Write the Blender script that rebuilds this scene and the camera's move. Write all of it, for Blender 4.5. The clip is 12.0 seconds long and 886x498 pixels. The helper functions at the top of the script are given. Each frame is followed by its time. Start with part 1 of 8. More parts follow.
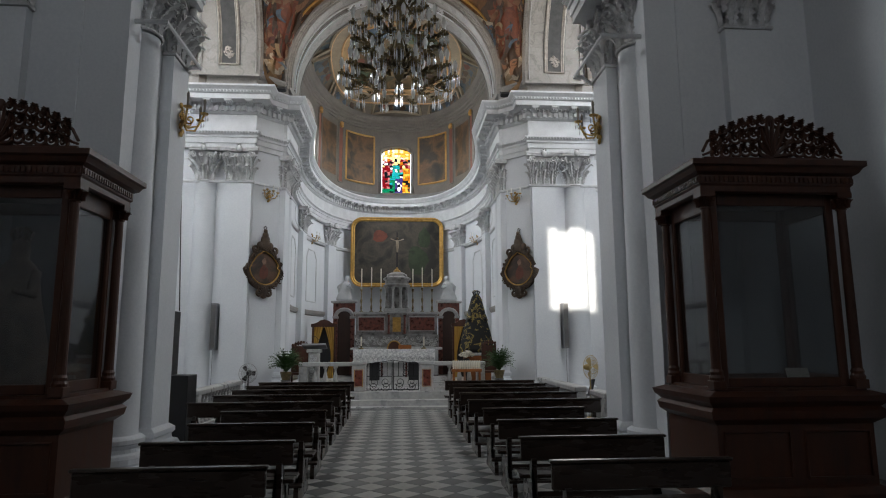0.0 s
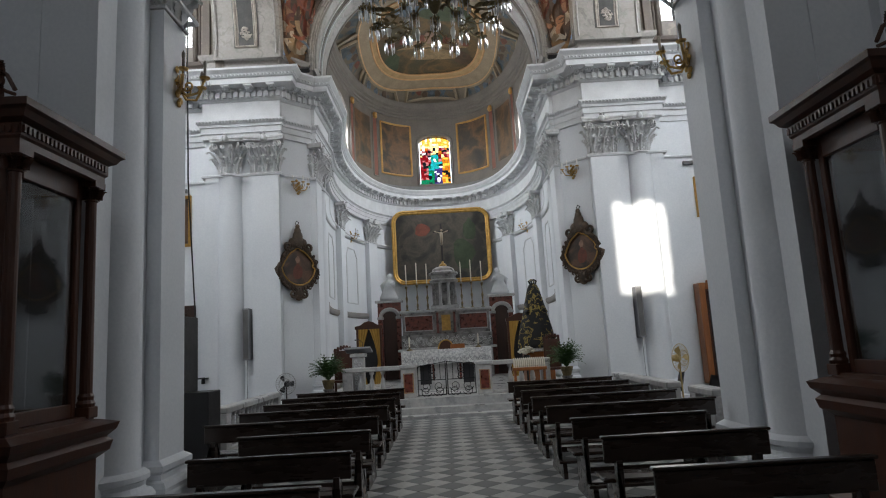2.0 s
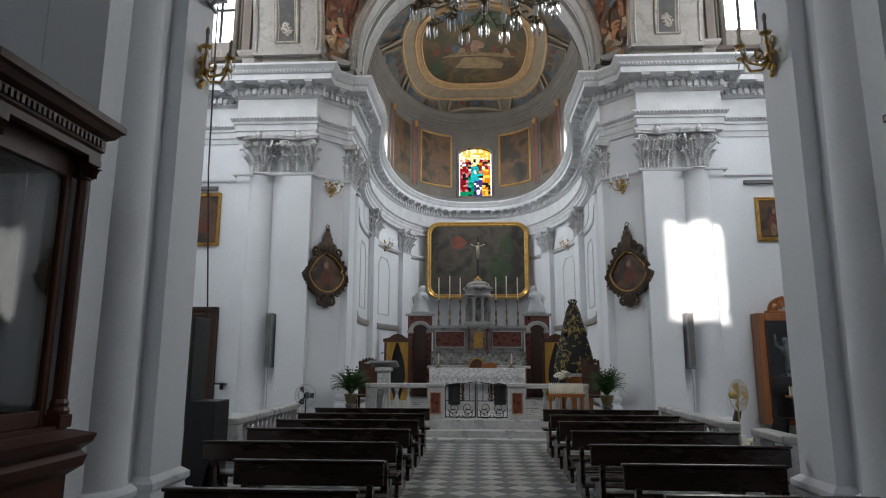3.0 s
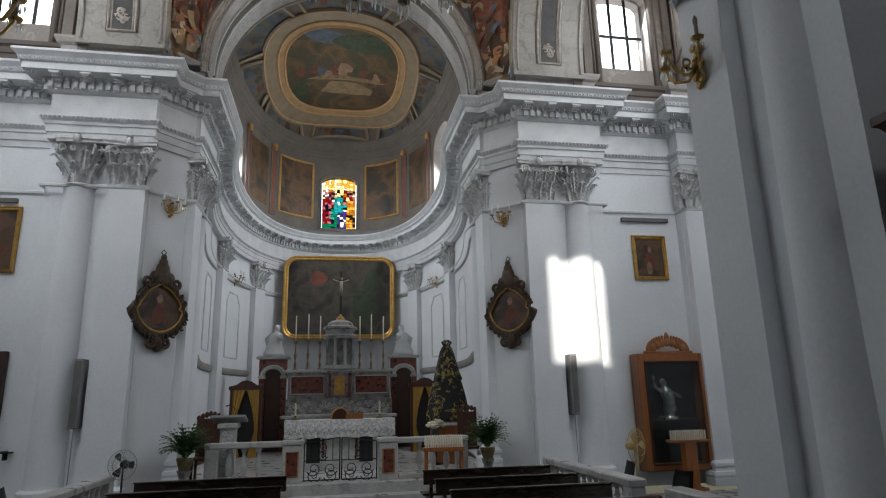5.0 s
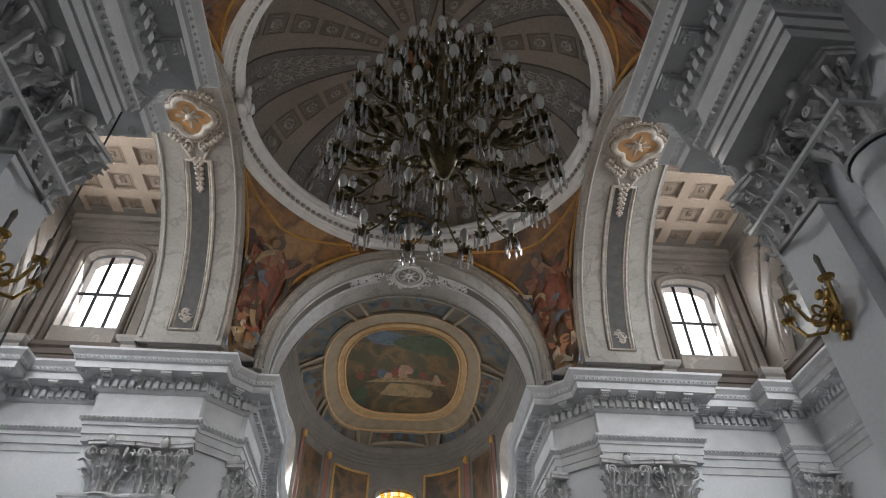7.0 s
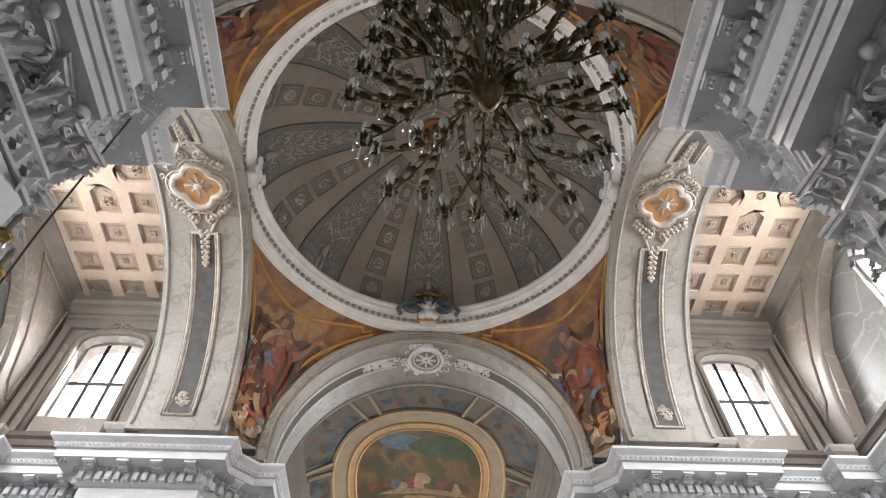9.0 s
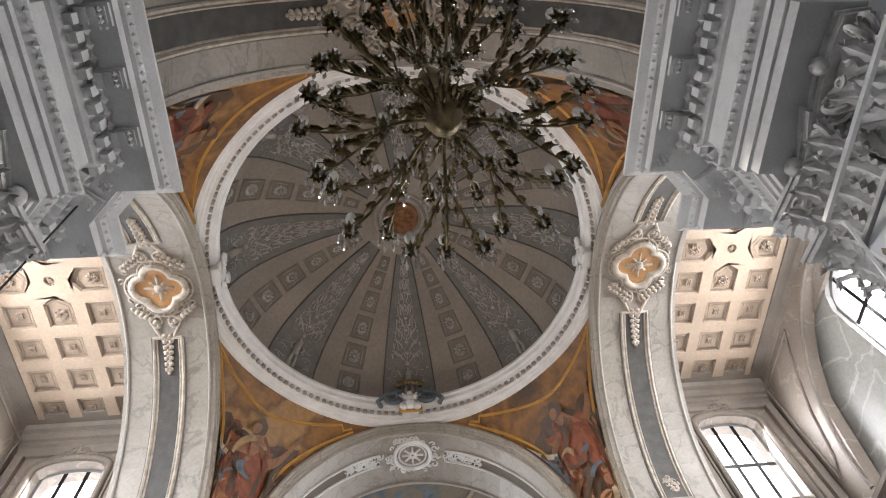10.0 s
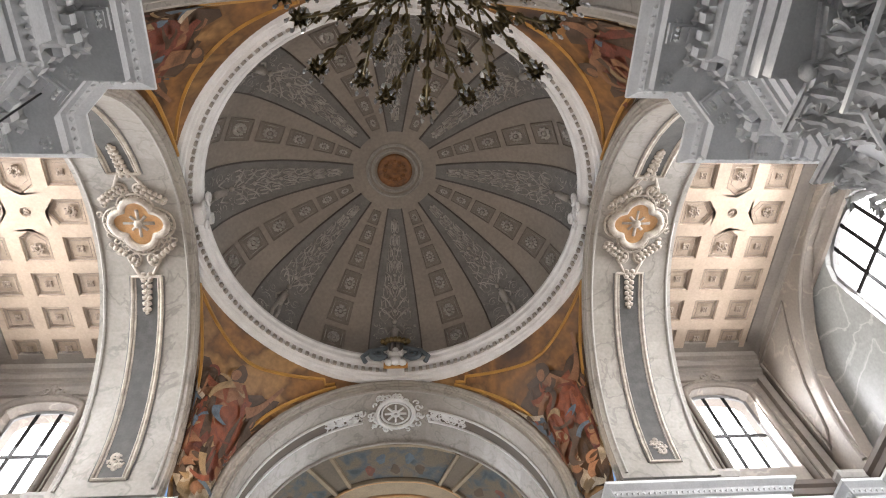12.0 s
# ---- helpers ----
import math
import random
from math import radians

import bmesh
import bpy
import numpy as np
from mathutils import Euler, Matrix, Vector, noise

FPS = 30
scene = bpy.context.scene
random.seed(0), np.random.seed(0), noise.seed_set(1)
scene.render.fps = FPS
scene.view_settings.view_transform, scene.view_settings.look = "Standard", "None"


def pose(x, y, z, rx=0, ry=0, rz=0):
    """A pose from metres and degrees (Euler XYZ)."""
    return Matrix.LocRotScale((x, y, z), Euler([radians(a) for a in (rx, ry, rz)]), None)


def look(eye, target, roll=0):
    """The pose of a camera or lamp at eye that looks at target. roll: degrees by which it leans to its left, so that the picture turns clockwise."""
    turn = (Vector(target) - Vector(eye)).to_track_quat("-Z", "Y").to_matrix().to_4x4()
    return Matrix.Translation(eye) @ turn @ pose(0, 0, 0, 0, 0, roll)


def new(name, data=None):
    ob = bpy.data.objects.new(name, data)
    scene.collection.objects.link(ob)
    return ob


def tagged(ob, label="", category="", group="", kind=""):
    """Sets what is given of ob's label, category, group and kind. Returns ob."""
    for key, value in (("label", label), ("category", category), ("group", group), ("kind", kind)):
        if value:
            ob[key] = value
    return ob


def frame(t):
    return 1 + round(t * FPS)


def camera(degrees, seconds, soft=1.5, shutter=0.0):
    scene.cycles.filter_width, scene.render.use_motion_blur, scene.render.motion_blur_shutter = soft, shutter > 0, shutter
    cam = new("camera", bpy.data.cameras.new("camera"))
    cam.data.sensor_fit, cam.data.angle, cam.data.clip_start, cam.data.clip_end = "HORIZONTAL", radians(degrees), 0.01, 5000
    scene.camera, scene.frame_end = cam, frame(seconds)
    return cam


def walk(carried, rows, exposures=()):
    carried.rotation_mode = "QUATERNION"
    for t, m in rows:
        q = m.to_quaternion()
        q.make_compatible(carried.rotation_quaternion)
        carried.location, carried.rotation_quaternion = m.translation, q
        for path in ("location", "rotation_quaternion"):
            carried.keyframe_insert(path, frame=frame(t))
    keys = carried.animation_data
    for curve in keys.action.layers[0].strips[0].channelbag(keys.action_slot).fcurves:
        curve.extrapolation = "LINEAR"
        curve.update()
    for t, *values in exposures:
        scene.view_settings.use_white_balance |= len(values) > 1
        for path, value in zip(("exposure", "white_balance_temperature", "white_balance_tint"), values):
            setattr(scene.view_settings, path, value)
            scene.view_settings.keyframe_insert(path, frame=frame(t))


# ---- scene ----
cam = camera(71.1, 12.0, soft=1.1)
PATH = [
    (0, (0.141, 0.109, 1.724), (0.284, 2.082, 2.022), -0.3),
    (0.5, (0.098, 0.607, 1.723), (0.255, 2.579, 2.02), -1.8),
    (1, (0.11, 1.1, 1.698), (0.228, 3.06, 2.078), -0.5),
    (1.5, (0.092, 1.602, 1.694), (0.113, 3.569, 2.054), -0.8),
    (2, (0.038, 2.058, 1.687), (0.045, 4.035, 1.987), -3.3),
    (2.5, (0.059, 2.546, 1.678), (0.004, 4.521, 1.993), -1.0),
    (2.7, (0.054, 2.719, 1.692), (-0.067, 4.687, 2.026), -0.2),
    (4.3, (-0.248, 4.095, 1.868), (-0.087, 6.045, 2.283), 1.8),
    (4.5, (-0.266, 4.263, 1.864), (-0.048, 6.197, 2.324), 0.7),
    (5, (-0.258, 4.655, 1.91), (0.094, 6.566, 2.384), -1.3),
    (5.5, (-0.192, 5.046, 1.978), (0.027, 6.907, 2.676), -1.0),
    (6, (-0.205, 5.396, 2.029), (-0.058, 7.19, 2.901), -0.7),
    (6.5, (-0.175, 5.714, 2.109), (0.008, 7.39, 3.185), -2.3),
    (7, (-0.116, 6.012, 2.186), (0.002, 7.496, 3.523), 0.1),
    (7.2, (-0.078, 6.152, 2.228), (0.014, 7.591, 3.614), 0.7),
    (8.8, (-0.231, 7.327, 2.067), (-0.176, 8.537, 3.658), -1.2),
    (9, (-0.263, 7.483, 2.054), (-0.188, 8.676, 3.658), -0.8),
    (9.5, (-0.274, 7.759, 2.079), (-0.116, 8.79, 3.786), -6.1),
    (10, (-0.21, 8.004, 2.132), (-0.053, 8.924, 3.9), -11.2),
    (10.5, (-0.23, 8.229, 2.112), (-0.137, 9.136, 3.892), -6.7),
    (11, (-0.278, 8.371, 2.128), (-0.126, 9.189, 3.947), -15.2),
    (11.5, (-0.218, 8.632, 2.106), (0.001, 9.554, 3.868), -14.7),
    (12, (-0.077, 8.901, 2.091), (0.088, 9.847, 3.845), -8.9),
]
walk(cam, [(t, look(eye, target, roll)) for t, eye, target, roll in PATH],
     [(0.0, 0.5, 6450, 10), (2.7, 0.55, 6400, 10), (5.0, 0.16, 6400, 10), (6.5, 0.1, 6500, 11), (7.2, 0.3, 6600, 12), (8.8, 1.2, 6750, 14), (12.0, 1.4, 6750, 14)])

# ---- world, sun, window light, exposure ----
YC = 14.1            # middle of the crossing
world = bpy.data.worlds.new("sky")
scene.world = world
world.use_nodes = True
wn = world.node_tree
sky = wn.nodes.new("ShaderNodeTexSky")
sky.sky_type, sky.sun_disc = "NISHITA", False
sky.sun_elevation, sky.sun_rotation = radians(17.6), radians(199)
wn.links.new(sky.outputs[0], wn.nodes["Background"].inputs[0])
wn.nodes["Background"].inputs[1].default_value = 0.12
SUN_WAY = Vector((7.8, 22.15, -7.45)).normalized()
sun = new("sun", bpy.data.lights.new("sun", "SUN"))
sun.data.energy, sun.data.angle, sun.data.color = 5.0, radians(0.5), (1.0, 0.93, 0.82)
sun.rotation_mode = "QUATERNION"
sun.rotation_quaternion = SUN_WAY.to_track_quat("-Z", "Y")


def window_light(place, way, width, height, power, colour=(0.93, 0.97, 1.0)):
    """Sky light in a window's opening."""
    ob = new("window_light", bpy.data.lights.new("window_light", "AREA"))
    ob.data.shape, ob.data.size, ob.data.size_y, ob.data.energy = "RECTANGLE", width, height, power
    ob.data.color = colour
    ob.matrix_world = look(place, Vector(place) + Vector(way))
    return ob


# ---- materials ----
def material(name, colour, rough=0.6, metal=0.0, second=None, scale=4.0, amount=0.5, fine=60.0, bump=0.15, relief=0.01,
             spread=0.12, stretch=(1, 1, 1), by_object=0.0, by_island=0.0, coat=0.0):
    """A surface with large stains, fine grain and relief, in metres."""
    m = bpy.data.materials.new(name)
    m.use_nodes = True
    n, l = m.node_tree.nodes, m.node_tree.links
    b = n["Principled BSDF"]
    tc = n.new("ShaderNodeTexCoord")
    mp = n.new("ShaderNodeMapping")
    mp.inputs["Scale"].default_value = stretch
    l.new(tc.outputs["Object"], mp.inputs[0])
    big = n.new("ShaderNodeTexNoise")
    big.inputs["Scale"].default_value, big.inputs["Detail"].default_value = scale, 6
    l.new(mp.outputs[0], big.inputs["Vector"])
    small = n.new("ShaderNodeTexNoise")
    small.inputs["Scale"].default_value, small.inputs["Detail"].default_value = fine, 3
    l.new(mp.outputs[0], small.inputs["Vector"])
    ramp = n.new("ShaderNodeValToRGB")
    ramp.color_ramp.elements[0].position, ramp.color_ramp.elements[1].position = 0.5 - amount / 2, 0.5 + amount / 2
    s = second or tuple(c * (1 - spread) for c in colour)
    ramp.color_ramp.elements[0].color, ramp.color_ramp.elements[1].color = (*s, 1), (*colour, 1)
    l.new(big.outputs[0], ramp.inputs[0])
    col = ramp.outputs[0]
    mix = n.new("ShaderNodeMix")
    mix.data_type, mix.blend_type = "RGBA", "OVERLAY"
    mix.inputs[0].default_value = 0.25
    l.new(col, mix.inputs[6])
    l.new(small.outputs[0], mix.inputs[7])
    col = mix.outputs[2]
    if by_object or by_island:
        if by_object:
            src = n.new("ShaderNodeObjectInfo").outputs["Random"]
        else:
            src = n.new("ShaderNodeNewGeometry").outputs["Random Per Island"]
        mr = n.new("ShaderNodeMapRange")
        k = by_object or by_island
        mr.inputs[3].default_value, mr.inputs[4].default_value = 1 - k, 1 + k * 0.4
        l.new(src, mr.inputs[0])
        hsv = n.new("ShaderNodeHueSaturation")
        l.new(mr.outputs[0], hsv.inputs["Value"])
        l.new(col, hsv.inputs["Color"])
        col = hsv.outputs[0]
    l.new(col, b.inputs["Base Color"])
    rr = n.new("ShaderNodeMapRange")
    rr.inputs[3].default_value, rr.inputs[4].default_value = max(0.03, rough - 0.12), min(1, rough + 0.12)
    l.new(big.outputs[0], rr.inputs[0])
    l.new(rr.outputs[0], b.inputs["Roughness"])
    b.inputs["Metallic"].default_value = metal
    b.inputs["Coat Weight"].default_value = coat
    bp = n.new("ShaderNodeBump")
    bp.inputs["Strength"].default_value, bp.inputs["Distance"].default_value = bump, relief
    l.new(small.outputs[0], bp.inputs["Height"])
    l.new(bp.outputs[0], b.inputs["Normal"])
    return m


def painted(name, stops, scale=1.6, warp=0.8, rough=0.55, seed=0.0, stretch=(1, 1, 1), lumps=3.0, bump=0.1):
    """An old painting: soft warped patches of colour, with brushwork."""
    m = bpy.data.materials.new(name)
    m.use_nodes = True
    n, l = m.node_tree.nodes, m.node_tree.links
    b = n["Principled BSDF"]
    tc = n.new("ShaderNodeTexCoord")
    mp = n.new("ShaderNodeMapping")
    mp.inputs["Location"].default_value = (seed, seed * 1.7, seed * 0.6)
    mp.inputs["Scale"].default_value = stretch
    l.new(tc.outputs["Object"], mp.inputs[0])
    a = n.new("ShaderNodeTexNoise")
    a.inputs["Scale"].default_value, a.inputs["Detail"].default_value = scale, 4
    a.inputs["Distortion"].default_value = warp
    l.new(mp.outputs[0], a.inputs["Vector"])
    v = n.new("ShaderNodeTexVoronoi")
    v.feature = "SMOOTH_F1"
    v.inputs["Scale"].default_value = lumps
    l.new(mp.outputs[0], v.inputs["Vector"])
    add = n.new("ShaderNodeMath")
    add.operation = "MULTIPLY_ADD"
    l.new(v.outputs[0], add.inputs[0])
    add.inputs[1].default_value = 0.35
    l.new(a.outputs[0], add.inputs[2])
    r = n.new("ShaderNodeValToRGB")
    e = r.color_ramp.elements
    while len(e) < len(stops):
        e.new(0.5)
    for i, (p, c) in enumerate(stops):
        e[i].position, e[i].color = p, (*c, 1)
    l.new(add.outputs[0], r.inputs[0])
    f = n.new("ShaderNodeTexNoise")
    f.inputs["Scale"].default_value, f.inputs["Detail"].default_value = scale * 14, 3
    l.new(mp.outputs[0], f.inputs["Vector"])
    mix = n.new("ShaderNodeMix")
    mix.data_type, mix.blend_type = "RGBA", "OVERLAY"
    mix.inputs[0].default_value = 0.45
    l.new(r.outputs[0], mix.inputs[6])
    l.new(f.outputs[0], mix.inputs[7])
    l.new(mix.outputs[2], b.inputs["Base Color"])
    b.inputs["Roughness"].default_value = rough
    bp = n.new("ShaderNodeBump")
    bp.inputs["Strength"].default_value, bp.inputs["Distance"].default_value = bump, 0.005
    l.new(f.outputs[0], bp.inputs["Height"])
    l.new(bp.outputs[0], b.inputs["Normal"])
    return m


def glassy(name, colour=(1, 1, 1), rough=0.02):
    m = bpy.data.materials.new(name)
    m.use_nodes = True
    b = m.node_tree.nodes["Principled BSDF"]
    b.inputs["Base Color"].default_value = (*colour, 1)
    b.inputs["Transmission Weight"].default_value, b.inputs["Roughness"].default_value, b.inputs["IOR"].default_value = 1, rough, 1.45
    return m


def see_through(name, tint=(0.9, 0.93, 0.95), gloss=0.1):
    """A thin pane: mostly clear, with some reflection."""
    m = bpy.data.materials.new(name)
    m.use_nodes = True
    n, l = m.node_tree.nodes, m.node_tree.links
    for x in list(n):
        if x.type != "OUTPUT_MATERIAL":
            n.remove(x)
    t, g, mx = n.new("ShaderNodeBsdfTransparent"), n.new("ShaderNodeBsdfGlossy"), n.new("ShaderNodeMixShader")
    t.inputs[0].default_value = (*tint, 1)
    g.inputs["Roughness"].default_value = 0.03
    mx.inputs[0].default_value = gloss
    l.new(t.outputs[0], mx.inputs[1])
    l.new(g.outputs[0], mx.inputs[2])
    l.new(mx.outputs[0], n["Material Output"].inputs[0])
    return m


def veined(name, colour, vein, scale=1.3, rough=0.5):
    """Painted marble: cloudy ground with thin wandering veins."""
    m = material(name, colour, rough, second=tuple(c * 0.68 for c in colour), scale=scale * 1.2, amount=0.6, fine=18, bump=0.12)
    n, l = m.node_tree.nodes, m.node_tree.links
    b = n["Principled BSDF"]
    ground = b.inputs["Base Color"].links[0].from_socket
    tc = n.new("ShaderNodeTexCoord")
    w = n.new("ShaderNodeTexNoise")
    w.inputs["Scale"].default_value, w.inputs["Detail"].default_value, w.inputs["Distortion"].default_value = scale, 8, 0.5
    l.new(tc.outputs["Object"], w.inputs["Vector"])
    r = n.new("ShaderNodeValToRGB")
    e = r.color_ramp.elements
    e.new(0.5)
    for i, (p, v) in enumerate(((0.465, 0.0), (0.49, 0.6), (0.51, 0.0))):
        e[i].position, e[i].color = p, (v, v, v, 1)
    l.new(w.outputs[0], r.inputs[0])
    mix = n.new("ShaderNodeMix")
    mix.data_type = "RGBA"
    l.new(r.outputs[0], mix.inputs[0])
    l.new(ground, mix.inputs[6])
    mix.inputs[7].default_value = (*vein, 1)
    l.new(mix.outputs[2], b.inputs["Base Color"])
    return m


ARCHMARBLE = veined("arch_marble", (0.31, 0.285, 0.255), (0.13, 0.12, 0.11))
LUNETTE = veined("lunette_marble", (0.235, 0.235, 0.225), (0.40, 0.39, 0.36), 0.9)
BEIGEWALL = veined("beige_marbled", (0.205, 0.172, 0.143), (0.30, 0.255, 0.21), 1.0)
CREAM = material("cream_stucco", (0.50, 0.45, 0.39), 0.65, second=(0.27, 0.235, 0.2), scale=8, amount=0.5, fine=40, bump=0.2)
PALEBLUE = material("blue_drapery", (0.13, 0.17, 0.20), 0.6, second=(0.06, 0.08, 0.10), scale=5, amount=0.5)
WHITE = material("white_plaster", (0.78, 0.80, 0.82), 0.7, second=(0.68, 0.70, 0.73), scale=0.7, amount=0.6, fine=25, bump=0.12)
STUCCO = material("stucco_white", (0.70, 0.71, 0.72), 0.65, second=(0.5, 0.51, 0.52), scale=3, amount=0.7, fine=40, bump=0.2)
CAPITAL = material("capital_stucco", (0.76, 0.76, 0.76), 0.7, second=(0.44, 0.44, 0.44), scale=7, amount=0.5, fine=50, bump=0.25)
GREY = material("grey_wash", (0.37, 0.35, 0.325), 0.75, second=(0.22, 0.208, 0.195), scale=1.4, amount=0.7, fine=18, bump=0.2)
GREYDARK = material("dark_grey_moulding", (0.17, 0.165, 0.16), 0.7, second=(0.10, 0.10, 0.10), scale=3, amount=0.6)
SLATE = material("slate_panel", (0.085, 0.083, 0.078), 0.7, second=(0.035, 0.035, 0.034), scale=5, amount=0.5, fine=30)
BEIGE = material("beige_stucco", (0.205, 0.172, 0.143), 0.75, second=(0.105, 0.092, 0.08), scale=1.6, amount=0.7, fine=20, bump=0.2)
COFFER = material("coffer_cream", (0.37, 0.285, 0.215), 0.7, second=(0.29, 0.22, 0.165), scale=2, amount=0.6, fine=22, bump=0.15)
DOME = material("dome_grisaille", (0.27, 0.243, 0.215), 0.75, second=(0.18, 0.163, 0.145), scale=0.9, amount=0.7, fine=14, bump=0.2)
DOMERIB = material("dome_relief", (0.36, 0.35, 0.33), 0.75, second=(0.22, 0.215, 0.205), scale=5, amount=0.5, fine=30, bump=0.35, relief=0.03)
GOLD = material("gilding", (0.72, 0.45, 0.13), 0.38, 0.85, second=(0.38, 0.21, 0.06), scale=9, amount=0.6, fine=40)
OCHRE = material("ochre_band", (0.50, 0.27, 0.06), 0.6, second=(0.30, 0.15, 0.04), scale=4, amount=0.6)
BRASS = material("brass", (0.60, 0.40, 0.14), 0.3, 0.95, second=(0.35, 0.22, 0.08), scale=12, amount=0.5)
BRONZE = material("dark_bronze", (0.33, 0.25, 0.12), 0.42, 0.75, second=(0.06, 0.05, 0.032), scale=10, amount=0.5)
WOOD = material("dark_walnut", (0.09, 0.028, 0.011), 0.42, second=(0.035, 0.012, 0.007), scale=3, amount=0.7, fine=30, stretch=(3, 3, 0.5), bump=0.1, coat=0.05)
PEW = material("pew_wood", (0.040, 0.024, 0.017), 0.28, second=(0.02, 0.012, 0.009), scale=3, amount=0.7, fine=30, stretch=(0.5, 3, 3), bump=0.08, coat=0.2)
ORANGEWOOD = material("varnished_wood", (0.36, 0.13, 0.035), 0.35, second=(0.22, 0.075, 0.02), scale=4, amount=0.7, fine=30, stretch=(3, 3, 0.5), coat=0.2)
MARBLE = material("white_marble", (0.52, 0.51, 0.49), 0.3, second=(0.36, 0.36, 0.36), scale=3, amount=0.45, fine=12, bump=0.03, by_object=0.1)
MARBLEGREY = material("grey_marble", (0.30, 0.29, 0.28), 0.3, second=(0.12, 0.115, 0.11), scale=5, amount=0.35, fine=14, bump=0.03)
REDMARBLE = material("red_marble", (0.20, 0.055, 0.035), 0.3, second=(0.06, 0.02, 0.015), scale=7, amount=0.4, fine=14, bump=0.03)
TILEWHITE = material("floor_tile_white", (0.46, 0.455, 0.44), 0.35, second=(0.33, 0.325, 0.31), scale=3, amount=0.6, fine=20, bump=0.04, by_object=0.22)
TILEDARK = material("floor_tile_grey", (0.135, 0.145, 0.145), 0.38, second=(0.09, 0.095, 0.095), scale=3, amount=0.6, fine=20, bump=0.04, by_object=0.25)
STUFFWHITE = material("floor_rest_white", (0.46, 0.455, 0.44), 0.35, second=(0.33, 0.325, 0.31), scale=3, amount=0.6, fine=20, bump=0.04, by_island=0.22)
STUFFDARK = material("floor_rest_grey", (0.135, 0.145, 0.145), 0.38, second=(0.09, 0.095, 0.095), scale=3, amount=0.6, fine=20, bump=0.04, by_island=0.25)
MORTAR = material("floor_mortar", (0.16, 0.155, 0.15), 0.8, scale=5)
IRON = material("black_iron", (0.012, 0.012, 0.013), 0.45, 0.6, scale=10)
BLACK = material("black_plastic", (0.012, 0.012, 0.014), 0.45, scale=10)
LACE = material("white_lace", (0.75, 0.74, 0.72), 0.85, second=(0.45, 0.45, 0.45), scale=22, amount=0.25, fine=90, bump=0.4)
CLOTHYELLOW = material("yellow_curtain", (0.55, 0.33, 0.06), 0.7, second=(0.35, 0.19, 0.03), scale=4, amount=0.6, stretch=(4, 4, 0.4))
LEAF = material("fern_leaf", (0.05, 0.12, 0.025), 0.5, second=(0.025, 0.06, 0.015), scale=8, by_island=0.4)
CANDLE = material("candle_wax", (0.75, 0.70, 0.58), 0.5, scale=8)
BULB = material("frosted_bulb", (0.88, 0.87, 0.83), 0.25, scale=8, spread=0.05)
CRYSTAL = glassy("crystal", (0.95, 0.96, 0.97), 0.08)
CRYSTAL.node_tree.nodes["Principled BSDF"].inputs["Transmission Weight"].default_value = 0.6
PANE = see_through("clear_pane", (0.8, 0.83, 0.85), 0.04)
CABGLASS = see_through("cabinet_pane", (0.72, 0.74, 0.75), 0.09)
FRESCO_WARM = painted("pendentive_fresco", [(0.4, (0.03, 0.014, 0.007)), (0.52, (0.075, 0.032, 0.009)), (0.63, (0.21, 0.095, 0.023)), (0.74, (0.10, 0.046, 0.013)), (0.82, (0.24, 0.13, 0.045))], 0.8, 0.5, seed=2, lumps=1.2)
FRESCO_VAULT = painted("vault_fresco", [(0.38, (0.018, 0.016, 0.008)), (0.5, (0.06, 0.042, 0.017)), (0.6, (0.12, 0.07, 0.026)), (0.72, (0.05, 0.042, 0.02))], 0.8, 0.8, seed=5, lumps=1.2)
FRESCO_GREY = painted("small_fresco", [(0.4, (0.018, 0.03, 0.038)), (0.55, (0.045, 0.062, 0.072)), (0.7, (0.11, 0.085, 0.055))], 1.8, 0.8, seed=8, lumps=3)
FRESCO_WALL = painted("drum_fresco", [(0.40, (0.012, 0.010, 0.007)), (0.54, (0.042, 0.026, 0.013)), (0.66, (0.12, 0.06, 0.023)), (0.77, (0.035, 0.024, 0.014))], 0.9, 0.6, seed=11, lumps=1.2)
CANVAS = painted("altar_canvas", [(0.4, (0.008, 0.008, 0.008)), (0.55, (0.026, 0.025, 0.021)), (0.68, (0.065, 0.055, 0.042)), (0.8, (0.03, 0.027, 0.024))], 1.0, 0.8, seed=14, lumps=1.6, rough=0.35)
DRUMGREY = material("drum_wall", (0.16, 0.14, 0.12), 0.75, second=(0.095, 0.083, 0.072), scale=1.5, amount=0.7, fine=16, bump=0.2)


GLOW = bpy.data.materials.new("bright_sky")
GLOW.use_nodes = True
GLOW.node_tree.nodes["Principled BSDF"].inputs["Emission Color"].default_value = (0.93, 0.96, 1.0, 1)
GLOW.node_tree.nodes["Principled BSDF"].inputs["Emission Strength"].default_value = 2.5


MEDAL = material("medallion_ochre", (0.55, 0.33, 0.16), 0.6, second=(0.42, 0.22, 0.09), scale=5, amount=0.6, fine=30)
SILVER = material("silver_leaf", (0.55, 0.56, 0.54), 0.3, 0.8, second=(0.25, 0.26, 0.25), scale=9, amount=0.5)
MANTLE = painted("black_velvet_gold", [(0.3, (0.01, 0.01, 0.01)), (0.69, (0.012, 0.012, 0.012)), (0.72, (0.34, 0.25, 0.06)), (0.755, (0.28, 0.2, 0.05)), (0.77, (0.01, 0.01, 0.01))], 5, 1.2, rough=0.7, lumps=6)
ROBE = material("aged_brocade", (0.22, 0.165, 0.13), 0.75, second=(0.04, 0.03, 0.028), scale=6, amount=0.5, fine=50)
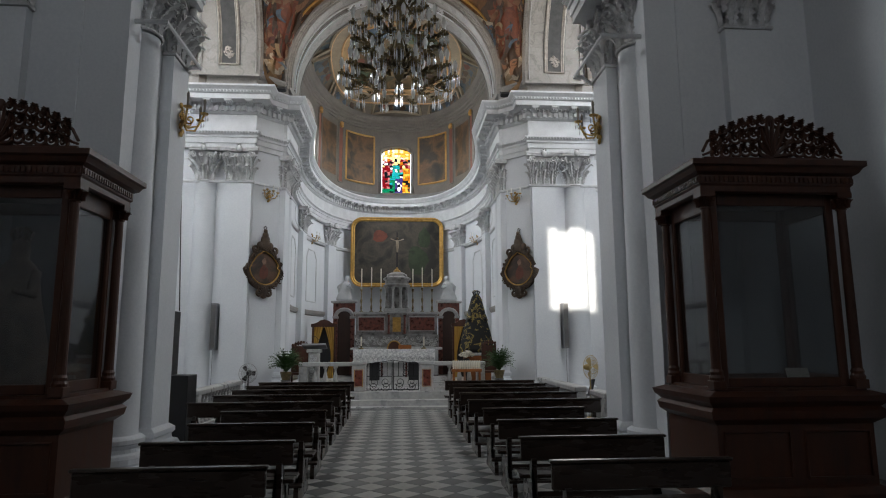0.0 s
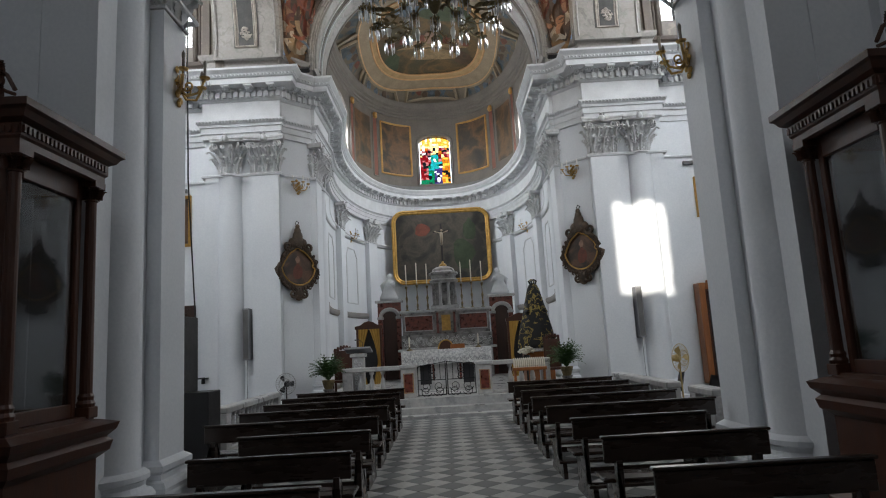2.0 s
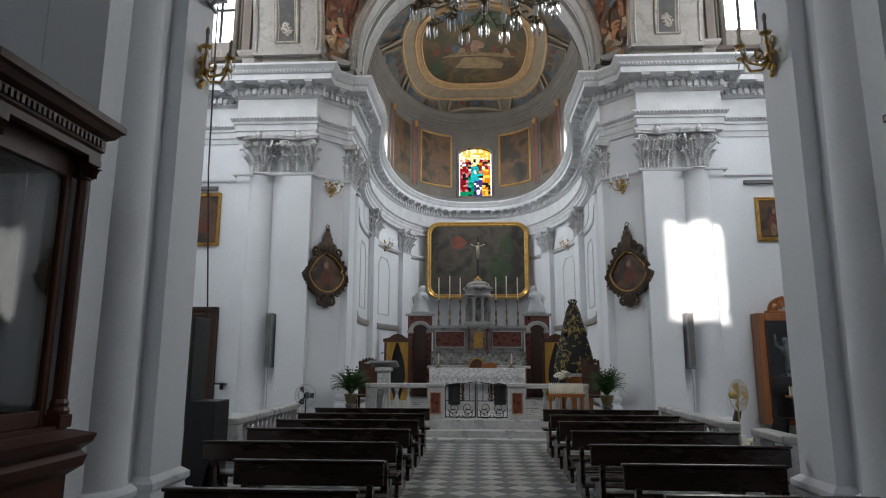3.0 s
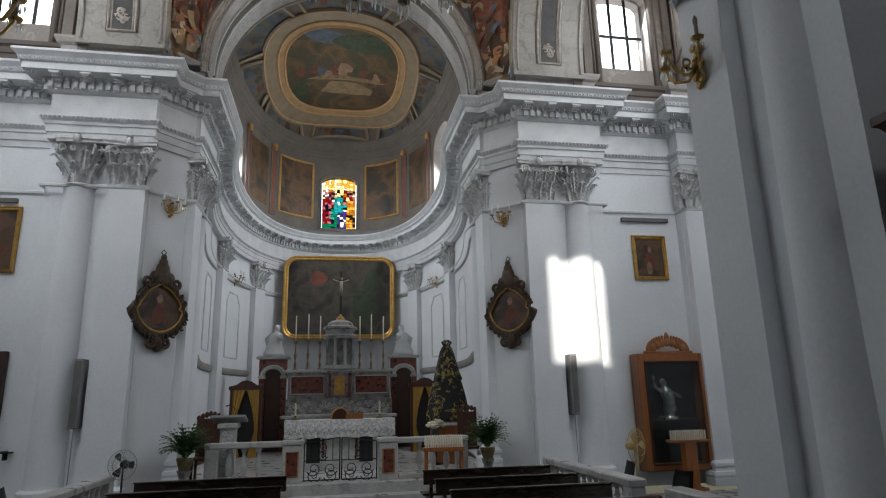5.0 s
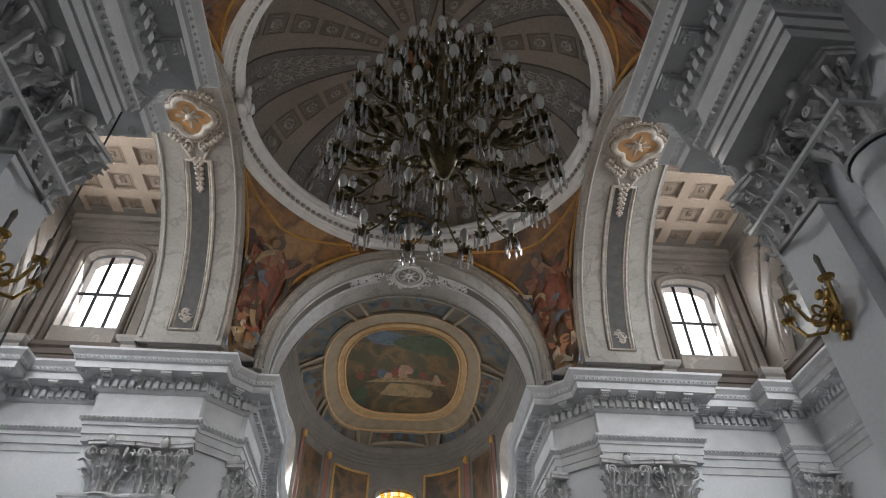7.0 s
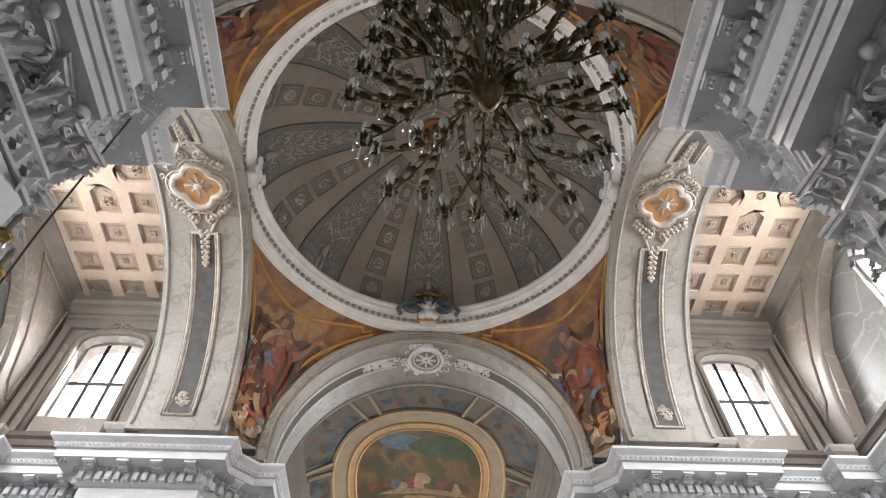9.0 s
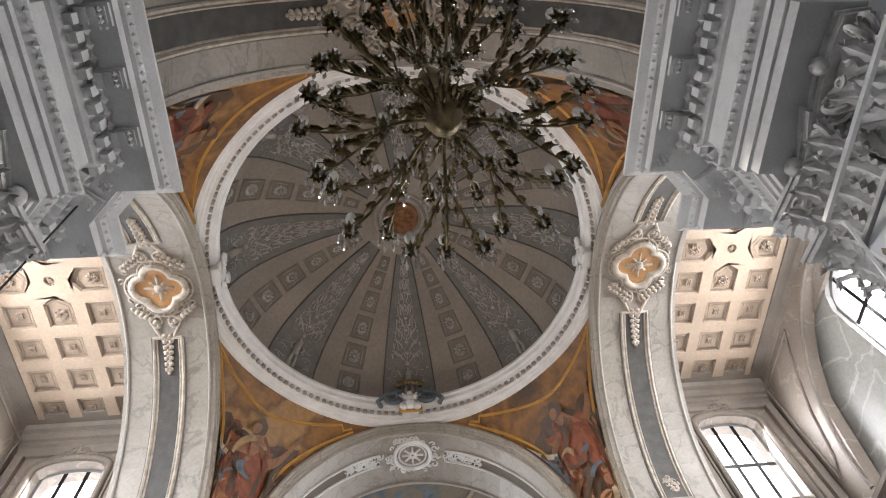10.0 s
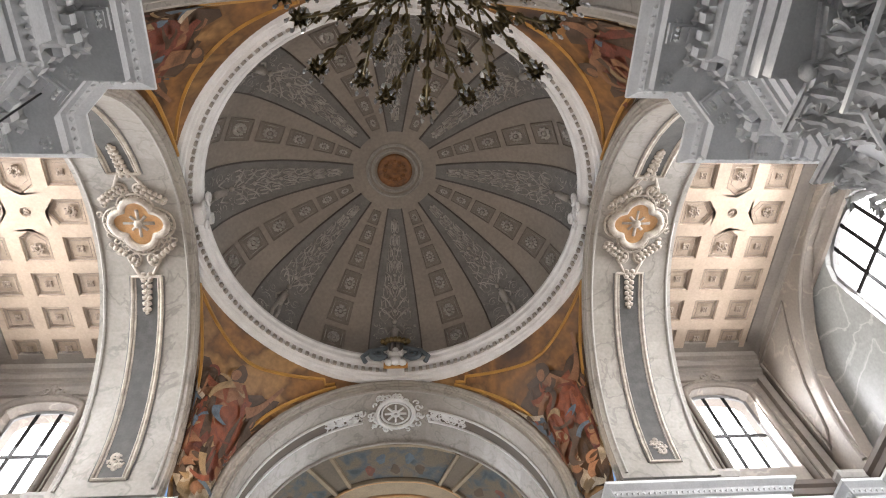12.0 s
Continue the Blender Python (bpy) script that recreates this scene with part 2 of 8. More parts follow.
FANPLASTIC = material("yellowed_plastic", (0.55, 0.40, 0.16), 0.45, scale=6)
WIRE = material("fan_wire", (0.35, 0.35, 0.34), 0.4, 0.6, scale=6)
DULLCANDLE = material("dull_candle", (0.16, 0.14, 0.11), 0.5, scale=8)
AGEDIVORY = material("aged_ivory", (0.33, 0.27, 0.19), 0.5, scale=8)
PAPER = material("paper", (0.6, 0.58, 0.52), 0.8, scale=8)
GREYBOX = material("grey_enclosure", (0.26, 0.26, 0.27), 0.6, scale=4)
DOORWOOD = material("door_wood", (0.055, 0.022, 0.012), 0.45, second=(0.028, 0.012, 0.008), scale=3, amount=0.7, stretch=(3, 3, 0.5), bump=0.1)


SILLBROWN = material("sill_brown", (0.085, 0.06, 0.045), 0.65, second=(0.045, 0.034, 0.028), scale=3, amount=0.6)
COFFERLINE = material("coffer_rosette", (0.30, 0.235, 0.18), 0.7, second=(0.17, 0.13, 0.10), scale=8, amount=0.6)
VAULTCREAM = material("vault_cream", (0.30, 0.235, 0.155), 0.65, second=(0.18, 0.14, 0.09), scale=2.5, amount=0.6, fine=24)
BROWNBAND = material("brown_band", (0.11, 0.085, 0.065), 0.7, second=(0.06, 0.05, 0.04), scale=3, amount=0.6)
VAULT = material("vault_stucco", (0.18, 0.145, 0.105), 0.75, second=(0.105, 0.087, 0.066), scale=1.2, amount=0.7, fine=16, bump=0.2)
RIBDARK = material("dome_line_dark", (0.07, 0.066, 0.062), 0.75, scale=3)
COFFERDARK = material("dome_coffer_dark", (0.185, 0.165, 0.147), 0.75, second=(0.12, 0.108, 0.097), scale=3, amount=0.6, fine=24)
RIB = material("dome_rib_slate", (0.17, 0.168, 0.163), 0.75, second=(0.105, 0.105, 0.104), scale=4, amount=0.6, fine=24, bump=0.3)


# ---- builders ----
def link(bm, name, mat, parent=None, smooth=False, label=""):
    me = bpy.data.meshes.new(name)
    bm.to_mesh(me)
    bm.free()
    for mt in (mat if isinstance(mat, (list, tuple)) else [mat]):
        me.materials.append(mt)
    if smooth:
        me.polygons.foreach_set("use_smooth", [True] * len(me.polygons))
        me.update()
    ob = new(name, me)
    if parent:
        ob.parent = parent
    if label:
        ob["label"] = label
    return ob


def part(name, bm, mat, parent, label="", smooth=False):
    return link(bm, name, mat, parent, smooth, label)


def thing(name, at, label, category, group="", turn=0.0):
    ob = new(name)
    ob.matrix_world = pose(*at, 0, 0, turn)
    return tagged(ob, label, category, group)


def setting(ob, label="", category=""):
    return tagged(ob, label, category, kind="structure")


def add_box(bm, x0, x1, y0, y1, z0, z1, bevel=0.0):
    v = [bm.verts.new((x, y, z)) for z in (z0, z1) for y in (y0, y1) for x in (x0, x1)]
    for f in ((0, 2, 3, 1), (4, 5, 7, 6), (0, 1, 5, 4), (2, 6, 7, 3), (0, 4, 6, 2), (1, 3, 7, 5)):
        bm.faces.new([v[i] for i in f])
    if bevel:
        es = list({e for q in v for e in q.link_edges})
        bmesh.ops.bevel(bm, geom=es, offset=bevel, segments=1, affect="EDGES")
    return bm


def box(*a):
    return add_box(bmesh.new(), *a)


def add_lathe(bm, profile, at=(0, 0, 0), n=24, a0=0.0, a1=2 * math.pi, up=None):
    """Turns (radius, height) round the z axis."""
    full = abs(a1 - a0) > 6.28
    k = n if full else n + 1
    m = up or Matrix.Identity(4)
    rows = []
    for r, z in profile:
        rows.append([bm.verts.new(Vector(at) + m @ Vector((r * math.cos(a0 + (a1 - a0) * i / n), r * math.sin(a0 + (a1 - a0) * i / n), z))) for i in range(k)])
    for a, b in zip(rows, rows[1:]):
        for i in range(n):
            j = (i + 1) % k
            bm.faces.new((a[i], a[j], b[j], b[i]))
    return bm


def lathe(*a, **k):
    return add_lathe(bmesh.new(), *a, **k)


def add_tube(bm, pts, r, n=6):
    """A round bar along points; r is a number or one for each point."""
    pts = [Vector(p) for p in pts]
    rows = []
    side = None
    for i, p in enumerate(pts):
        d = (pts[min(i + 1, len(pts) - 1)] - pts[max(i - 1, 0)])
        d = d.normalized() if d.length > 1e-9 else Vector((0, 0, 1))
        if side is None:
            side = d.orthogonal().normalized()
        side = (side - d * side.dot(d))
        side = side.normalized() if side.length > 1e-6 else d.orthogonal().normalized()
        up = d.cross(side)
        q = r[i] if isinstance(r, (list, tuple)) else r
        rows.append([bm.verts.new(p + (side * math.cos(6.2832 * k / n) + up * math.sin(6.2832 * k / n)) * q) for k in range(n)])
    for a, b in zip(rows, rows[1:]):
        for k in range(n):
            bm.faces.new((a[k], a[(k + 1) % n], b[(k + 1) % n], b[k]))
    bm.faces.new(rows[0][::-1])
    bm.faces.new(rows[-1])
    return bm


def add_ball(bm, at, sx, sy=None, sz=None, u=8, v=6):
    sy, sz = sy or sx, sz or sx
    bmesh.ops.create_uvsphere(bm, u_segments=u, v_segments=v, radius=1, matrix=Matrix.Translation(at) @ Matrix.Diagonal((sx, sy, sz, 1)))
    return bm


def offsets(path, d, closed=False):
    """The plan line shifted by d to its left, mitred."""
    pts = [Vector(p) for p in path]
    out = []
    n = len(pts)
    for i in range(n):
        a = pts[i] - pts[i - 1] if (i > 0 or closed) else None
        b = pts[(i + 1) % n] - pts[i] if (i < n - 1 or closed) else None
        na = Vector((-a.y, a.x)).normalized() if a else None
        nb = Vector((-b.y, b.x)).normalized() if b else None
        if na is None:
            out.append(pts[i] + nb * d)
        elif nb is None:
            out.append(pts[i] + na * d)
        else:
            m = na + nb
            m = m / max(0.25, m.dot(na)) if m.length > 1e-6 else na
            out.append(pts[i] + m * d)
    return out


def add_sweep(bm, path, profile, closed=False):
    """A moulding: (projection, height) pairs carried along a plan line, the room on its left."""
    cols = [[bm.verts.new((p.x, p.y, z)) for p in offsets(path, d, closed)] for d, z in profile]
    n = len(path)
    for a, b in zip(cols, cols[1:]):
        for i in range(n if closed else n - 1):
            j = (i + 1) % n
            bm.faces.new((a[i], a[j], b[j], b[i]))
    return bm


def sweep(*a, **k):
    return add_sweep(bmesh.new(), *a, **k)


def mirror(path):
    return [(-x, y) for x, y in reversed(path)]


def add_prism(bm, plan, z0, z1):
    lo = [bm.verts.new((x, y, z0)) for x, y in plan]
    hi = [bm.verts.new((x, y, z1)) for x, y in plan]
    n = len(plan)
    for i in range(n):
        bm.faces.new((lo[i], lo[(i + 1) % n], hi[(i + 1) % n], hi[i]))
    bm.faces.new(lo[::-1])
    bm.faces.new(hi)
    return bm


def wall_mesh(u0, u1, z0, z1, thick, place, holes=(), step=0.0):
    """A wall with arched openings (ua, ub, za, zb, rise) that go through it; place(u, depth, z) lays it into the world."""
    bm = bmesh.new()
    us = {u0, u1}
    if step:
        us |= {u0 + (u1 - u0) * i / max(1, round((u1 - u0) / step)) for i in range(round((u1 - u0) / step) + 1)}
    for a, b, *_ in holes:
        us |= {a + (b - a) * i / 12 for i in range(13)}
    us = sorted(us)
    us = [u for i, u in enumerate(us) if i == 0 or u - us[i - 1] > 1e-4]

    def top(h, u):
        a, b, za, zb, rise = h
        q = (2 * u - a - b) / (b - a)
        return zb + rise * (math.sqrt(max(0, 1 - q * q)) if rise else 0)

    def quad(*p):
        bm.faces.new([bm.verts.new(place(*q)) for q in p])
    for ua, ub in zip(us, us[1:]):
        mid = (ua + ub) / 2
        hole = next((h for h in holes if h[0] < mid < h[1]), None)
        spans = [(z0, z0, z1, z1)] if hole is None else [(z0, z0, hole[2], hole[2]), (top(hole, ua), top(hole, ub), z1, z1)]
        for k, (la, lb, ha, hb) in enumerate(spans):
            if ha - la < 1e-4 and hb - lb < 1e-4:
                continue
            quad((ua, 0, la), (ub, 0, lb), (ub, 0, hb), (ua, 0, ha))
            quad((ub, thick, lb), (ua, thick, la), (ua, thick, ha), (ub, thick, hb))
            if hole is not None:
                if k == 0:
                    quad((ua, 0, ha), (ub, 0, hb), (ub, thick, hb), (ua, thick, ha))
                else:
                    quad((ub, 0, lb), (ua, 0, la), (ua, thick, la), (ub, thick, lb))
    for h in holes:
        for u in h[:2]:
            quad((u, 0, h[2]), (u, thick, h[2]), (u, thick, h[3]), (u, 0, h[3]))
    for u in (u0, u1):
        quad((u, 0, z0), (u, thick, z0), (u, thick, z1), (u, 0, z1))
    bmesh.ops.remove_doubles(bm, verts=bm.verts, dist=1e-4)
    return bm


# ---- plan ----
Z_CAP0, Z_CAP1, Z_ARC, Z_FRI, Z_COR = 6.22, 7.2, 7.68, 8.2, 8.87
APSE = [(3.2 + 0.55 * math.sin(i / 8 * math.pi / 2), 20.2 + 4.3 * i / 8) for i in range(1, 9)]
APSE += [(3.75 * math.cos(a) ** 0.8, 24.5 + 6.7 * math.sin(a) ** 0.92) for a in (i / 14 * math.pi / 2 for i in range(1, 14))]
TRANSEPT_X, TRANSEPT_E, TRANSEPT_W = 8.7, YC + 3.85, YC - 3.85
FRONT, CORNER = 3.32, 8.0      # fronts of the crossing piers; where the corner pilasters of the transepts begin
HALF = [(6.2, -4.6), (6.2, 8.55), (3.14, 8.55), (3.14, 10.02), (3.28, 10.02), (3.91, 10.65), (3.91, YC - FRONT), (5.95, YC - FRONT), (5.95, TRANSEPT_W), (CORNER, TRANSEPT_W), (CORNER, TRANSEPT_W + 0.4),
        (TRANSEPT_X, TRANSEPT_W + 0.4), (TRANSEPT_X, TRANSEPT_E - 0.4), (CORNER, TRANSEPT_E - 0.4), (CORNER, TRANSEPT_E), (5.95, TRANSEPT_E), (5.95, YC + FRONT), (3.93, YC + FRONT), (3.93, 17.57), (3.30, 18.20),
        (3.2, 18.20), (3.2, 20.2)] + APSE
WHOLE = HALF + [(0.0, 31.2)] + mirror(HALF)

# ---- floor ----
floor = setting(link(box(-9.8, 9.8, -4.8, 17.0, -0.3, -0.012), "floor", MORTAR), "grey and white marble tile floor", "floor")


def add_tile(bm, s, h=0.012):
    q = s / 2 - 0.002
    lo = [bm.verts.new((x, y, 0)) for x, y in ((-q, -q), (q, -q), (q, q), (-q, q))]
    hi = [bm.verts.new((x * 0.985, y * 0.985, h)) for x, y in ((-q, -q), (q, -q), (q, q), (-q, q))]
    for i in range(4):
        bm.faces.new((lo[i], lo[(i + 1) % 4], hi[(i + 1) % 4], hi[i]))
    bm.faces.new(hi)
    return bm

# ---- walls of the four arms ----
def quadrants():
    for sx in (1, -1):
        for sy in (1, -1):
            yield sx, sy


def at(sx, sy, x, ry):
    return sx * x, YC + sy * ry


def ordered(plan, flip):
    return plan[::-1] if flip else plan


PIERS = {}
IN = {(1, 1): 3.2, (-1, 1): 3.2, (1, -1): 3.55, (-1, -1): 3.40}      # inner faces of the piers
for sx, sy in quadrants():
    far = 6.4 if sy > 0 else 6.0
    plan = [at(sx, sy, *p) for p in ((5.95, 4.1), (5.95, FRONT + 0.2), (3.98, FRONT + 0.2), (IN[sx, sy] + 0.18, 7.32 - IN[sx, sy]), (IN[sx, sy] + 0.18, far - 0.3), (6.3, far - 0.3), (6.3, 4.1))]
    bm = add_prism(bmesh.new(), ordered(plan, sx * sy > 0), 0, 9.5)
    PIERS[sx, sy] = setting(link(bm, "pier", WHITE), "white plastered crossing pier", "pier")

APSELINE = [(3.22, 19.9)] + APSE + [(0.0, 31.2)] + mirror([(3.22, 19.9)] + APSE)
apse_wall = sweep(offsets_path := [tuple(p) for p in offsets(APSELINE, -0.17)], [(0, 0.4), (0, 7.25)])
apse_wall = setting(link(apse_wall, "wall_apse", WHITE), "white plastered curved apse wall", "wall")
apse_back = setting(link(sweep(offsets_path, [(-0.5, 0.0), (-0.5, 8.9)]), "wall_apse_outer", WHITE), "plastered outer face of the apse", "wall")
del offsets_path


def side_wall(name, a, b, z0, z1, mat, holes=(), thick=0.45, label="", category="wall"):
    """A straight wall from a to b with the room on its left."""
    a, b = Vector(a), Vector(b)
    d = (b - a)
    n = d.length
    d.normalize()
    out = Vector((d.y, -d.x))
    bm = wall_mesh(0, n, z0, z1, thick, lambda u, w, z: (a.x + d.x * u + out.x * w, a.y + d.y * u + out.y * w, z), holes)
    return setting(link(bm, name, mat), label, category)


def window(name, a, b, ua, ub, z0, zb, rise, light, cols=3, rows=3, deep=0.28):
    """Frame, bars and panes in an opening of the wall from a to b, with the sky's light behind it."""
    a, b = Vector(a), Vector(b)
    d = (b - a).normalized()
    out = Vector((d.y, -d.x))
    mid = a + d * (ua + ub) / 2 + out * deep
    m = Matrix(((d.x, out.x, 0, mid.x), (d.y, out.y, 0, mid.y), (0, 0, 1, z0), (0, 0, 0, 1)))
    w, h = ub - ua, zb - z0
    frame_ob = setting(new(name), "tall arched church window with dark glazing bars", "window")
    frame_ob.matrix_world = m
    bm = bmesh.new()
    arc = [(w / 2 * math.cos(t), h + rise * math.sin(t)) for t in (math.pi * i / 14 for i in range(15))]
    add_tube(bm, [(-w / 2, 0, 0), (w / 2, 0, 0)] + [(x, 0, z) for x, z in arc] + [(-w / 2, 0, 0)], 0.06, 4)
    part("window_frame", bm, GREYDARK, frame_ob)
    top = lambda x: h + rise * math.sqrt(max(0, 1 - (2 * x / w) ** 2))
    for i in range(1, cols):
        x = -w / 2 + w * i / cols
        part("glazing_bar", box(x - 0.04, x + 0.04, -0.008, 0.008, 0, top(x)), IRON, frame_ob)
    for i in range(1, rows):
        z = (h + rise * 0.5) * i / rows
        part("glazing_bar", box(-w / 2, w / 2, -0.011, 0.011, z - 0.04, z + 0.04), IRON, frame_ob)
    c = m @ Vector((0, 0.12, (h + rise) / 2))
    if light:
        plate = wall_mesh(-w / 2 - 0.3, w / 2 + 0.3, -0.3, h + rise + 0.3, 0.02, lambda u, q, z: (u, 0.3 + q, z))
        glow = setting(link(plate, "backdrop", GLOW), "white overcast brightness outside the window", "sky")
        glow.matrix_world = m
        window_light(c, (-out.x, -out.y, -0.6), w, (h + rise) * 0.9, light)
    return frame_ob


E_WIN = (6.48, 7.86, 10.12, 12.2, 0.24)
UP = 8.8
for s, side in ((1, "south"), (-1, "north")):
    # transept, east and west walls, lower and upper
    for sy, end in ((1, "east"), (-1, "west")):
        p, q = (s * TRANSEPT_X, YC + sy * 3.88), (s * 5.9, YC + sy * 3.88)
        a, b = (p, q) if s * sy > 0 else (q, p)
        n = TRANSEPT_X - 5.9
        side_wall(f"wall_{side}_{end}_lower", a, b, 0, UP, WHITE, label="white plastered transept wall")
        hole = (TRANSEPT_X - E_WIN[1], TRANSEPT_X - E_WIN[0]) if s * sy > 0 else (E_WIN[0] - 5.9, E_WIN[1] - 5.9)
        p, q = (s * TRANSEPT_X, YC + sy * 3.95), (s * 5.9, YC + sy * 3.95)
        a, b = (p, q) if s * sy > 0 else (q, p)
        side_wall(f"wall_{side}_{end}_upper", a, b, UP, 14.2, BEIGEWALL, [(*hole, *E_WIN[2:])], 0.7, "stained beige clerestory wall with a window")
        window("window_1", a, b, *hole, *E_WIN[2:], 120 if sy > 0 else 360, 3, 2)
    p, q = (s * (TRANSEPT_X + 0.03), TRANSEPT_W - 0.4), (s * (TRANSEPT_X + 0.03), TRANSEPT_E + 0.4)
    a, b = (p, q) if s > 0 else (q, p)
    side_wall(f"wall_{side}_end_lower", a, b, 0, UP, WHITE, label="white plastered transept end wall")
    p, q = (s * (TRANSEPT_X + 0.1), TRANSEPT_W - 0.4), (s * (TRANSEPT_X + 0.1), TRANSEPT_E + 0.4)
    a, b = (p, q) if s > 0 else (q, p)
    hole = (3.25, 5.25, 10.0, 12.2, 0.55)
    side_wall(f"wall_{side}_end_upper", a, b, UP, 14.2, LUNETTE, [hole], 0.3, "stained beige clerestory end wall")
    window("window_2", a, b, *hole, 290, 4, 3, 0.15)
    # nave side walls
    p, q = (s * 6.2, -4.6), (s * 6.2, 8.6)
    a, b = (p, q) if s > 0 else (q, p)
    side_wall(f"wall_{side}_nave", a, b, 0, 14.2, WHITE, label="white plastered nave wall in shade")
SUN_OPENING, WEST_FILL = (2.74, 4.18, 10.05, 12.5, 0.0), (5.2, 7.2, 9.6, 12.2, 0.8)
side_wall("wall_west", (-6.2, -4.6), (6.2, -4.6), 0, 14.2, WHITE, [SUN_OPENING, WEST_FILL], label="white plastered entrance wall")
# unseen window added to give the nave fill light from the west
window("unseen_fill_window", (-6.2, -4.6), (6.2, -4.6), *WEST_FILL, 75)
# unseen opening, added and sized to shape the sun patch on the south-east pier
window("unseen_sun_opening", (-6.2, -4.6), (6.2, -4.6), *SUN_OPENING, 0, 1, 1)
ceiling = setting(link(box(-6.6, 6.6, -5.0, 10.3, 14.2, 14.5), "ceiling", GREY), "plain grey nave ceiling", "ceiling")

# ---- entablature ----
PROFILE = [(-0.2, 7.2), (0.0, 7.2), (0.0, 7.34), (0.03, 7.345), (0.03, 7.5), (0.06, 7.505), (0.06, 7.57), (0.09, 7.6), (0.13, 7.65), (0.13, 7.69), (0.0, 7.71),
           (0.0, 8.18), (0.04, 8.2), (0.08, 8.25), (0.08, 8.41), (0.14, 8.43), (0.18, 8.48), (0.44, 8.5), (0.44, 8.64), (0.48, 8.66), (0.52, 8.74), (0.6, 8.82), (0.6, 8.87), (-0.75, 8.9)]
entablature = setting(link(sweep(WHOLE, PROFILE), "trim_entablature", STUCCO), "white stucco entablature with dentils and modillions", "cornice")


def along(path, spacing, d, skip=0.0):
    """Even places along a plan line shifted by d, with the way along it."""
    pts = offsets(path, d)
    for a, b in zip(pts, pts[1:]):
        v = b - a
        n = v.length
        if n < spacing * 0.8:
            if n > 0.35:
                yield (a + b) / 2, v.normalized()
            continue
        k = max(1, int((n - skip) / spacing))
        for i in range(k):
            yield a + v * ((i + 0.5) / k), v.normalized()


def add_block(bm, p, w, x0, x1, y0, y1, z0, z1):
    """A small block: x along the wall, y out of it into the room."""
    o = Vector((-w.y, w.x))
    v = [bm.verts.new((p.x + w.x * x + o.x * y, p.y + w.y * x + o.y * y, z)) for z in (z0, z1) for y in (y0, y1) for x in (x0, x1)]
    for f in ((0, 2, 3, 1), (4, 5, 7, 6), (0, 1, 5, 4), (2, 6, 7, 3), (0, 4, 6, 2), (1, 3, 7, 5)):
        bm.faces.new([v[i] for i in f])


def add_stud(bm, x, y, z, r):
    """A small eight-sided carved egg."""
    v = [bm.verts.new((x + r * a, y + r * b, z + r * 1.25 * c)) for a, b, c in ((1, 0, 0), (0, 1, 0), (-1, 0, 0), (0, -1, 0), (0, 0, 1), (0, 0, -1))]
    for i in range(4):
        bm.faces.new((v[i], v[(i + 1) % 4], v[4]))
        bm.faces.new((v[(i + 1) % 4], v[i], v[5]))


SEEN = [p for p in WHOLE if p[1] > 8]
bm = bmesh.new()
for p, w in along(SEEN, 0.15, 0.08):
    add_block(bm, p, w, -0.046, 0.046, -0.01, 0.085, 8.255, 8.405)
tagged(part("dentils", bm, STUCCO, entablature), kind="stuff")
bm = bmesh.new()
for p, w in along(SEEN, 0.5, 0.14):
    add_block(bm, p, w, -0.1, 0.1, -0.01, 0.28, 8.45, 8.498)
    for d0, d1, z in ((0.0, 0.1, 8.38), (0.1, 0.18, 8.405), (0.18, 0.25, 8.43)):
        add_block(bm, p, w, -0.075, 0.075, d0, d1, z, 8.451)
    o = Vector((-w.y, w.x))
    for d in (-0.05, 0.0, 0.05):
        c = p + o * 0.2 + w * d
        add_stud(bm, c.x, c.y, 8.425, 0.032)
tagged(part("modillions", bm, STUCCO, entablature), kind="stuff")
for nm, d, z, gap, r in (("egg_moulding", 0.17, 8.45, 0.125, 0.052), ("bead_moulding", 0.115, 7.63, 0.085, 0.036), ("leaf_moulding", 0.5, 8.7, 0.09, 0.03)):
    bm = bmesh.new()
    for p, w in along(SEEN, gap, d):
        add_stud(bm, p.x, p.y, z, r)
    tagged(part(nm, bm, STUCCO, entablature, "row of carved eggs under the cornice"), kind="stuff")
bm = bmesh.new()
for p, w in along(SEEN, 0.5, 0.32):
    c = p + w * 0.25
    for k in range(6):
        add_stud(bm, c.x + 0.055 * math.cos(k * 1.047), c.y + 0.055 * math.sin(k * 1.047), 8.5, 0.032)
    add_stud(bm, c.x, c.y, 8.495, 0.035)
tagged(part("soffit_rosettes", bm, STUCCO, entablature, "small rosettes under the cornice"), kind="stuff")
bm = bmesh.new()
add_sweep(bm, SEEN, [(0.0, 6.18), (0.02, 6.2), (0.02, 6.24), (0.0, 6.26)])
setting(link(bm, "trim_string", STUCCO), "thin white string course", "moulding")

# ---- arches over the crossing ----
Z_SPR, R_IN, R_OUT, A0, A1 = 9.65, 3.15, 3.38, 3.85, 5.6
DEEPER = 0.2         # the east and west arches stand this much further from the middle


def arch_points(r, n=28, foot=9.3):
    pts = [(r, foot)]
    pts += [(r * math.cos(math.pi * i / n), Z_SPR + r * math.sin(math.pi * i / n)) for i in range(n + 1)]
    return pts + [(-r, foot)]


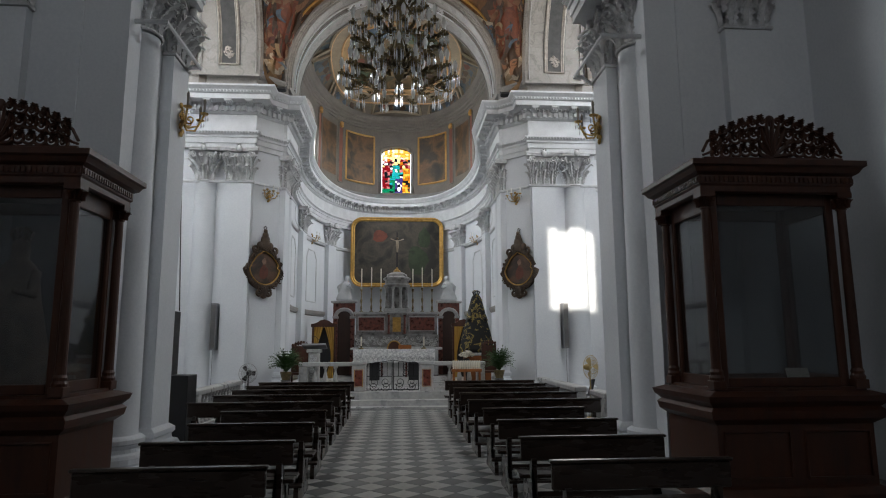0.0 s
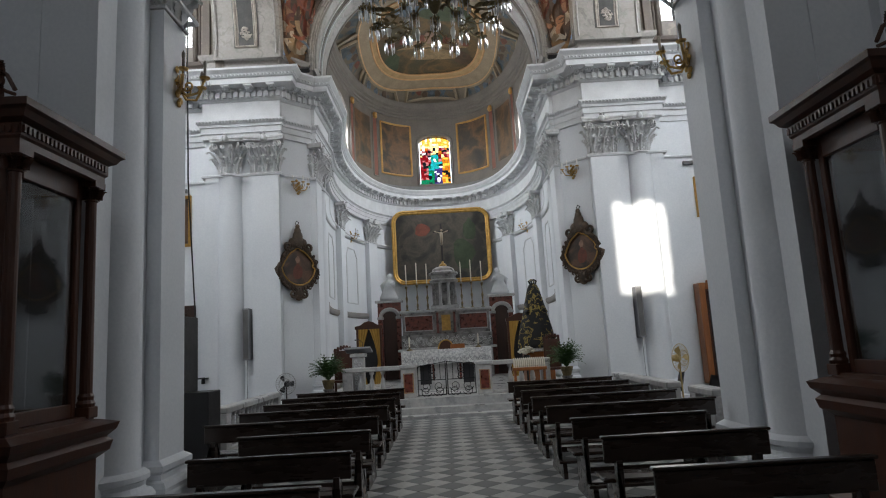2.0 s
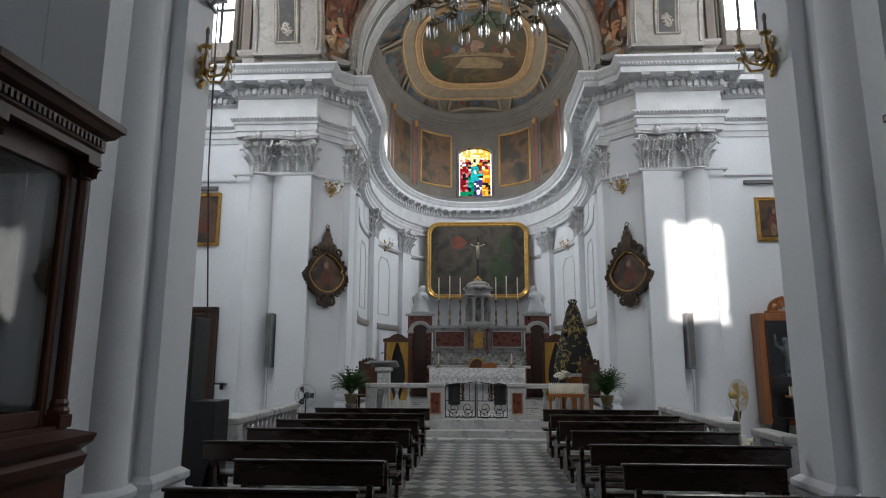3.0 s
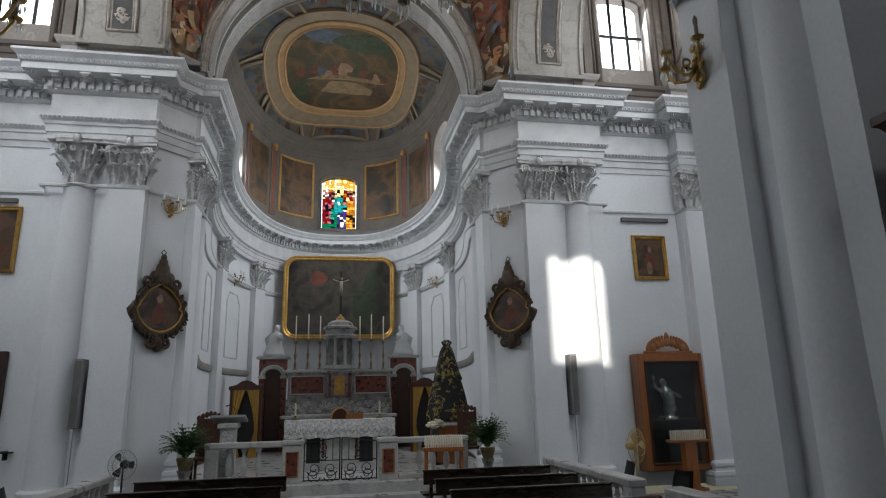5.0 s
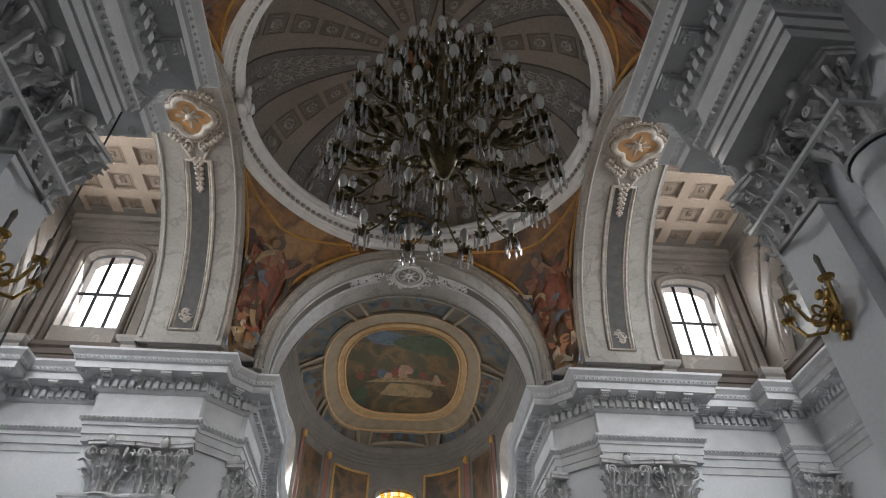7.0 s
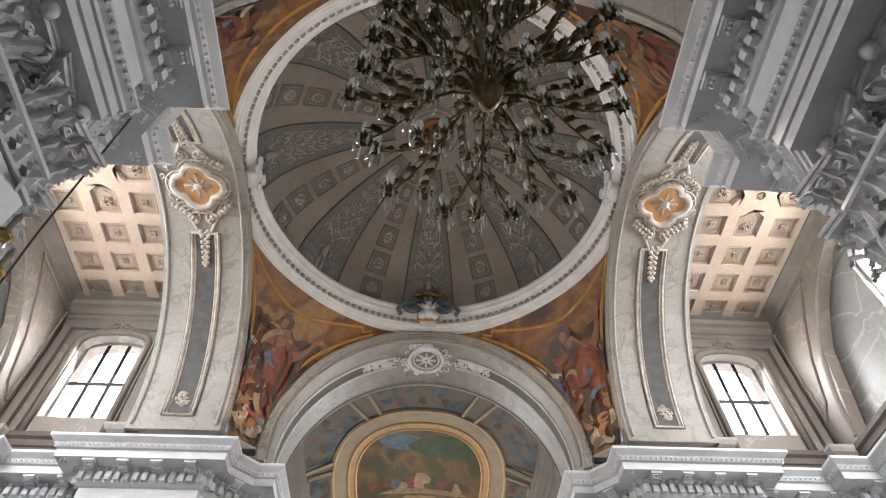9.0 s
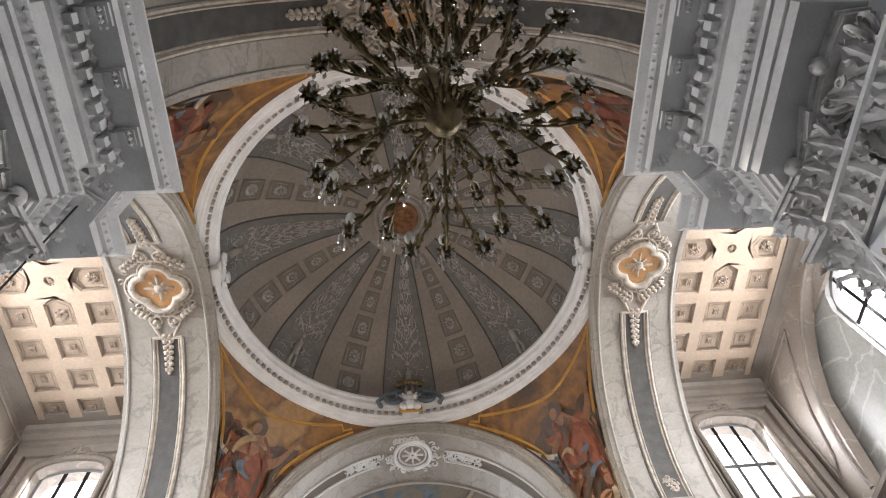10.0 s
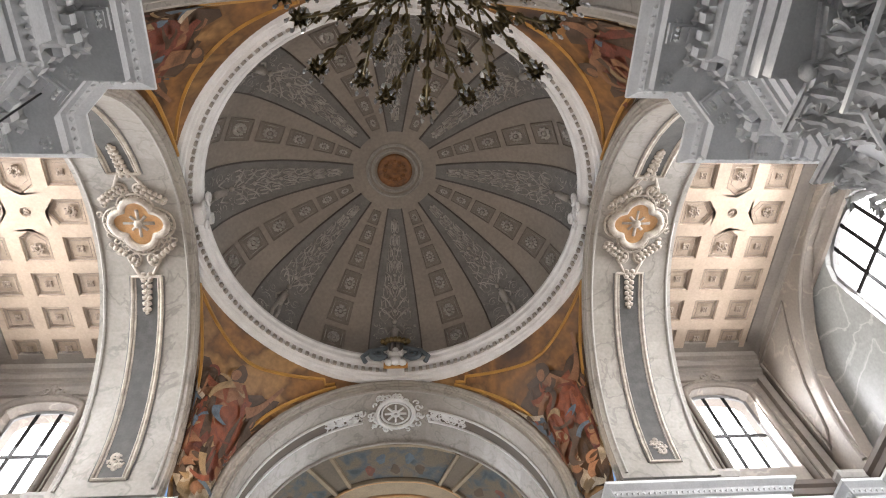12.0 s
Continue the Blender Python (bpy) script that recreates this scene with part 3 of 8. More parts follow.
def arch(way):
    """way: turn in quarter circles; the arch lies on that side of the crossing."""
    bm = bmesh.new()
    rot = Matrix.Rotation(way * math.pi / 2, 4, "Z")

    def put(x, y, z):
        v = rot @ Vector((x + DEEPER * (way % 2), y, 0))
        return bm.verts.new((v.x, v.y + YC, z))
    prof = [(R_OUT, A0), (R_OUT - 0.06, A0), (R_OUT - 0.06, A0 - 0.05), (R_OUT - 0.11, A0 - 0.05), (R_OUT - 0.13, A0 - 0.02), (R_IN + 0.06, A0 - 0.02), (R_IN + 0.04, A0), (R_IN, A0), (R_IN, A1), (R_OUT, A1)]
    rows = [[put(d, y, z) for y, z in arch_points(r)] for r, d in prof]
    for a, b in zip(rows, rows[1:]):
        for i in range(len(a) - 1):
            bm.faces.new((a[i], b[i], b[i + 1], a[i + 1]))
    return bm


ARCHES = {}
for k, nm in ((0, "south"), (1, "east"), (2, "north"), (3, "west")):
    ARCHES[nm] = setting(link(arch(k), f"trim_arch_{nm}", ARCHMARBLE), "grey painted crossing arch with stucco ornament", "arch")


def plinth():
    """The attic step that runs over the cornice under the arches."""
    bm = bmesh.new()
    prof = [(-0.02, 8.85), (-0.02, 9.32), (0.05, 9.36), (0.09, 9.44), (0.09, 9.5), (-0.9, 9.52)]
    line = [p for p in WHOLE if 10 < p[1] < 20]
    for seg in (line[:len(line) // 2], line[len(line) // 2:]):
        add_sweep(bm, seg, prof)
    return bm


setting(link(plinth(), "trim_attic", GREY), "grey attic band above the cornice", "moulding")

# pendentives
def edge_point(s):
    """The lower edge of a pendentive: up one arch, over the pier's corner, up the next; s from 0 to 1."""
    if s < 0.44:
        t = math.pi / 2 * (1 - s / 0.44)
        return Vector((A0, R_OUT * math.cos(t), Z_SPR + R_OUT * math.sin(t))) if t > 0 else Vector((A0, R_OUT, Z_SPR))
    if s > 0.56:
        v = edge_point(1 - s)
        return Vector((v.y, v.x + DEEPER, v.z))
    t = (s - 0.44) / 0.12
    return Vector((A0 + (R_OUT - A0) * t, R_OUT + (A0 + DEEPER - R_OUT) * t, Z_SPR - 0.5 * math.sin(t * math.pi)))


R_RING, Z_RING = 4.05, 13.06
for sx, sy in quadrants():
    bm = bmesh.new()
    rows = []
    for i in range(41):
        s = i / 40
        lo = edge_point(s)
        a = s * math.pi / 2
        hi = Vector((R_RING * math.cos(a), R_RING * math.sin(a), Z_RING))
        row = []
        for j in range(9):
            t = j / 8
            p = lo.lerp(hi, t)
            bulge = 0.28 * math.sin(t * math.pi) * (1 - abs(2 * s - 1)) ** 0.7
            o = Vector((p.x, p.y, 0)).normalized() * bulge
            p = p + o
            row.append(bm.verts.new((sx * p.x, YC + sy * p.y, p.z)))
        rows.append(row)
    for a, b in zip(rows, rows[1:]):
        for j in range(8):
            bm.faces.new((a[j], b[j], b[j + 1], a[j + 1]))
    bmesh.ops.remove_doubles(bm, verts=bm.verts, dist=1e-4)
    pen = setting(link(bm, "ceiling_pendentive", FRESCO_WARM, smooth=True), "pendentive with dark red and ochre fresco", "pendentive")

# dome
ring = sweep([(R_RING * math.cos(i / 72 * 2 * math.pi), YC + R_RING * math.sin(i / 72 * 2 * math.pi)) for i in range(72)],
             [(d, z - 0.36) for d, z in ((-0.1, 13.33), (0.0, 13.35), (0.03, 13.4), (0.07, 13.41), (0.09, 13.45), (0.16, 13.46), (0.16, 13.55), (0.22, 13.57), (0.25, 13.62), (0.30, 13.64), (0.32, 13.72), (0.36, 13.75), (0.36, 13.82), (-0.1, 13.9))], closed=True)
ring = setting(link(ring, "trim_dome_ring", STUCCO, smooth=False), "pale moulded ring at the foot of the dome", "cornice")
bm = bmesh.new()
for i in range(150):
    a = i / 150 * 2 * math.pi
    add_block(bm, Vector((3.89 * math.cos(a), YC + 3.89 * math.sin(a))), Vector((-math.sin(a), math.cos(a))), -0.04, 0.04, 0, 0.055, 13.095, 13.185)
tagged(part("dentils", bm, GREY, ring), kind="stuff")
R_DOME, H_DOME, Z_DOME = 3.83, 2.12, 13.44


def dome_point(a, t, lift=0.0):
    """a: turn; t: 0 at the foot, 1 at the top; lift: into the room."""
    th = t * math.pi / 2
    r, z = (R_DOME - lift) * math.cos(th), (H_DOME - lift) * math.sin(th)
    return Vector((r * math.cos(a), YC + r * math.sin(a), Z_DOME + z))


bm = bmesh.new()
rows = [[bm.verts.new(dome_point(i / 96 * 2 * math.pi, j / 24 * 0.97)) for i in range(96)] for j in range(25)]
for a, b in zip(rows, rows[1:]):
    for i in range(96):
        bm.faces.new((a[i], b[i], b[(i + 1) % 96], a[(i + 1) % 96]))
bm.faces.new(rows[-1])
dome = setting(link(bm, "ceiling_dome", DOME, smooth=True), "dark grey painted dome with grisaille ribs and coffers", "dome")

# transept ceilings
for s, side in ((1, "south"), (-1, "north")):
    bm = box(min(s * 5.6, s * 9.9), max(s * 5.6, s * 9.9), YC - 4.4, YC + 4.4, 13.33, 13.7)
    setting(link(bm, f"ceiling_{side}", COFFER), "cream coffered transept ceiling", "ceiling")

# apse drum and vault
arc = [0.0]
for a, b in zip(APSELINE, APSELINE[1:]):
    arc.append(arc[-1] + (Vector(b) - Vector(a)).length)
LENGTH = arc[-1]


def on_apse(u, w, z=0.0):
    """A place along the apse's line, w outwards."""
    u = min(max(u, 0), LENGTH - 1e-6)
    i = max(k for k in range(len(arc) - 1) if arc[k] <= u)
    a, b = Vector(APSELINE[i]), Vector(APSELINE[i + 1])
    t = (u - arc[i]) / (arc[i + 1] - arc[i])
    na, nb = NORM[i], NORM[i + 1]
    n = na.lerp(nb, t)
    p = a.lerp(b, t) + n * w
    return (p.x, p.y, z)


NORM = [q - Vector(p) for p, q in zip(APSELINE, offsets(APSELINE, -1.0))]
u_side = next(arc[i] for i, p in enumerate(APSELINE) if p[1] > 24.6)
drum_holes = [(LENGTH / 2 - 0.73, LENGTH / 2 + 0.73, 9.35, 11.45, 0.32), (u_side, u_side + 2.0, 9.3, 11.6, 0.65), (LENGTH - u_side - 2.0, LENGTH - u_side, 9.3, 11.6, 0.65)]
drum = wall_mesh(0, LENGTH, 8.85, 13.35, 0.45, lambda u, w, z: on_apse(u, w + 0.15, z), drum_holes, 0.4)
drum = setting(link(drum, "wall_drum", DRUMGREY), "grey-brown upper apse wall with painted panels", "wall")
for u in (u_side + 1.0, LENGTH - u_side - 1.0):
    c, o = Vector(on_apse(u, 0.5, 10.6)), Vector(on_apse(u, -1, 10.6))
    window_light(c, (o - c).normalized() + Vector((0, 0, -0.7)), 1.5, 2.4, 380)
    plate = wall_mesh(u - 1.4, u + 1.4, 9.0, 12.7, 0.02, lambda a, w, z: on_apse(a, w + 0.68, z), step=0.35)
    setting(link(plate, "backdrop", GLOW), "white overcast brightness outside the window", "sky")
c = Vector(on_apse(LENGTH / 2, 0.55, 10.6))
window_light(c, (0, -1, -0.5), 1.4, 2.2, 60, (0.9, 1.0, 0.95))


def vault_point(y, t, lift=0.0):
    """The apse vault: t from -1 to 1 across, y along the axis."""
    k = 0.0 if y < 24.5 else (y - 24.5) / 6.9
    f = math.sqrt(max(0.0, 1 - k * k))
    w = (3.45 + 0.55 * min(1, max(0, (y - 20) / 4.5)) - lift) * f
    a = t * math.pi / 2
    return Vector((w * math.sin(a), y, 13.2 + (1.6 * f - lift) * math.cos(a)))


bm = bmesh.new()
ys = [19.4 + 5.1 * i / 8 for i in range(9)] + [24.5 + 6.9 * math.sin(i / 14 * math.pi / 2) for i in range(1, 15)]
rows = [[bm.verts.new(vault_point(y, -1 + j / 16)) for j in range(33)] for y in ys]
for a, b in zip(rows, rows[1:]):
    for j in range(32):
        bm.faces.new((a[j], a[j + 1], b[j + 1], b[j]))
bmesh.ops.remove_doubles(bm, verts=bm.verts, dist=1e-4)
setting(link(bm, "ceiling_apse", VAULT, smooth=True), "painted apse vault in beige stucco", "vault")

# floodlights standing on the cornice shine up into the dome; west pair is added
for sx, sy in quadrants():
    x, y = at(sx, sy, *((3.3, 3.22) if sy > 0 else (3.52, 3.36)))
    f = thing("floodlight", (x, y, 8.88), "small black floodlight standing on the white cornice, west pair added", "floodlight", "floodlights on the cornice")
    bm = box(-0.17, 0.17, -0.06, 0.06, 0.08, 0.24, 0.015)
    bm.transform(Matrix.Rotation(radians(-50 * sy), 4, "X") if sx * sy > 0 else Matrix.Rotation(radians(-50 * sy), 4, "X"))
    part("housing", bm, BLACK, f)
    bm = bmesh.new()
    add_tube(bm, [(-0.2, 0, 0.16), (-0.2, 0, 0.01), (0.2, 0, 0.01), (0.2, 0, 0.16)], 0.012, 5)
    part("bracket", bm, BLACK, f)
    # fill lamp added at each fixture to brighten the dome
    lamp = new("floodlight_lamp", bpy.data.lights.new("floodlight_lamp", "AREA"))
    lamp.data.shape, lamp.data.size, lamp.data.size_y, lamp.data.energy, lamp.data.color = "RECTANGLE", 0.3, 0.15, 20, (1.0, 0.83, 0.66)
    lamp.matrix_world = look((x, y, 9.2), (-x * 0.5, YC - (y - YC) * 0.5, 15.5))

# walls over the arches that close the arms
for k in range(4):
    rot = Matrix.Rotation(k * math.pi / 2, 4, "Z")

    def over(u, w, z, rot=rot, odd=k % 2):
        v = rot @ Vector((A1 - 0.02 - 0.2 + w + DEEPER * odd, u, 0))
        return (v.x, v.y + YC, z)
    bm = wall_mesh(-4.3, 4.3, 9.0, 15.6, 0.22, over, [(-3.3, 3.3, 9.0, Z_SPR, 3.3)])
    setting(link(bm, "wall_over_arch", BEIGE), "plain beige wall over the arch", "wall")

# presbytery floor and steps
presbytery = setting(link(box(-3.6, 3.6, 17.45, 31.2, -0.3, 0.39), "floor_presbytery", MARBLE), "raised white marble presbytery floor", "floor")
setting(link(box(-2.3, 2.3, 17.05, 17.46, -0.1, 0.2), "step", MARBLE), "white marble altar step", "step")
setting(link(box(-1.5, 1.5, 16.7, 17.06, -0.1, 0.06), "step_low", MARBLE), "low white marble step", "step")


# ---- columns, pilasters, capitals ----
def add_leaf(bm, base, o, t, h, w, lean=0.02, curl=0.1):
    """An acanthus leaf: base point, outward way o, sideways way t."""
    base, o, t = Vector(base), Vector(o), Vector(t)
    up = Vector((0, 0, 1))
    rows = []
    for i in range(12):
        s = i / 11
        z = h * (s if s < 0.8 else 0.8 + 0.12 * math.sin((s - 0.8) / 0.2 * math.pi))
        out = lean * s + curl * max(0, s - 0.35) ** 1.6 * 2.2
        half = w / 2 * (0.75 + 0.5 * math.sin(s * 2.6)) * (1.05 if i % 2 else 0.6) * (1.0 if s < 0.9 else 0.55)
        rows.append([bm.verts.new(base + up * z + o * (out + (0.045 * (abs(u) == 0) - 0.015 * (abs(u) == 0.5) + 0.01 * (abs(u) == 1))) + t * half * u) for u in (-1, -0.5, 0, 0.5, 1)])
    for a, b in zip(rows, rows[1:]):
        for k in range(4):
            bm.faces.new((a[k], a[k + 1], b[k + 1], b[k]))


def add_volute(bm, centre, o, r=0.1, turns=1.6, thick=0.028, up=Vector((0, 0, 1))):
    o = Vector(o)
    pts, rad = [], []
    n = 20
    for i in range(n + 1):
        s = i / n
        a = s * turns * 2 * math.pi - math.pi * 0.9
        q = r * (1 - 0.8 * s)
        pts.append(Vector(centre) + o * q * math.cos(a) + up * q * math.sin(a))
        rad.append(thick * (1 - 0.35 * s))
    add_tube(bm, pts, rad, 5)


def capital_column(r=0.30, h=0.98):
    bm = bmesh.new()
    add_lathe(bm, [(r + 0.03, 0), (r + 0.05, 0.02), (r + 0.03, 0.05), (r - 0.05, 0.06), (r - 0.07, 0.5), (r - 0.03, 0.75), (r + 0.05, 0.86)], n=20)
    for i in range(8):
        a = i / 8 * 2 * math.pi
        o, t = (math.cos(a), math.sin(a), 0), (-math.sin(a), math.cos(a), 0)
        add_leaf(bm, (o[0] * r, o[1] * r, 0.06), o, t, 0.42, 0.19, 0.03, 0.2)
        a += math.pi / 8
        o, t = (math.cos(a), math.sin(a), 0), (-math.sin(a), math.cos(a), 0)
        add_leaf(bm, (o[0] * r, o[1] * r, 0.26), o, t, 0.46, 0.15, 0.05, 0.22)
    for i in range(4):
        a = math.pi / 4 + i * math.pi / 2
        o = Vector((math.cos(a), math.sin(a), 0))
        t = Vector((-math.sin(a), math.cos(a), 0))
        for s in (-1, 1):
            add_volute(bm, o * (r + 0.16) + t * s * 0.05 + Vector((0, 0, 0.76)), (o + t * s * 0.25).normalized(), 0.11)
        add_leaf(bm, o * (r + 0.03) + Vector((0, 0, 0.5)), o, t, 0.26, 0.14, 0.08, 0.14)
        b = i * math.pi / 2
        o = Vector((math.cos(b), math.sin(b), 0))
        t = Vector((-math.sin(b), math.cos(b), 0))
        for s in (-1, 1):
            add_volute(bm, o * (r + 0.07) + t * s * 0.1 + Vector((0, 0, 0.76)), t * s, 0.06, thick=0.018)
        add_ball(bm, o * (r + 0.17) + Vector((0, 0, 0.93)), 0.08, 0.08, 0.1)
        add_leaf(bm, o * (r + 0.12) + Vector((0, 0, 0.9)), o, t, 0.16, 0.12, 0.03, 0.05)
    abacus = []
    for i in range(32):
        a = i / 32 * 2 * math.pi
        q = (r + 0.28) - 0.14 * abs(math.cos(2 * a)) ** 0.8
        abacus.append((q * math.cos(a), q * math.sin(a)))
    add_prism(bm, abacus, 0.87, 0.93)
    add_prism(bm, [(x * 1.05, y * 1.05) for x, y in abacus], 0.93, 0.985)
    return bm


def capital_pilaster(w=0.69, d=0.19, h=0.98):
    """Front faces -y; the back lies at y = 0."""
    bm = bmesh.new()
    add_box(bm, -w / 2 + 0.05, w / 2 - 0.05, -d + 0.07, 0.02, 0.0, 0.86)
    add_box(bm, -w / 2 - 0.03, w / 2 + 0.03, -d - 0.03, 0.02, 0.0, 0.045)
    o, t = (0, -1, 0), (1, 0, 0)
    for x in (-0.235, 0.0, 0.235):
        add_leaf(bm, (x, -d, 0.05), o, t, 0.42, 0.19, 0.03, 0.2)
    for x in (-0.33, -0.115, 0.115, 0.33):
        add_leaf(bm, (x, -d, 0.25), o, t, 0.46, 0.15, 0.05, 0.22)
    for s in (-1, 1):
        add_leaf(bm, (s * w / 2, -d / 2, 0.06), (s, 0, 0), (0, 1, 0), 0.42, 0.2, 0.03, 0.1)
        add_leaf(bm, (s * w / 2, -d / 2, 0.28), (s, 0, 0), (0, 1, 0), 0.44, 0.2, 0.05, 0.12)
        q = Vector((s, -1, 0)).normalized()
        add_volute(bm, Vector((s * (w / 2 + 0.02), -d - 0.06, 0.76)), q, 0.12)
        add_volute(bm, Vector((s * (w / 2 - 0.05), -d - 0.09, 0.76)), Vector((s, -0.3, 0)).normalized(), 0.11)
        add_leaf(bm, (s * (w / 2 - 0.03), -d, 0.5), q, (1, 0, 0), 0.26, 0.14, 0.08, 0.14)
        add_volute(bm, Vector((s * 0.1, -d - 0.06, 0.76)), (s, 0, 0), 0.065, thick=0.018)
    add_ball(bm, (0, -d - 0.13, 0.93), 0.09, 0.07, 0.1)
    add_leaf(bm, (0, -d - 0.1, 0.9), o, t, 0.18, 0.13, 0.03, 0.05)
    top = [(-w / 2 - 0.17, -d - 0.16), (-w / 4, -d - 0.09), (0, -d - 0.07), (w / 4, -d - 0.09), (w / 2 + 0.17, -d - 0.16), (w / 2 + 0.1, 0.02), (-w / 2 - 0.1, 0.02)]
    add_prism(bm, top, 0.87, 0.93)
    add_prism(bm, [(x * 1.05, y * 1.05 - 0.01 if y < 0 else y) for x, y in top], 0.93, 0.985)
    return bm


def hidden_mesh(bm, mat, name):
    me = bpy.data.meshes.new(name)
    bm.to_mesh(me)
    bm.free()
    me.materials.append(mat)
    return me


def place(name, me, m, parent=None, label=""):
    ob = new(name, me)
    if parent:
        ob.parent = parent
    ob.matrix_basis = m
    if label:
        ob["label"] = label
    return ob


CAP_COL = hidden_mesh(capital_column(), CAPITAL, "capital")
CAP_PIL = hidden_mesh(capital_pilaster(), CAPITAL, "capital")
for me in (CAP_COL, CAP_PIL):
    me.polygons.foreach_set("use_smooth", [True] * len(me.polygons))
    me.set_sharp_from_angle(angle=0.9)
SHAFT_COL = hidden_mesh(lathe([(0.36, 0.5)] + [(0.345 - 0.045 * (i / 8) ** 1.6, 0.56 + 5.62 * i / 8) for i in range(9)] + [(0.31, 6.2)], n=32), WHITE, "shaft")
SHAFT_COL.polygons.foreach_set("use_smooth", [True] * len(SHAFT_COL.polygons))
BASE_COL = hidden_mesh(add_box(lathe([(0.48, 0.14), (0.5, 0.17), (0.5, 0.24), (0.47, 0.28), (0.41, 0.3), (0.39, 0.35), (0.41, 0.4), (0.44, 0.42), (0.44, 0.47), (0.4, 0.5), (0.36, 0.52)], n=28), -0.52, 0.52, -0.52, 0.52, 0, 0.14), WHITE, "base")
SHAFT_PIL = hidden_mesh(box(-0.345, 0.345, -0.19, 0.03, 0.5, 6.21), WHITE, "shaft")
bm = bmesh.new()
add_sweep(bm, [(0.345, 0.03), (0.345, -0.19), (-0.345, -0.19), (-0.345, 0.03)], [(-0.14 * -1, 0.0), (0.14, 0.14), (0.13, 0.17), (0.14, 0.22), (0.11, 0.28), (0.05, 0.3), (0.04, 0.36), (0.08, 0.4), (0.08, 0.46), (0.03, 0.5), (0.0, 0.52)][::-1])
BASE_PIL = hidden_mesh(bm, WHITE, "base")


def column(x, y, parent):
    place("column_base", BASE_COL, pose(x, y, 0), parent)
    place("column_shaft", SHAFT_COL, pose(x, y, 0), parent)
    place("capital", CAP_COL, pose(x, y, Z_CAP0), parent, "white stucco acanthus capital")


def pilaster(x, y, turn, parent, base=0.0):
    """x, y: the middle of its back; turn 0 faces -y."""
    m = pose(x, y, 0, 0, 0, turn)
    place("pilaster_base", BASE_PIL, m @ pose(0, 0, base), parent)
    place("pilaster_shaft", SHAFT_PIL, m, parent)
    place("capital", CAP_PIL, m @ pose(0, 0, Z_CAP0), parent, "white stucco acanthus capital")


for (sx, sy), pier in PIERS.items():
    y = YC + sy * (FRONT + 0.19)
    face = 0 if sy > 0 else 180
    column(sx * 5.3, YC + sy * (FRONT + 0.27), pier)
    pilaster(sx * 4.345, y, face, pier)
    pilaster(sx * (IN[sx, sy] + 0.19), YC + (4.5 if sy > 0 else -4.16), -90 if sx > 0 else 90, pier, 0.39 if sy > 0 else 0)
    column(sx * (IN[sx, sy] + 0.33), YC + (5.45 if sy > 0 else -5.05), pier)
    if sy < 0:
        pilaster(sx * 5.2, 8.42, 0, pier)
        bm = box(min(sx * 4.2, sx * 6.2), max(sx * 4.2, sx * 6.2), 8.38, 8.5, 0, 7.2)
        part("pier_back", bm, WHITE, pier)
for s in (1, -1):
    plan = [(s * x, y) for x, y in ((3.22, 8.62), (3.22, 9.94), (3.32, 9.94), (3.99, 10.58), (3.99, 10.7), (5.85, 10.7), (5.85, 8.62))]
    part("soffit", add_prism(bmesh.new(), ordered(plan, s > 0), 7.204, 7.3), STUCCO, PIERS[s, -1])
    for sy, y, face in ((1, TRANSEPT_E - 0.4, 0), (-1, TRANSEPT_W + 0.4, 180)):
        pilaster(s * (CORNER + 0.36), y + 0.19 * sy, face, PIERS[s, sy])
        part("corner_block", box(min(s * CORNER, s * 9.0), max(s * CORNER, s * 9.0), min(y + 0.19 * sy, y + 0.5 * sy), max(y + 0.19 * sy, y + 0.5 * sy), 0, 7.2), WHITE, PIERS[s, sy])
for u in (5.6, 9.3):
    for k in (u, LENGTH - u):
        p, q = Vector(on_apse(k, 0.14)), Vector(on_apse(k, -1))
        d = q - p
        pilaster(p.x, p.y, math.degrees(math.atan2(d.x, -d.y)), apse_wall, 0.39)
# mouldings of the apse wall
line = [tuple(p) for p in offsets(APSELINE, -0.17)]
part("dado_rail", sweep(line, [(0, 2.9), (0.06, 2.94), (0.09, 3.02), (0.09, 3.1), (0, 3.14)]), GREY, apse_wall, "thin grey dado moulding")
part("neck_moulding", sweep(line, [(0, 6.1), (0.05, 6.14), (0.05, 6.22), (0, 6.26)]), STUCCO, apse_wall)
for u in (4.1, 7.45):
    for k in (u, LENGTH - u):
        w = 0.62
        bm = bmesh.new()
        loop = [(k - w, 3.5), (k + w, 3.5), (k + w, 5.4), (k + w * 0.6, 5.75), (k - w * 0.6, 5.75), (k - w, 5.4), (k - w, 3.5)]
        fine = []
        for (ua, za), (ub, zb) in zip(loop, loop[1:]):
            fine += [on_apse(ua + (ub - ua) * i / 6, 0.165, za + (zb - za) * i / 6) for i in range(6)]
        add_tube(bm, fine + [fine[0]], 0.03, 5)
        part("panel_moulding", bm, STUCCO, apse_wall)

# ---- ornament of the arches ----
def on_arch(way, th, x, lift=0.0):
    """A place on an arch's soffit: th from its crown, x from the crossing's middle, lift into the room."""
    r = R_IN - lift
    x += DEEPER * (way % 2)
    if abs(th) <= math.pi / 2:
        v = Vector((x, r * math.sin(th), 0))
        z = Z_SPR + r * math.cos(th)
    else:
        v = Vector((x, math.copysign(r, th), 0))
        z = Z_SPR - (abs(th) - math.pi / 2) * R_IN
    v = Matrix.Rotation(way * math.pi / 2, 4, "Z") @ v
    return Vector((v.x, v.y + YC, z))


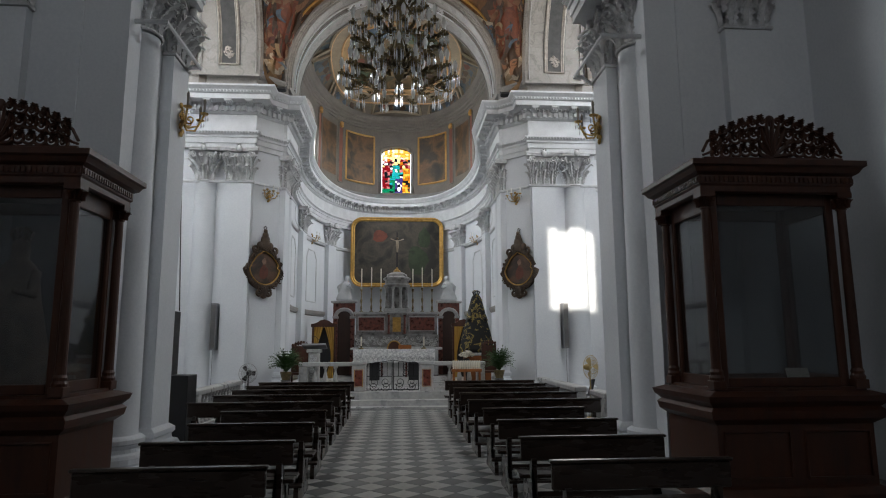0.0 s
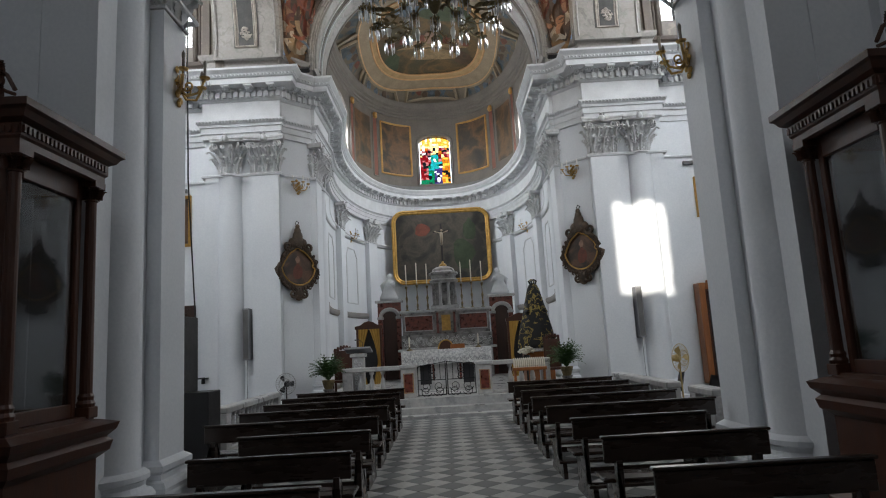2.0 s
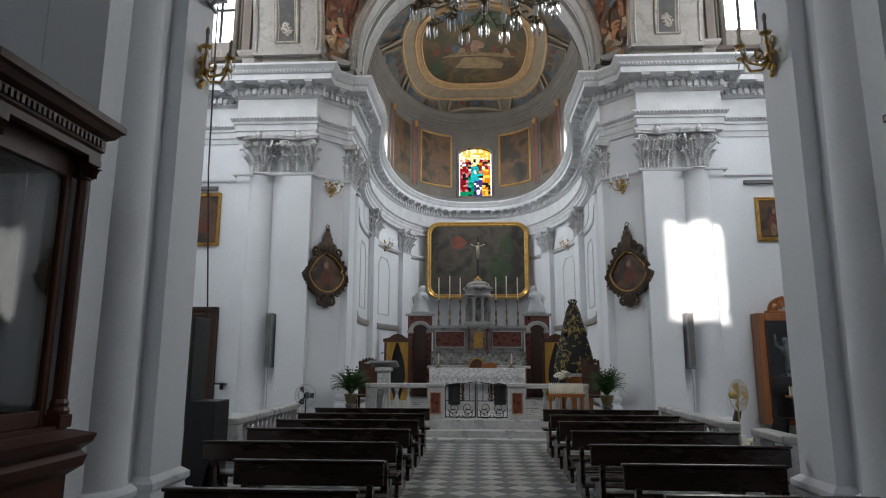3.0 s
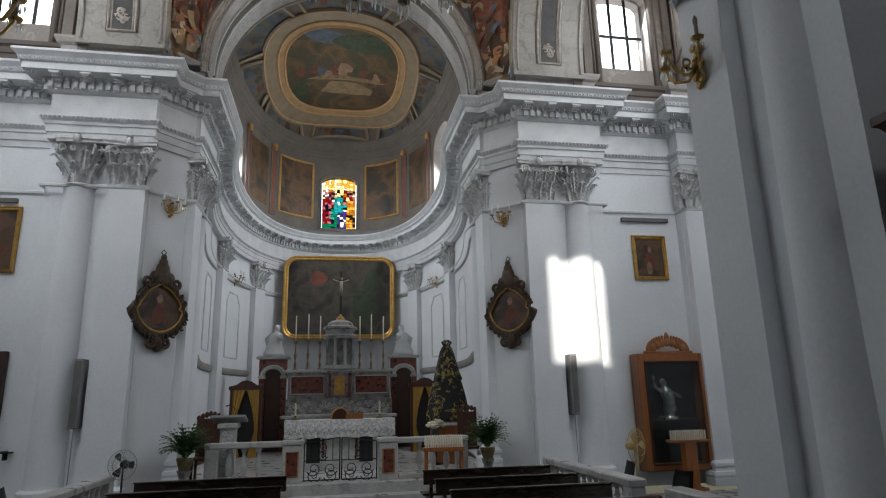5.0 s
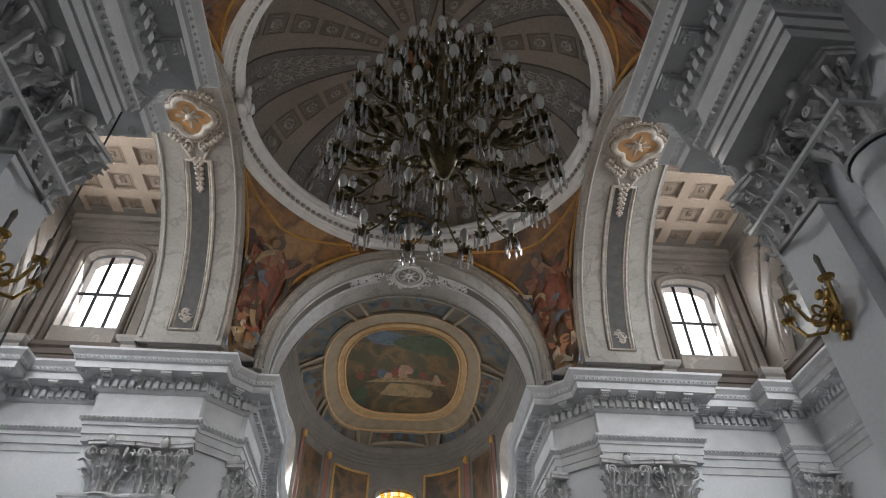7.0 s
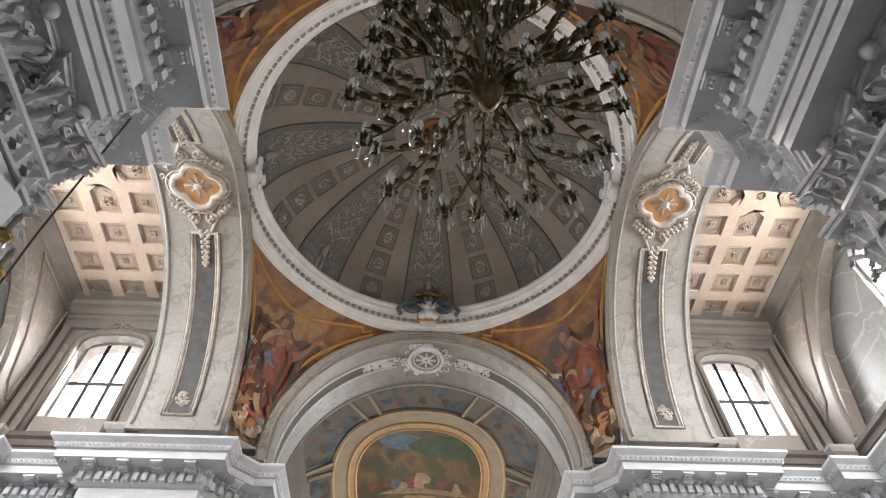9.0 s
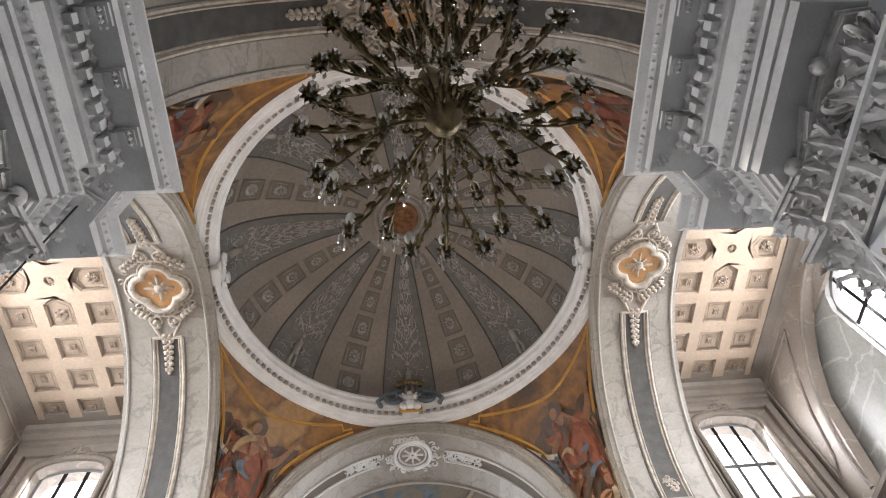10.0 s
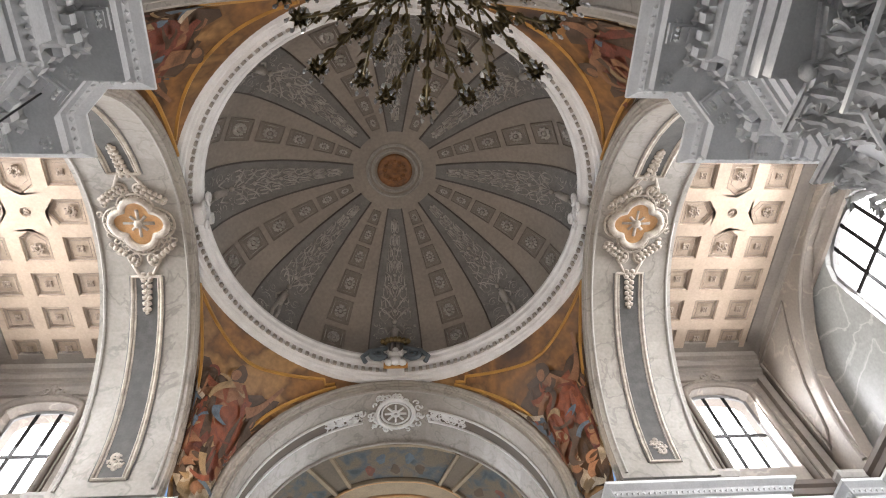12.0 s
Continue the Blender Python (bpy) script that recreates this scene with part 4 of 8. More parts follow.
def soffit_strip(bm, way, a, b, x0, x1, lift, n=14):
    rows = []
    for i in range(n + 1):
        th = a + (b - a) * i / n
        rows.append([bm.verts.new(on_arch(way, th, x, h)) for x, h in ((x0, 0.0), (x0, lift), (x1, lift), (x1, 0.0))])
    for p, q in zip(rows, rows[1:]):
        for k in range(3):
            bm.faces.new((p[k], p[k + 1], q[k + 1], q[k]))
    bm.faces.new(rows[0])
    bm.faces.new(rows[-1][::-1])


def soffit_tube(bm, way, pts, r, n=5):
    """pts: (th, x) pairs."""
    add_tube(bm, [on_arch(way, th, x, r * 0.5) for th, x in pts], r, n)


AMID = (A0 + A1) / 2


def scrolls(bm, way, th0, sign, x=AMID, size=1.0):
    """Stucco scrolls and hanging husks that run down the soffit from th0."""
    k = size / R_IN
    for sx in (-1, 1):
        pts = []
        for i in range(22):
            s = i / 21
            a = s * 9.5
            q = 0.20 * (1 - 0.75 * s)
            pts.append((th0 + sign * (0.22 + q * math.sin(a) * 1.0) * k, x + sx * (0.2 + q * math.cos(a) * 0.8) * size))
        soffit_tube(bm, way, pts, 0.035 * size)
        soffit_tube(bm, way, [(th0 + sign * (0.35 + 0.1 * i) * k, x + sx * (0.3 - 0.05 * i) * size) for i in range(5)], 0.04 * size)
    for i in range(7):
        c = on_arch(way, th0 + sign * (0.62 + 0.14 * i) * k, x, 0.02)
        e = on_arch(way, th0 + sign * (0.70 + 0.14 * i) * k, x, 0.02)
        w = (0.16 - 0.012 * i) * size
        for sx in (-1, 1):
            o = Matrix.Rotation(way * math.pi / 2, 4, "Z") @ Vector((sx * w * 0.5, 0, 0))
            add_ball(bm, c + o, 0.07 * size, 0.07 * size, 0.06 * size, 6, 4)
        add_ball(bm, e, 0.05 * size, 0.05 * size, 0.05 * size, 6, 4)


def foliage(bm, way, th0, x0, w, l, n, seed):
    """A spray of small stucco leaves and curls round a point of the soffit."""
    rnd = random.Random(seed)
    for i in range(n):
        a = rnd.uniform(0, 6.283)
        q = rnd.uniform(0.75, 1.05)
        cth, cx = th0 + math.sin(a) * l * q / R_IN, x0 + math.cos(a) * w * q
        r = rnd.uniform(0.05, 0.1)
        b = rnd.uniform(0, 6.28)
        pts = [(cth + r * (1 - j / 9) * math.sin(b + j * 0.75) / R_IN, cx + r * (1 - j / 9) * math.cos(b + j * 0.75)) for j in range(8)]
        soffit_tube(bm, way, pts, 0.022, 4)


for way, nm in ((0, "south"), (2, "north"), (3, "west")):
    arch_ob = ARCHES[nm]
    for sign in (-1, 1):
        a, b = sign * 0.34, sign * 1.58
        bm = bmesh.new()
        soffit_strip(bm, way, a, b, AMID - 0.20, AMID + 0.20, 0.012)
        part("slate_panel", bm, SLATE, arch_ob, "dark slate-coloured recessed panel")
        bm = bmesh.new()
        loop = [(a, AMID - 0.27), (a, AMID + 0.27)] + [(a + (b - a) * i / 10, AMID + 0.27) for i in range(1, 11)] + [(b, AMID - 0.27)] + [(b + (a - b) * i / 10, AMID - 0.27) for i in range(1, 11)]
        soffit_tube(bm, way, loop, 0.035)
        soffit_tube(bm, way, [(th, AMID + (x - AMID) * 0.78) for th, x in loop], 0.02)
        part("panel_frame", bm, CREAM, arch_ob)
        bm = bmesh.new()
        soffit_tube(bm, way, [(th, AMID + (x - AMID) * 1.16) for th, x in loop], 0.014)
        part("panel_line", bm, GREYDARK, arch_ob, "thin dark painted line")
        bm = bmesh.new()
        scrolls(bm, way, sign * 0.17, sign, size=0.8)
        for sx in (-1, 1):
            for j in range(6):
                for g in (-1, 1):
                    c = on_arch(way, sign * (0.24 - 0.018 * j) + 0.012 * g, AMID + sx * (0.16 + 0.075 * j + 0.03 * g), 0.03)
                    add_ball(bm, c, 0.05, 0.05, 0.045, 6, 4)
            soffit_tube(bm, way, [(sign * (0.26 - 0.02 * j), AMID + sx * (0.1 + 0.08 * j)) for j in range(7)], 0.02)
        foliage(bm, way, sign * 1.47, AMID, 0.1, 0.12, 12, 5)
        part("scroll_ornament", bm, CREAM, arch_ob, "cream stucco scrolls with hanging husks", True)
        bm = bmesh.new()
        for x in (A0 + 0.1, A1 - 0.1):
            soffit_tube(bm, way, [(sign * i / 16 * 1.65, x) for i in range(17)], 0.03)
        part("edge_moulding", bm, GREY, arch_ob)
    bm = bmesh.new()
    petals = []
    for i in range(64):
        t = i / 64 * 2 * math.pi
        ph = (t + math.pi / 4) % (math.pi / 2) - math.pi / 4
        q = 0.28 * math.cos(ph) + math.sqrt(0.09 - (0.28 * math.sin(ph)) ** 2)
        petals.append((q * math.sin(t) / R_IN, AMID + q * math.cos(t)))
    soffit_tube(bm, way, [(p[0] * 0.86, AMID + (p[1] - AMID) * 0.86) for p in petals + petals[:1]], 0.07, 6)
    soffit_tube(bm, way, [(p[0] * 1.08, AMID + (p[1] - AMID) * 1.08) for p in petals + petals[:1]], 0.025, 5)
    for i in range(0, 64, 2):
        add_ball(bm, on_arch(way, petals[i][0] * 1.0, AMID + (petals[i][1] - AMID) * 1.0, 0.04), 0.022, 0.022, 0.022, 5, 4)
    part("medallion_frame", bm, CREAM, arch_ob, "quatrefoil stucco frame", True)
    bm = bmesh.new()
    bm.faces.new([bm.verts.new(on_arch(way, th * 0.86, AMID + (x - AMID) * 0.86, 0.015)) for th, x in petals])
    part("medallion_field", bm, MEDAL, arch_ob, "gilded medallion field")
    bm = bmesh.new()
    for k in range(8):
        t = k / 8 * 2 * math.pi
        soffit_tube(bm, way, [(q * math.sin(t) / R_IN, AMID + q * math.cos(t)) for q in (0.04, 0.12, 0.2 if k % 2 else 0.28)], 0.035, 5)
    add_ball(bm, on_arch(way, 0, AMID, 0.06), 0.09, 0.09, 0.07)
    part("medallion_relief", bm, CREAM, arch_ob, "cream stucco rosette", True)
    bm = bmesh.new()
    foliage(bm, way, 0, AMID, 0.66, 0.7, 40, 3)
    part("leaf_spray", bm, CREAM, arch_ob, "cream stucco foliage round the medallion", True)

arch_ob = ARCHES["east"]
bm = bmesh.new()
for i in range(3):
    q = (0.42, 0.32, 0.07)[i]
    soffit_tube(bm, 1, [(q * math.sin(t) / R_IN, AMID - 0.1 + q * math.cos(t)) for t in (j / 28 * 2 * math.pi for j in range(29))], (0.05, 0.025, 0.04)[i], 6)
for j in range(8):
    t = j / 8 * 2 * math.pi
    soffit_tube(bm, 1, [(0.08 * math.sin(t) / R_IN, AMID - 0.1 + 0.08 * math.cos(t)), (0.25 * math.sin(t) / R_IN, AMID - 0.1 + 0.25 * math.cos(t))], 0.03, 4)
part("key_medallion", bm, STUCCO, arch_ob, "white stucco round medallion with scrolls", True)
bm = bmesh.new()
foliage(bm, 1, 0, AMID - 0.1, 0.55, 0.6, 46, 21)
for sign in (-1, 1):
    for i in range(8):
        foliage(bm, 1, sign * (0.26 + 0.032 * i), AMID - 0.1, 0.1, 0.08, 5, 30 + i)
part("key_foliage", bm, STUCCO, arch_ob, "white stucco foliage", True)
bm = bmesh.new()
for x in (A0 + 0.1, A1 - 0.08):
    soffit_tube(bm, 1, [(i / 32 * 3.3 - 1.65, x) for i in range(33)], 0.03)
part("edge_moulding", bm, GREY, arch_ob)
bm = bmesh.new()
for sg in (-1, 1):
    soffit_strip(bm, 1, sg * 0.24, sg * 1.6, AMID - 0.21, AMID + 0.03, 0.012, 24)
part("brown_band", bm, BROWNBAND, arch_ob)
bm = bmesh.new()
for sg in (-1, 1):
    for x in (AMID - 0.25, AMID + 0.07):
        soffit_tube(bm, 1, [(sg * (0.24 + 1.36 * i / 20), x) for i in range(21)], 0.03, 5)
part("band_moulding", bm, STUCCO, arch_ob)

# gilded borders of the pendentives
for sx, sy in quadrants():
    bm = bmesh.new()
    for s0, s1 in ((0.1, 0.44), (0.56, 0.9)):
        pts = []
        for i in range(25):
            p = edge_point(s0 + (s1 - s0) * i / 24)
            c = Vector((3.1, 3.1, 12.3))
            p = p + (c - p).normalized() * 0.14
            pts.append((sx * p.x * 1.005, YC + sy * p.y * 1.005, p.z))
        add_tube(bm, pts, 0.035, 4)
    top = []
    for i in range(33):
        s = 0.06 + 0.88 * i / 32
        a = s * math.pi / 2
        p = edge_point(s).lerp(Vector((R_RING * math.cos(a), R_RING * math.sin(a), Z_RING)), 0.86 if 0.2 < s < 0.8 else 0.7)
        p += Vector((p.x, p.y, 0)).normalized() * 0.1 * (1 - abs(2 * s - 1)) ** 0.7
        top.append((sx * p.x, YC + sy * p.y, p.z))
    add_tube(bm, top[4:-4], 0.035, 4)
    setting(link(bm, "trim_pendentive", OCHRE), "ochre painted border of the pendentive", "moulding")

# ---- dome ribs, coffers and rosette ----
def dome_patch(bm, a0, a1, t0, t1, lift, na=4, nt=10, edge=True):
    top = [[bm.verts.new(dome_point(a0 + (a1 - a0) * i / na, t0 + (t1 - t0) * j / nt, lift)) for i in range(na + 1)] for j in range(nt + 1)]
    for p, q in zip(top, top[1:]):
        for i in range(na):
            bm.faces.new((p[i], q[i], q[i + 1], p[i + 1]))
    if edge:
        low = [[bm.verts.new(dome_point(a0 + (a1 - a0) * i / na, t0 + (t1 - t0) * j / nt, 0)) for i in (0, na)] for j in range(nt + 1)]
        for j in range(nt):
            bm.faces.new((low[j][0], low[j + 1][0], top[j + 1][0], top[j][0]))
            bm.faces.new((top[j][na], top[j + 1][na], low[j + 1][1], low[j][1]))


def dome_tube(bm, pts, r, n=5):
    add_tube(bm, [dome_point(a, t, r * 0.4) for a, t in pts], r, n)


def dome_curl(bm, a, t, side, r, turns, thick, way=1, k=1.0):
    """A flat scroll on the dome that starts at (a, t) and winds outwards to one side."""
    pts = []
    ca = a + side * r * k
    for i in range(13):
        q = 1 - 0.82 * i / 12
        g = math.pi + way * i / 12 * turns * 6.283
        pts.append((ca + side * r * k * q * math.cos(g), t + r * 0.75 * q * math.sin(g)))
    dome_tube(bm, pts, thick, 4)


RIB_HALF = 0.165
COFFERS = ((0.13, 0.105), (0.31, 0.1), (0.47, 0.086), (0.605, 0.07), (0.71, 0.055), (0.79, 0.042))
rnd = random.Random(4)
for k in range(8):
    a = k / 8 * 2 * math.pi
    half = RIB_HALF
    bm = bmesh.new()
    for s in (-1, 1):
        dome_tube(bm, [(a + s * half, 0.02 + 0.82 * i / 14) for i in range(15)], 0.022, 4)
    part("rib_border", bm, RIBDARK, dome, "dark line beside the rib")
    bm = bmesh.new()
    dome_patch(bm, a - half, a + half, 0.02, 0.84, 0.012)
    part("rib", bm, RIB, dome, "raised grey rib with painted foliage")
    bm = bmesh.new()
    # candelabrum of paired scrolls, thinning upwards
    dome_tube(bm, [(a, 0.30 + 0.5 * i / 12) for i in range(13)], 0.014, 4)
    t, i = 0.33, 0
    while t < 0.79:
        c = math.cos(t * math.pi / 2)
        r = 0.078 * (1 - 0.55 * (t - 0.33) / 0.46)
        for s in (-1, 1):
            dome_curl(bm, a + s * 0.01, t, s, r, 1.35, 0.016, 1 if i % 2 else -1, 0.78)
            dome_tube(bm, [(a + s * 0.012, t - 0.02), (a + s * r * 0.9, t + 0.03), (a + s * r * 1.5, t + 0.045)], 0.017 * c + 0.006, 4)
            for g in range(3):
                dome_tube(bm, [(a + s * r * (0.5 + 0.45 * g), t + 0.02 * rnd.uniform(-1, 1)), (a + s * r * (0.62 + 0.45 * g), t + 0.028)], 0.02, 4)
        add_ball(bm, dome_point(a, t + 0.03, 0.02), 0.05 * c + 0.02, 0.05 * c + 0.02, 0.03, 6, 4)
        t += 0.062
        i += 1
    # a plain standing form low on the rib, between large scrolls and leaves
    dome_tube(bm, [(a, 0.16), (a + 0.004, 0.2), (a, 0.25)], 0.085, 7)
    dome_tube(bm, [(a, 0.25), (a + 0.003, 0.275)], 0.035, 6)
    add_ball(bm, dome_point(a + 0.004, 0.295, 0.03), 0.06, 0.06, 0.065, 8, 6)
    for s in (-1, 1):
        dome_tube(bm, [(a + s * 0.012, 0.165), (a + s * 0.02, 0.11), (a + s * 0.014, 0.06)], 0.045, 6)
        dome_tube(bm, [(a + s * 0.02, 0.248), (a + s * 0.05, 0.215), (a + s * (0.035 if k % 2 else 0.07), 0.19 if k % 2 else 0.26)], 0.028, 5)
        for t, r in ((0.08, 0.05), (0.15, 0.045), (0.23, 0.04)):
            dome_curl(bm, a + s * 0.055, t, s, r, 1.3, 0.017, rnd.choice((-1, 1)), 0.9)
        for g in range(16):
            q, w = rnd.uniform(0.05, 0.145), rnd.uniform(0.05, 0.3)
            b = rnd.uniform(0, 6.28)
            dome_tube(bm, [(a + s * q, w), (a + s * q + 0.014 * math.cos(b), w + 0.012 * math.sin(b)), (a + s * q + 0.018 * math.cos(b + 1), w + 0.02 * math.sin(b + 1))], 0.016, 4)
    part("rib_relief", bm, DOMERIB, dome, "pale grey painted scrolls and foliage", True)
    a += math.pi / 8
    fields, bm = bmesh.new(), bmesh.new()
    for t, w in COFFERS:
        ta, dt = w * 0.62 / max(0.3, math.cos(t * math.pi / 2)), w * 0.66
        ta = min(ta, 0.2)
        dome_patch(fields, a - ta, a + ta, t - dt, t + dt, 0.012, 3, 3)
        loop = [(-1, -1), (1, -1), (1, 1), (-1, 1), (-1, -1)]
        dome_tube(fields, [(a + ta * 1.04 * x, t + dt * 1.04 * y) for x, y in loop], 0.014, 4)
        dome_tube(bm, [(a + ta * 0.8 * x, t + dt * 0.8 * y) for x, y in loop], 0.009, 4)
        for g in range(10):
            e = g / 10 * 6.283
            dome_tube(bm, [(a + ta * q * math.cos(e), t + dt * q * math.sin(e)) for q in (0.28, 0.58)], 0.036 * (w / 0.085), 4)
        add_ball(bm, dome_point(a, t, 0.03), 0.05 * w / 0.085, 0.05 * w / 0.085, 0.04, 6, 4)
    part("coffer_field", fields, COFFERDARK, dome, "dark sunken coffer fields")
    part("coffer_rosette", bm, DOMERIB, dome, "pale grey rosettes in the coffers")
bm = bmesh.new()
for r, z in ((0.62, 0.0), (0.5, 0.0)):
    pts = [(r * math.cos(i / 40 * 6.2832), YC + r * math.sin(i / 40 * 6.2832), Z_DOME + H_DOME * math.sqrt(1 - (r / R_DOME) ** 2) - 0.02) for i in range(41)]
    add_tube(bm, pts, 0.04, 5)
part("oculus_ring", bm, DOMERIB, dome)
bm = bmesh.new()
add_lathe(bm, [(0.0, -0.09), (0.07, -0.08), (0.1, -0.03), (0.3, -0.02), (0.36, -0.05), (0.4, -0.03), (0.4, 0.05)], at=(0, YC, Z_DOME + H_DOME - 0.03), n=32)
for i in range(12):
    g = i / 12 * 6.2832
    add_ball(bm, (0.22 * math.cos(g), YC + 0.22 * math.sin(g), Z_DOME + H_DOME - 0.05), 0.06, 0.06, 0.03, 6, 4)
part("rosette", bm, material("rosette_brown", (0.24, 0.105, 0.035), 0.6, second=(0.10, 0.045, 0.018), scale=9, amount=0.4), dome, "ochre rosette at the crown of the dome", True)


def ring_key(a, crest):
    """A scrolled key block on the dome's ring."""
    m = Matrix.Translation((0, YC, 0)) @ Matrix.Rotation(a, 4, "Z") @ Matrix.Translation((R_RING - 0.26, 0, 13.16)) @ Matrix.Scale(0.95, 4)
    bm = bmesh.new()
    add_box(bm, -0.16, 0.2, -0.2, 0.2, -0.1, 0.38, 0.03)
    for s in (-1, 1):
        add_volute(bm, (-0.18, s * 0.22, 0.32), (0, s, 0), 0.13, thick=0.05)
        add_volute(bm, (-0.18, s * 0.22, -0.02), (0, s, 0), 0.1, thick=0.04)
    for i in range(5):
        add_box(bm, -0.19, -0.15, -0.12, 0.12, -0.03 + i * 0.07, 0.005 + i * 0.07)
    bm.transform(m)
    part("ring_key", bm, STUCCO, ring, "white scrolled key block", True)
    if crest:
        bm = bmesh.new()
        for s in (-1, 1):
            add_volute(bm, (-0.24, s * 0.42, 0.2), (0, s, 0), 0.2, thick=0.07)
            add_tube(bm, [(-0.24, s * 0.2, 0.42), (-0.26, s * 0.4, 0.34), (-0.24, s * 0.62, 0.3), (-0.22, s * 0.78, 0.12), (-0.2, s * 0.7, -0.05)], 0.06, 6)
        bm.transform(m)
        part("crest_wing", bm, PALEBLUE, ring, "pale blue scrolled wings of the crest", True)
        bm = bmesh.new()
        add_tube(bm, [(-0.28, 0.26 * math.cos(t), 0.55 + 0.14 * math.sin(t)) for t in (i / 10 * math.pi for i in range(11))], 0.06, 6)
        for i in range(7):
            add_ball(bm, (-0.3, -0.3 + 0.1 * i, 0.6 + 0.1 * math.cos((i - 3) * 0.5)), 0.07, 0.08, 0.09, 6, 4)
        bm.transform(m)
        part("crest_crown", bm, BRONZE, ring, "dark bronze crown of the crest", True)
        bm = bmesh.new()
        add_box(bm, -0.26, -0.2, -0.28, 0.28, -0.32, -0.1, 0.02)
        bm.transform(m)
        part("crest_plate", bm, OCHRE, ring, "gilded plate of the crest")
        bm = bmesh.new()
        for y, z, q in ((0, -0.12, 0.17), (0, 0.08, 0.13), (0, 0.25, 0.08), (-0.16, -0.2, 0.1), (0.16, -0.2, 0.1), (0.1, 0.12, 0.07), (-0.1, 0.12, 0.07)):
            add_ball(bm, (-0.3, y, z), 0.08, q, q, 8, 6)
        bm.transform(m)
        part("crest_relief", bm, STUCCO, ring, "white stucco relief of the crest", True)


ring_key(math.pi / 2, True)
ring_key(0, False)
ring_key(math.pi, False)

# ---- coffered transept ceilings ----
def coffer_panels(bm, lines, s, x0, x1, y0, y1, nx, ny, z):
    """Raised ribs round sunken fields with rosettes; the middle nine fields make a flower of four pointed ones."""
    px, py = (x1 - x0) / nx, (y1 - y0) / ny
    rim = 0.13

    def ribbed(outer, inner):
        lo = [bm.verts.new((s * x, y, z)) for x, y in outer]
        li = [bm.verts.new((s * x, y, z)) for x, y in inner]
        hi = [bm.verts.new((s * (x + (xc - x) * 0.06), y + (yc - y) * 0.06, z + 0.05)) for x, y in inner]
        n = len(outer)
        for a in range(n):
            b = (a + 1) % n
            bm.faces.new((lo[a], lo[b], li[b], li[a]))
            bm.faces.new((li[a], li[b], hi[b], hi[a]))
        for k, q in ((0.9, 0.014), (0.66, 0.008)):
            add_tube(lines, [(s * (xc + (x - xc) * k), yc + (y - yc) * k, z + 0.04) for x, y in inner + inner[:1]], q, 4)

    for i in range(nx):
        for j in range(ny):
            xc, yc = x0 + px * (i + 0.5), y0 + py * (j + 0.5)
            u, v = i - nx // 2, j - ny // 2
            w, h = px / 2, py / 2
            outer = [(xc - w, yc - h), (xc, yc - h), (xc + w, yc - h), (xc + w, yc), (xc + w, yc + h), (xc, yc + h), (xc - w, yc + h), (xc - w, yc)]
            a, b = w - rim, h - rim
            inner = [(xc - a, yc - b), (xc, yc - b), (xc + a, yc - b), (xc + a, yc), (xc + a, yc + b), (xc, yc + b), (xc - a, yc + b), (xc - a, yc)]
            petals, size = 8, 0.065
            if (u, v) == (0, 0):
                inner = [(xc + 0.11 * math.cos(t), yc + 0.11 * math.sin(t)) for t in (radians(225 + 45 * k) for k in range(8))]
                petals, size = 6, 0.03
            elif abs(u) + abs(v) == 1:
                tip = (xc - u * (w + 0.06), yc - v * (h + 0.06))
                inner = [(x - u * 0.1 if x == xc and u else x, y - v * 0.1 if y == yc and v else y) for x, y in inner]
                inner = [tip if (x, y) in ((xc - u * a - (u and 0), yc), (xc, yc - v * b)) and (x - xc) * u + (y - yc) * v < 0 else (x, y) for x, y in inner]
                petals, size = 14, 0.1
            ribbed(outer, inner)
            for k in range(petals):
                g = k / petals * 6.283
                q = size * (1 if k % 2 else 0.65)
                add_ball(lines, (s * (xc + q * math.cos(g)), yc + q * math.sin(g), z + 0.035), 0.034, 0.034, 0.03, 5, 3)


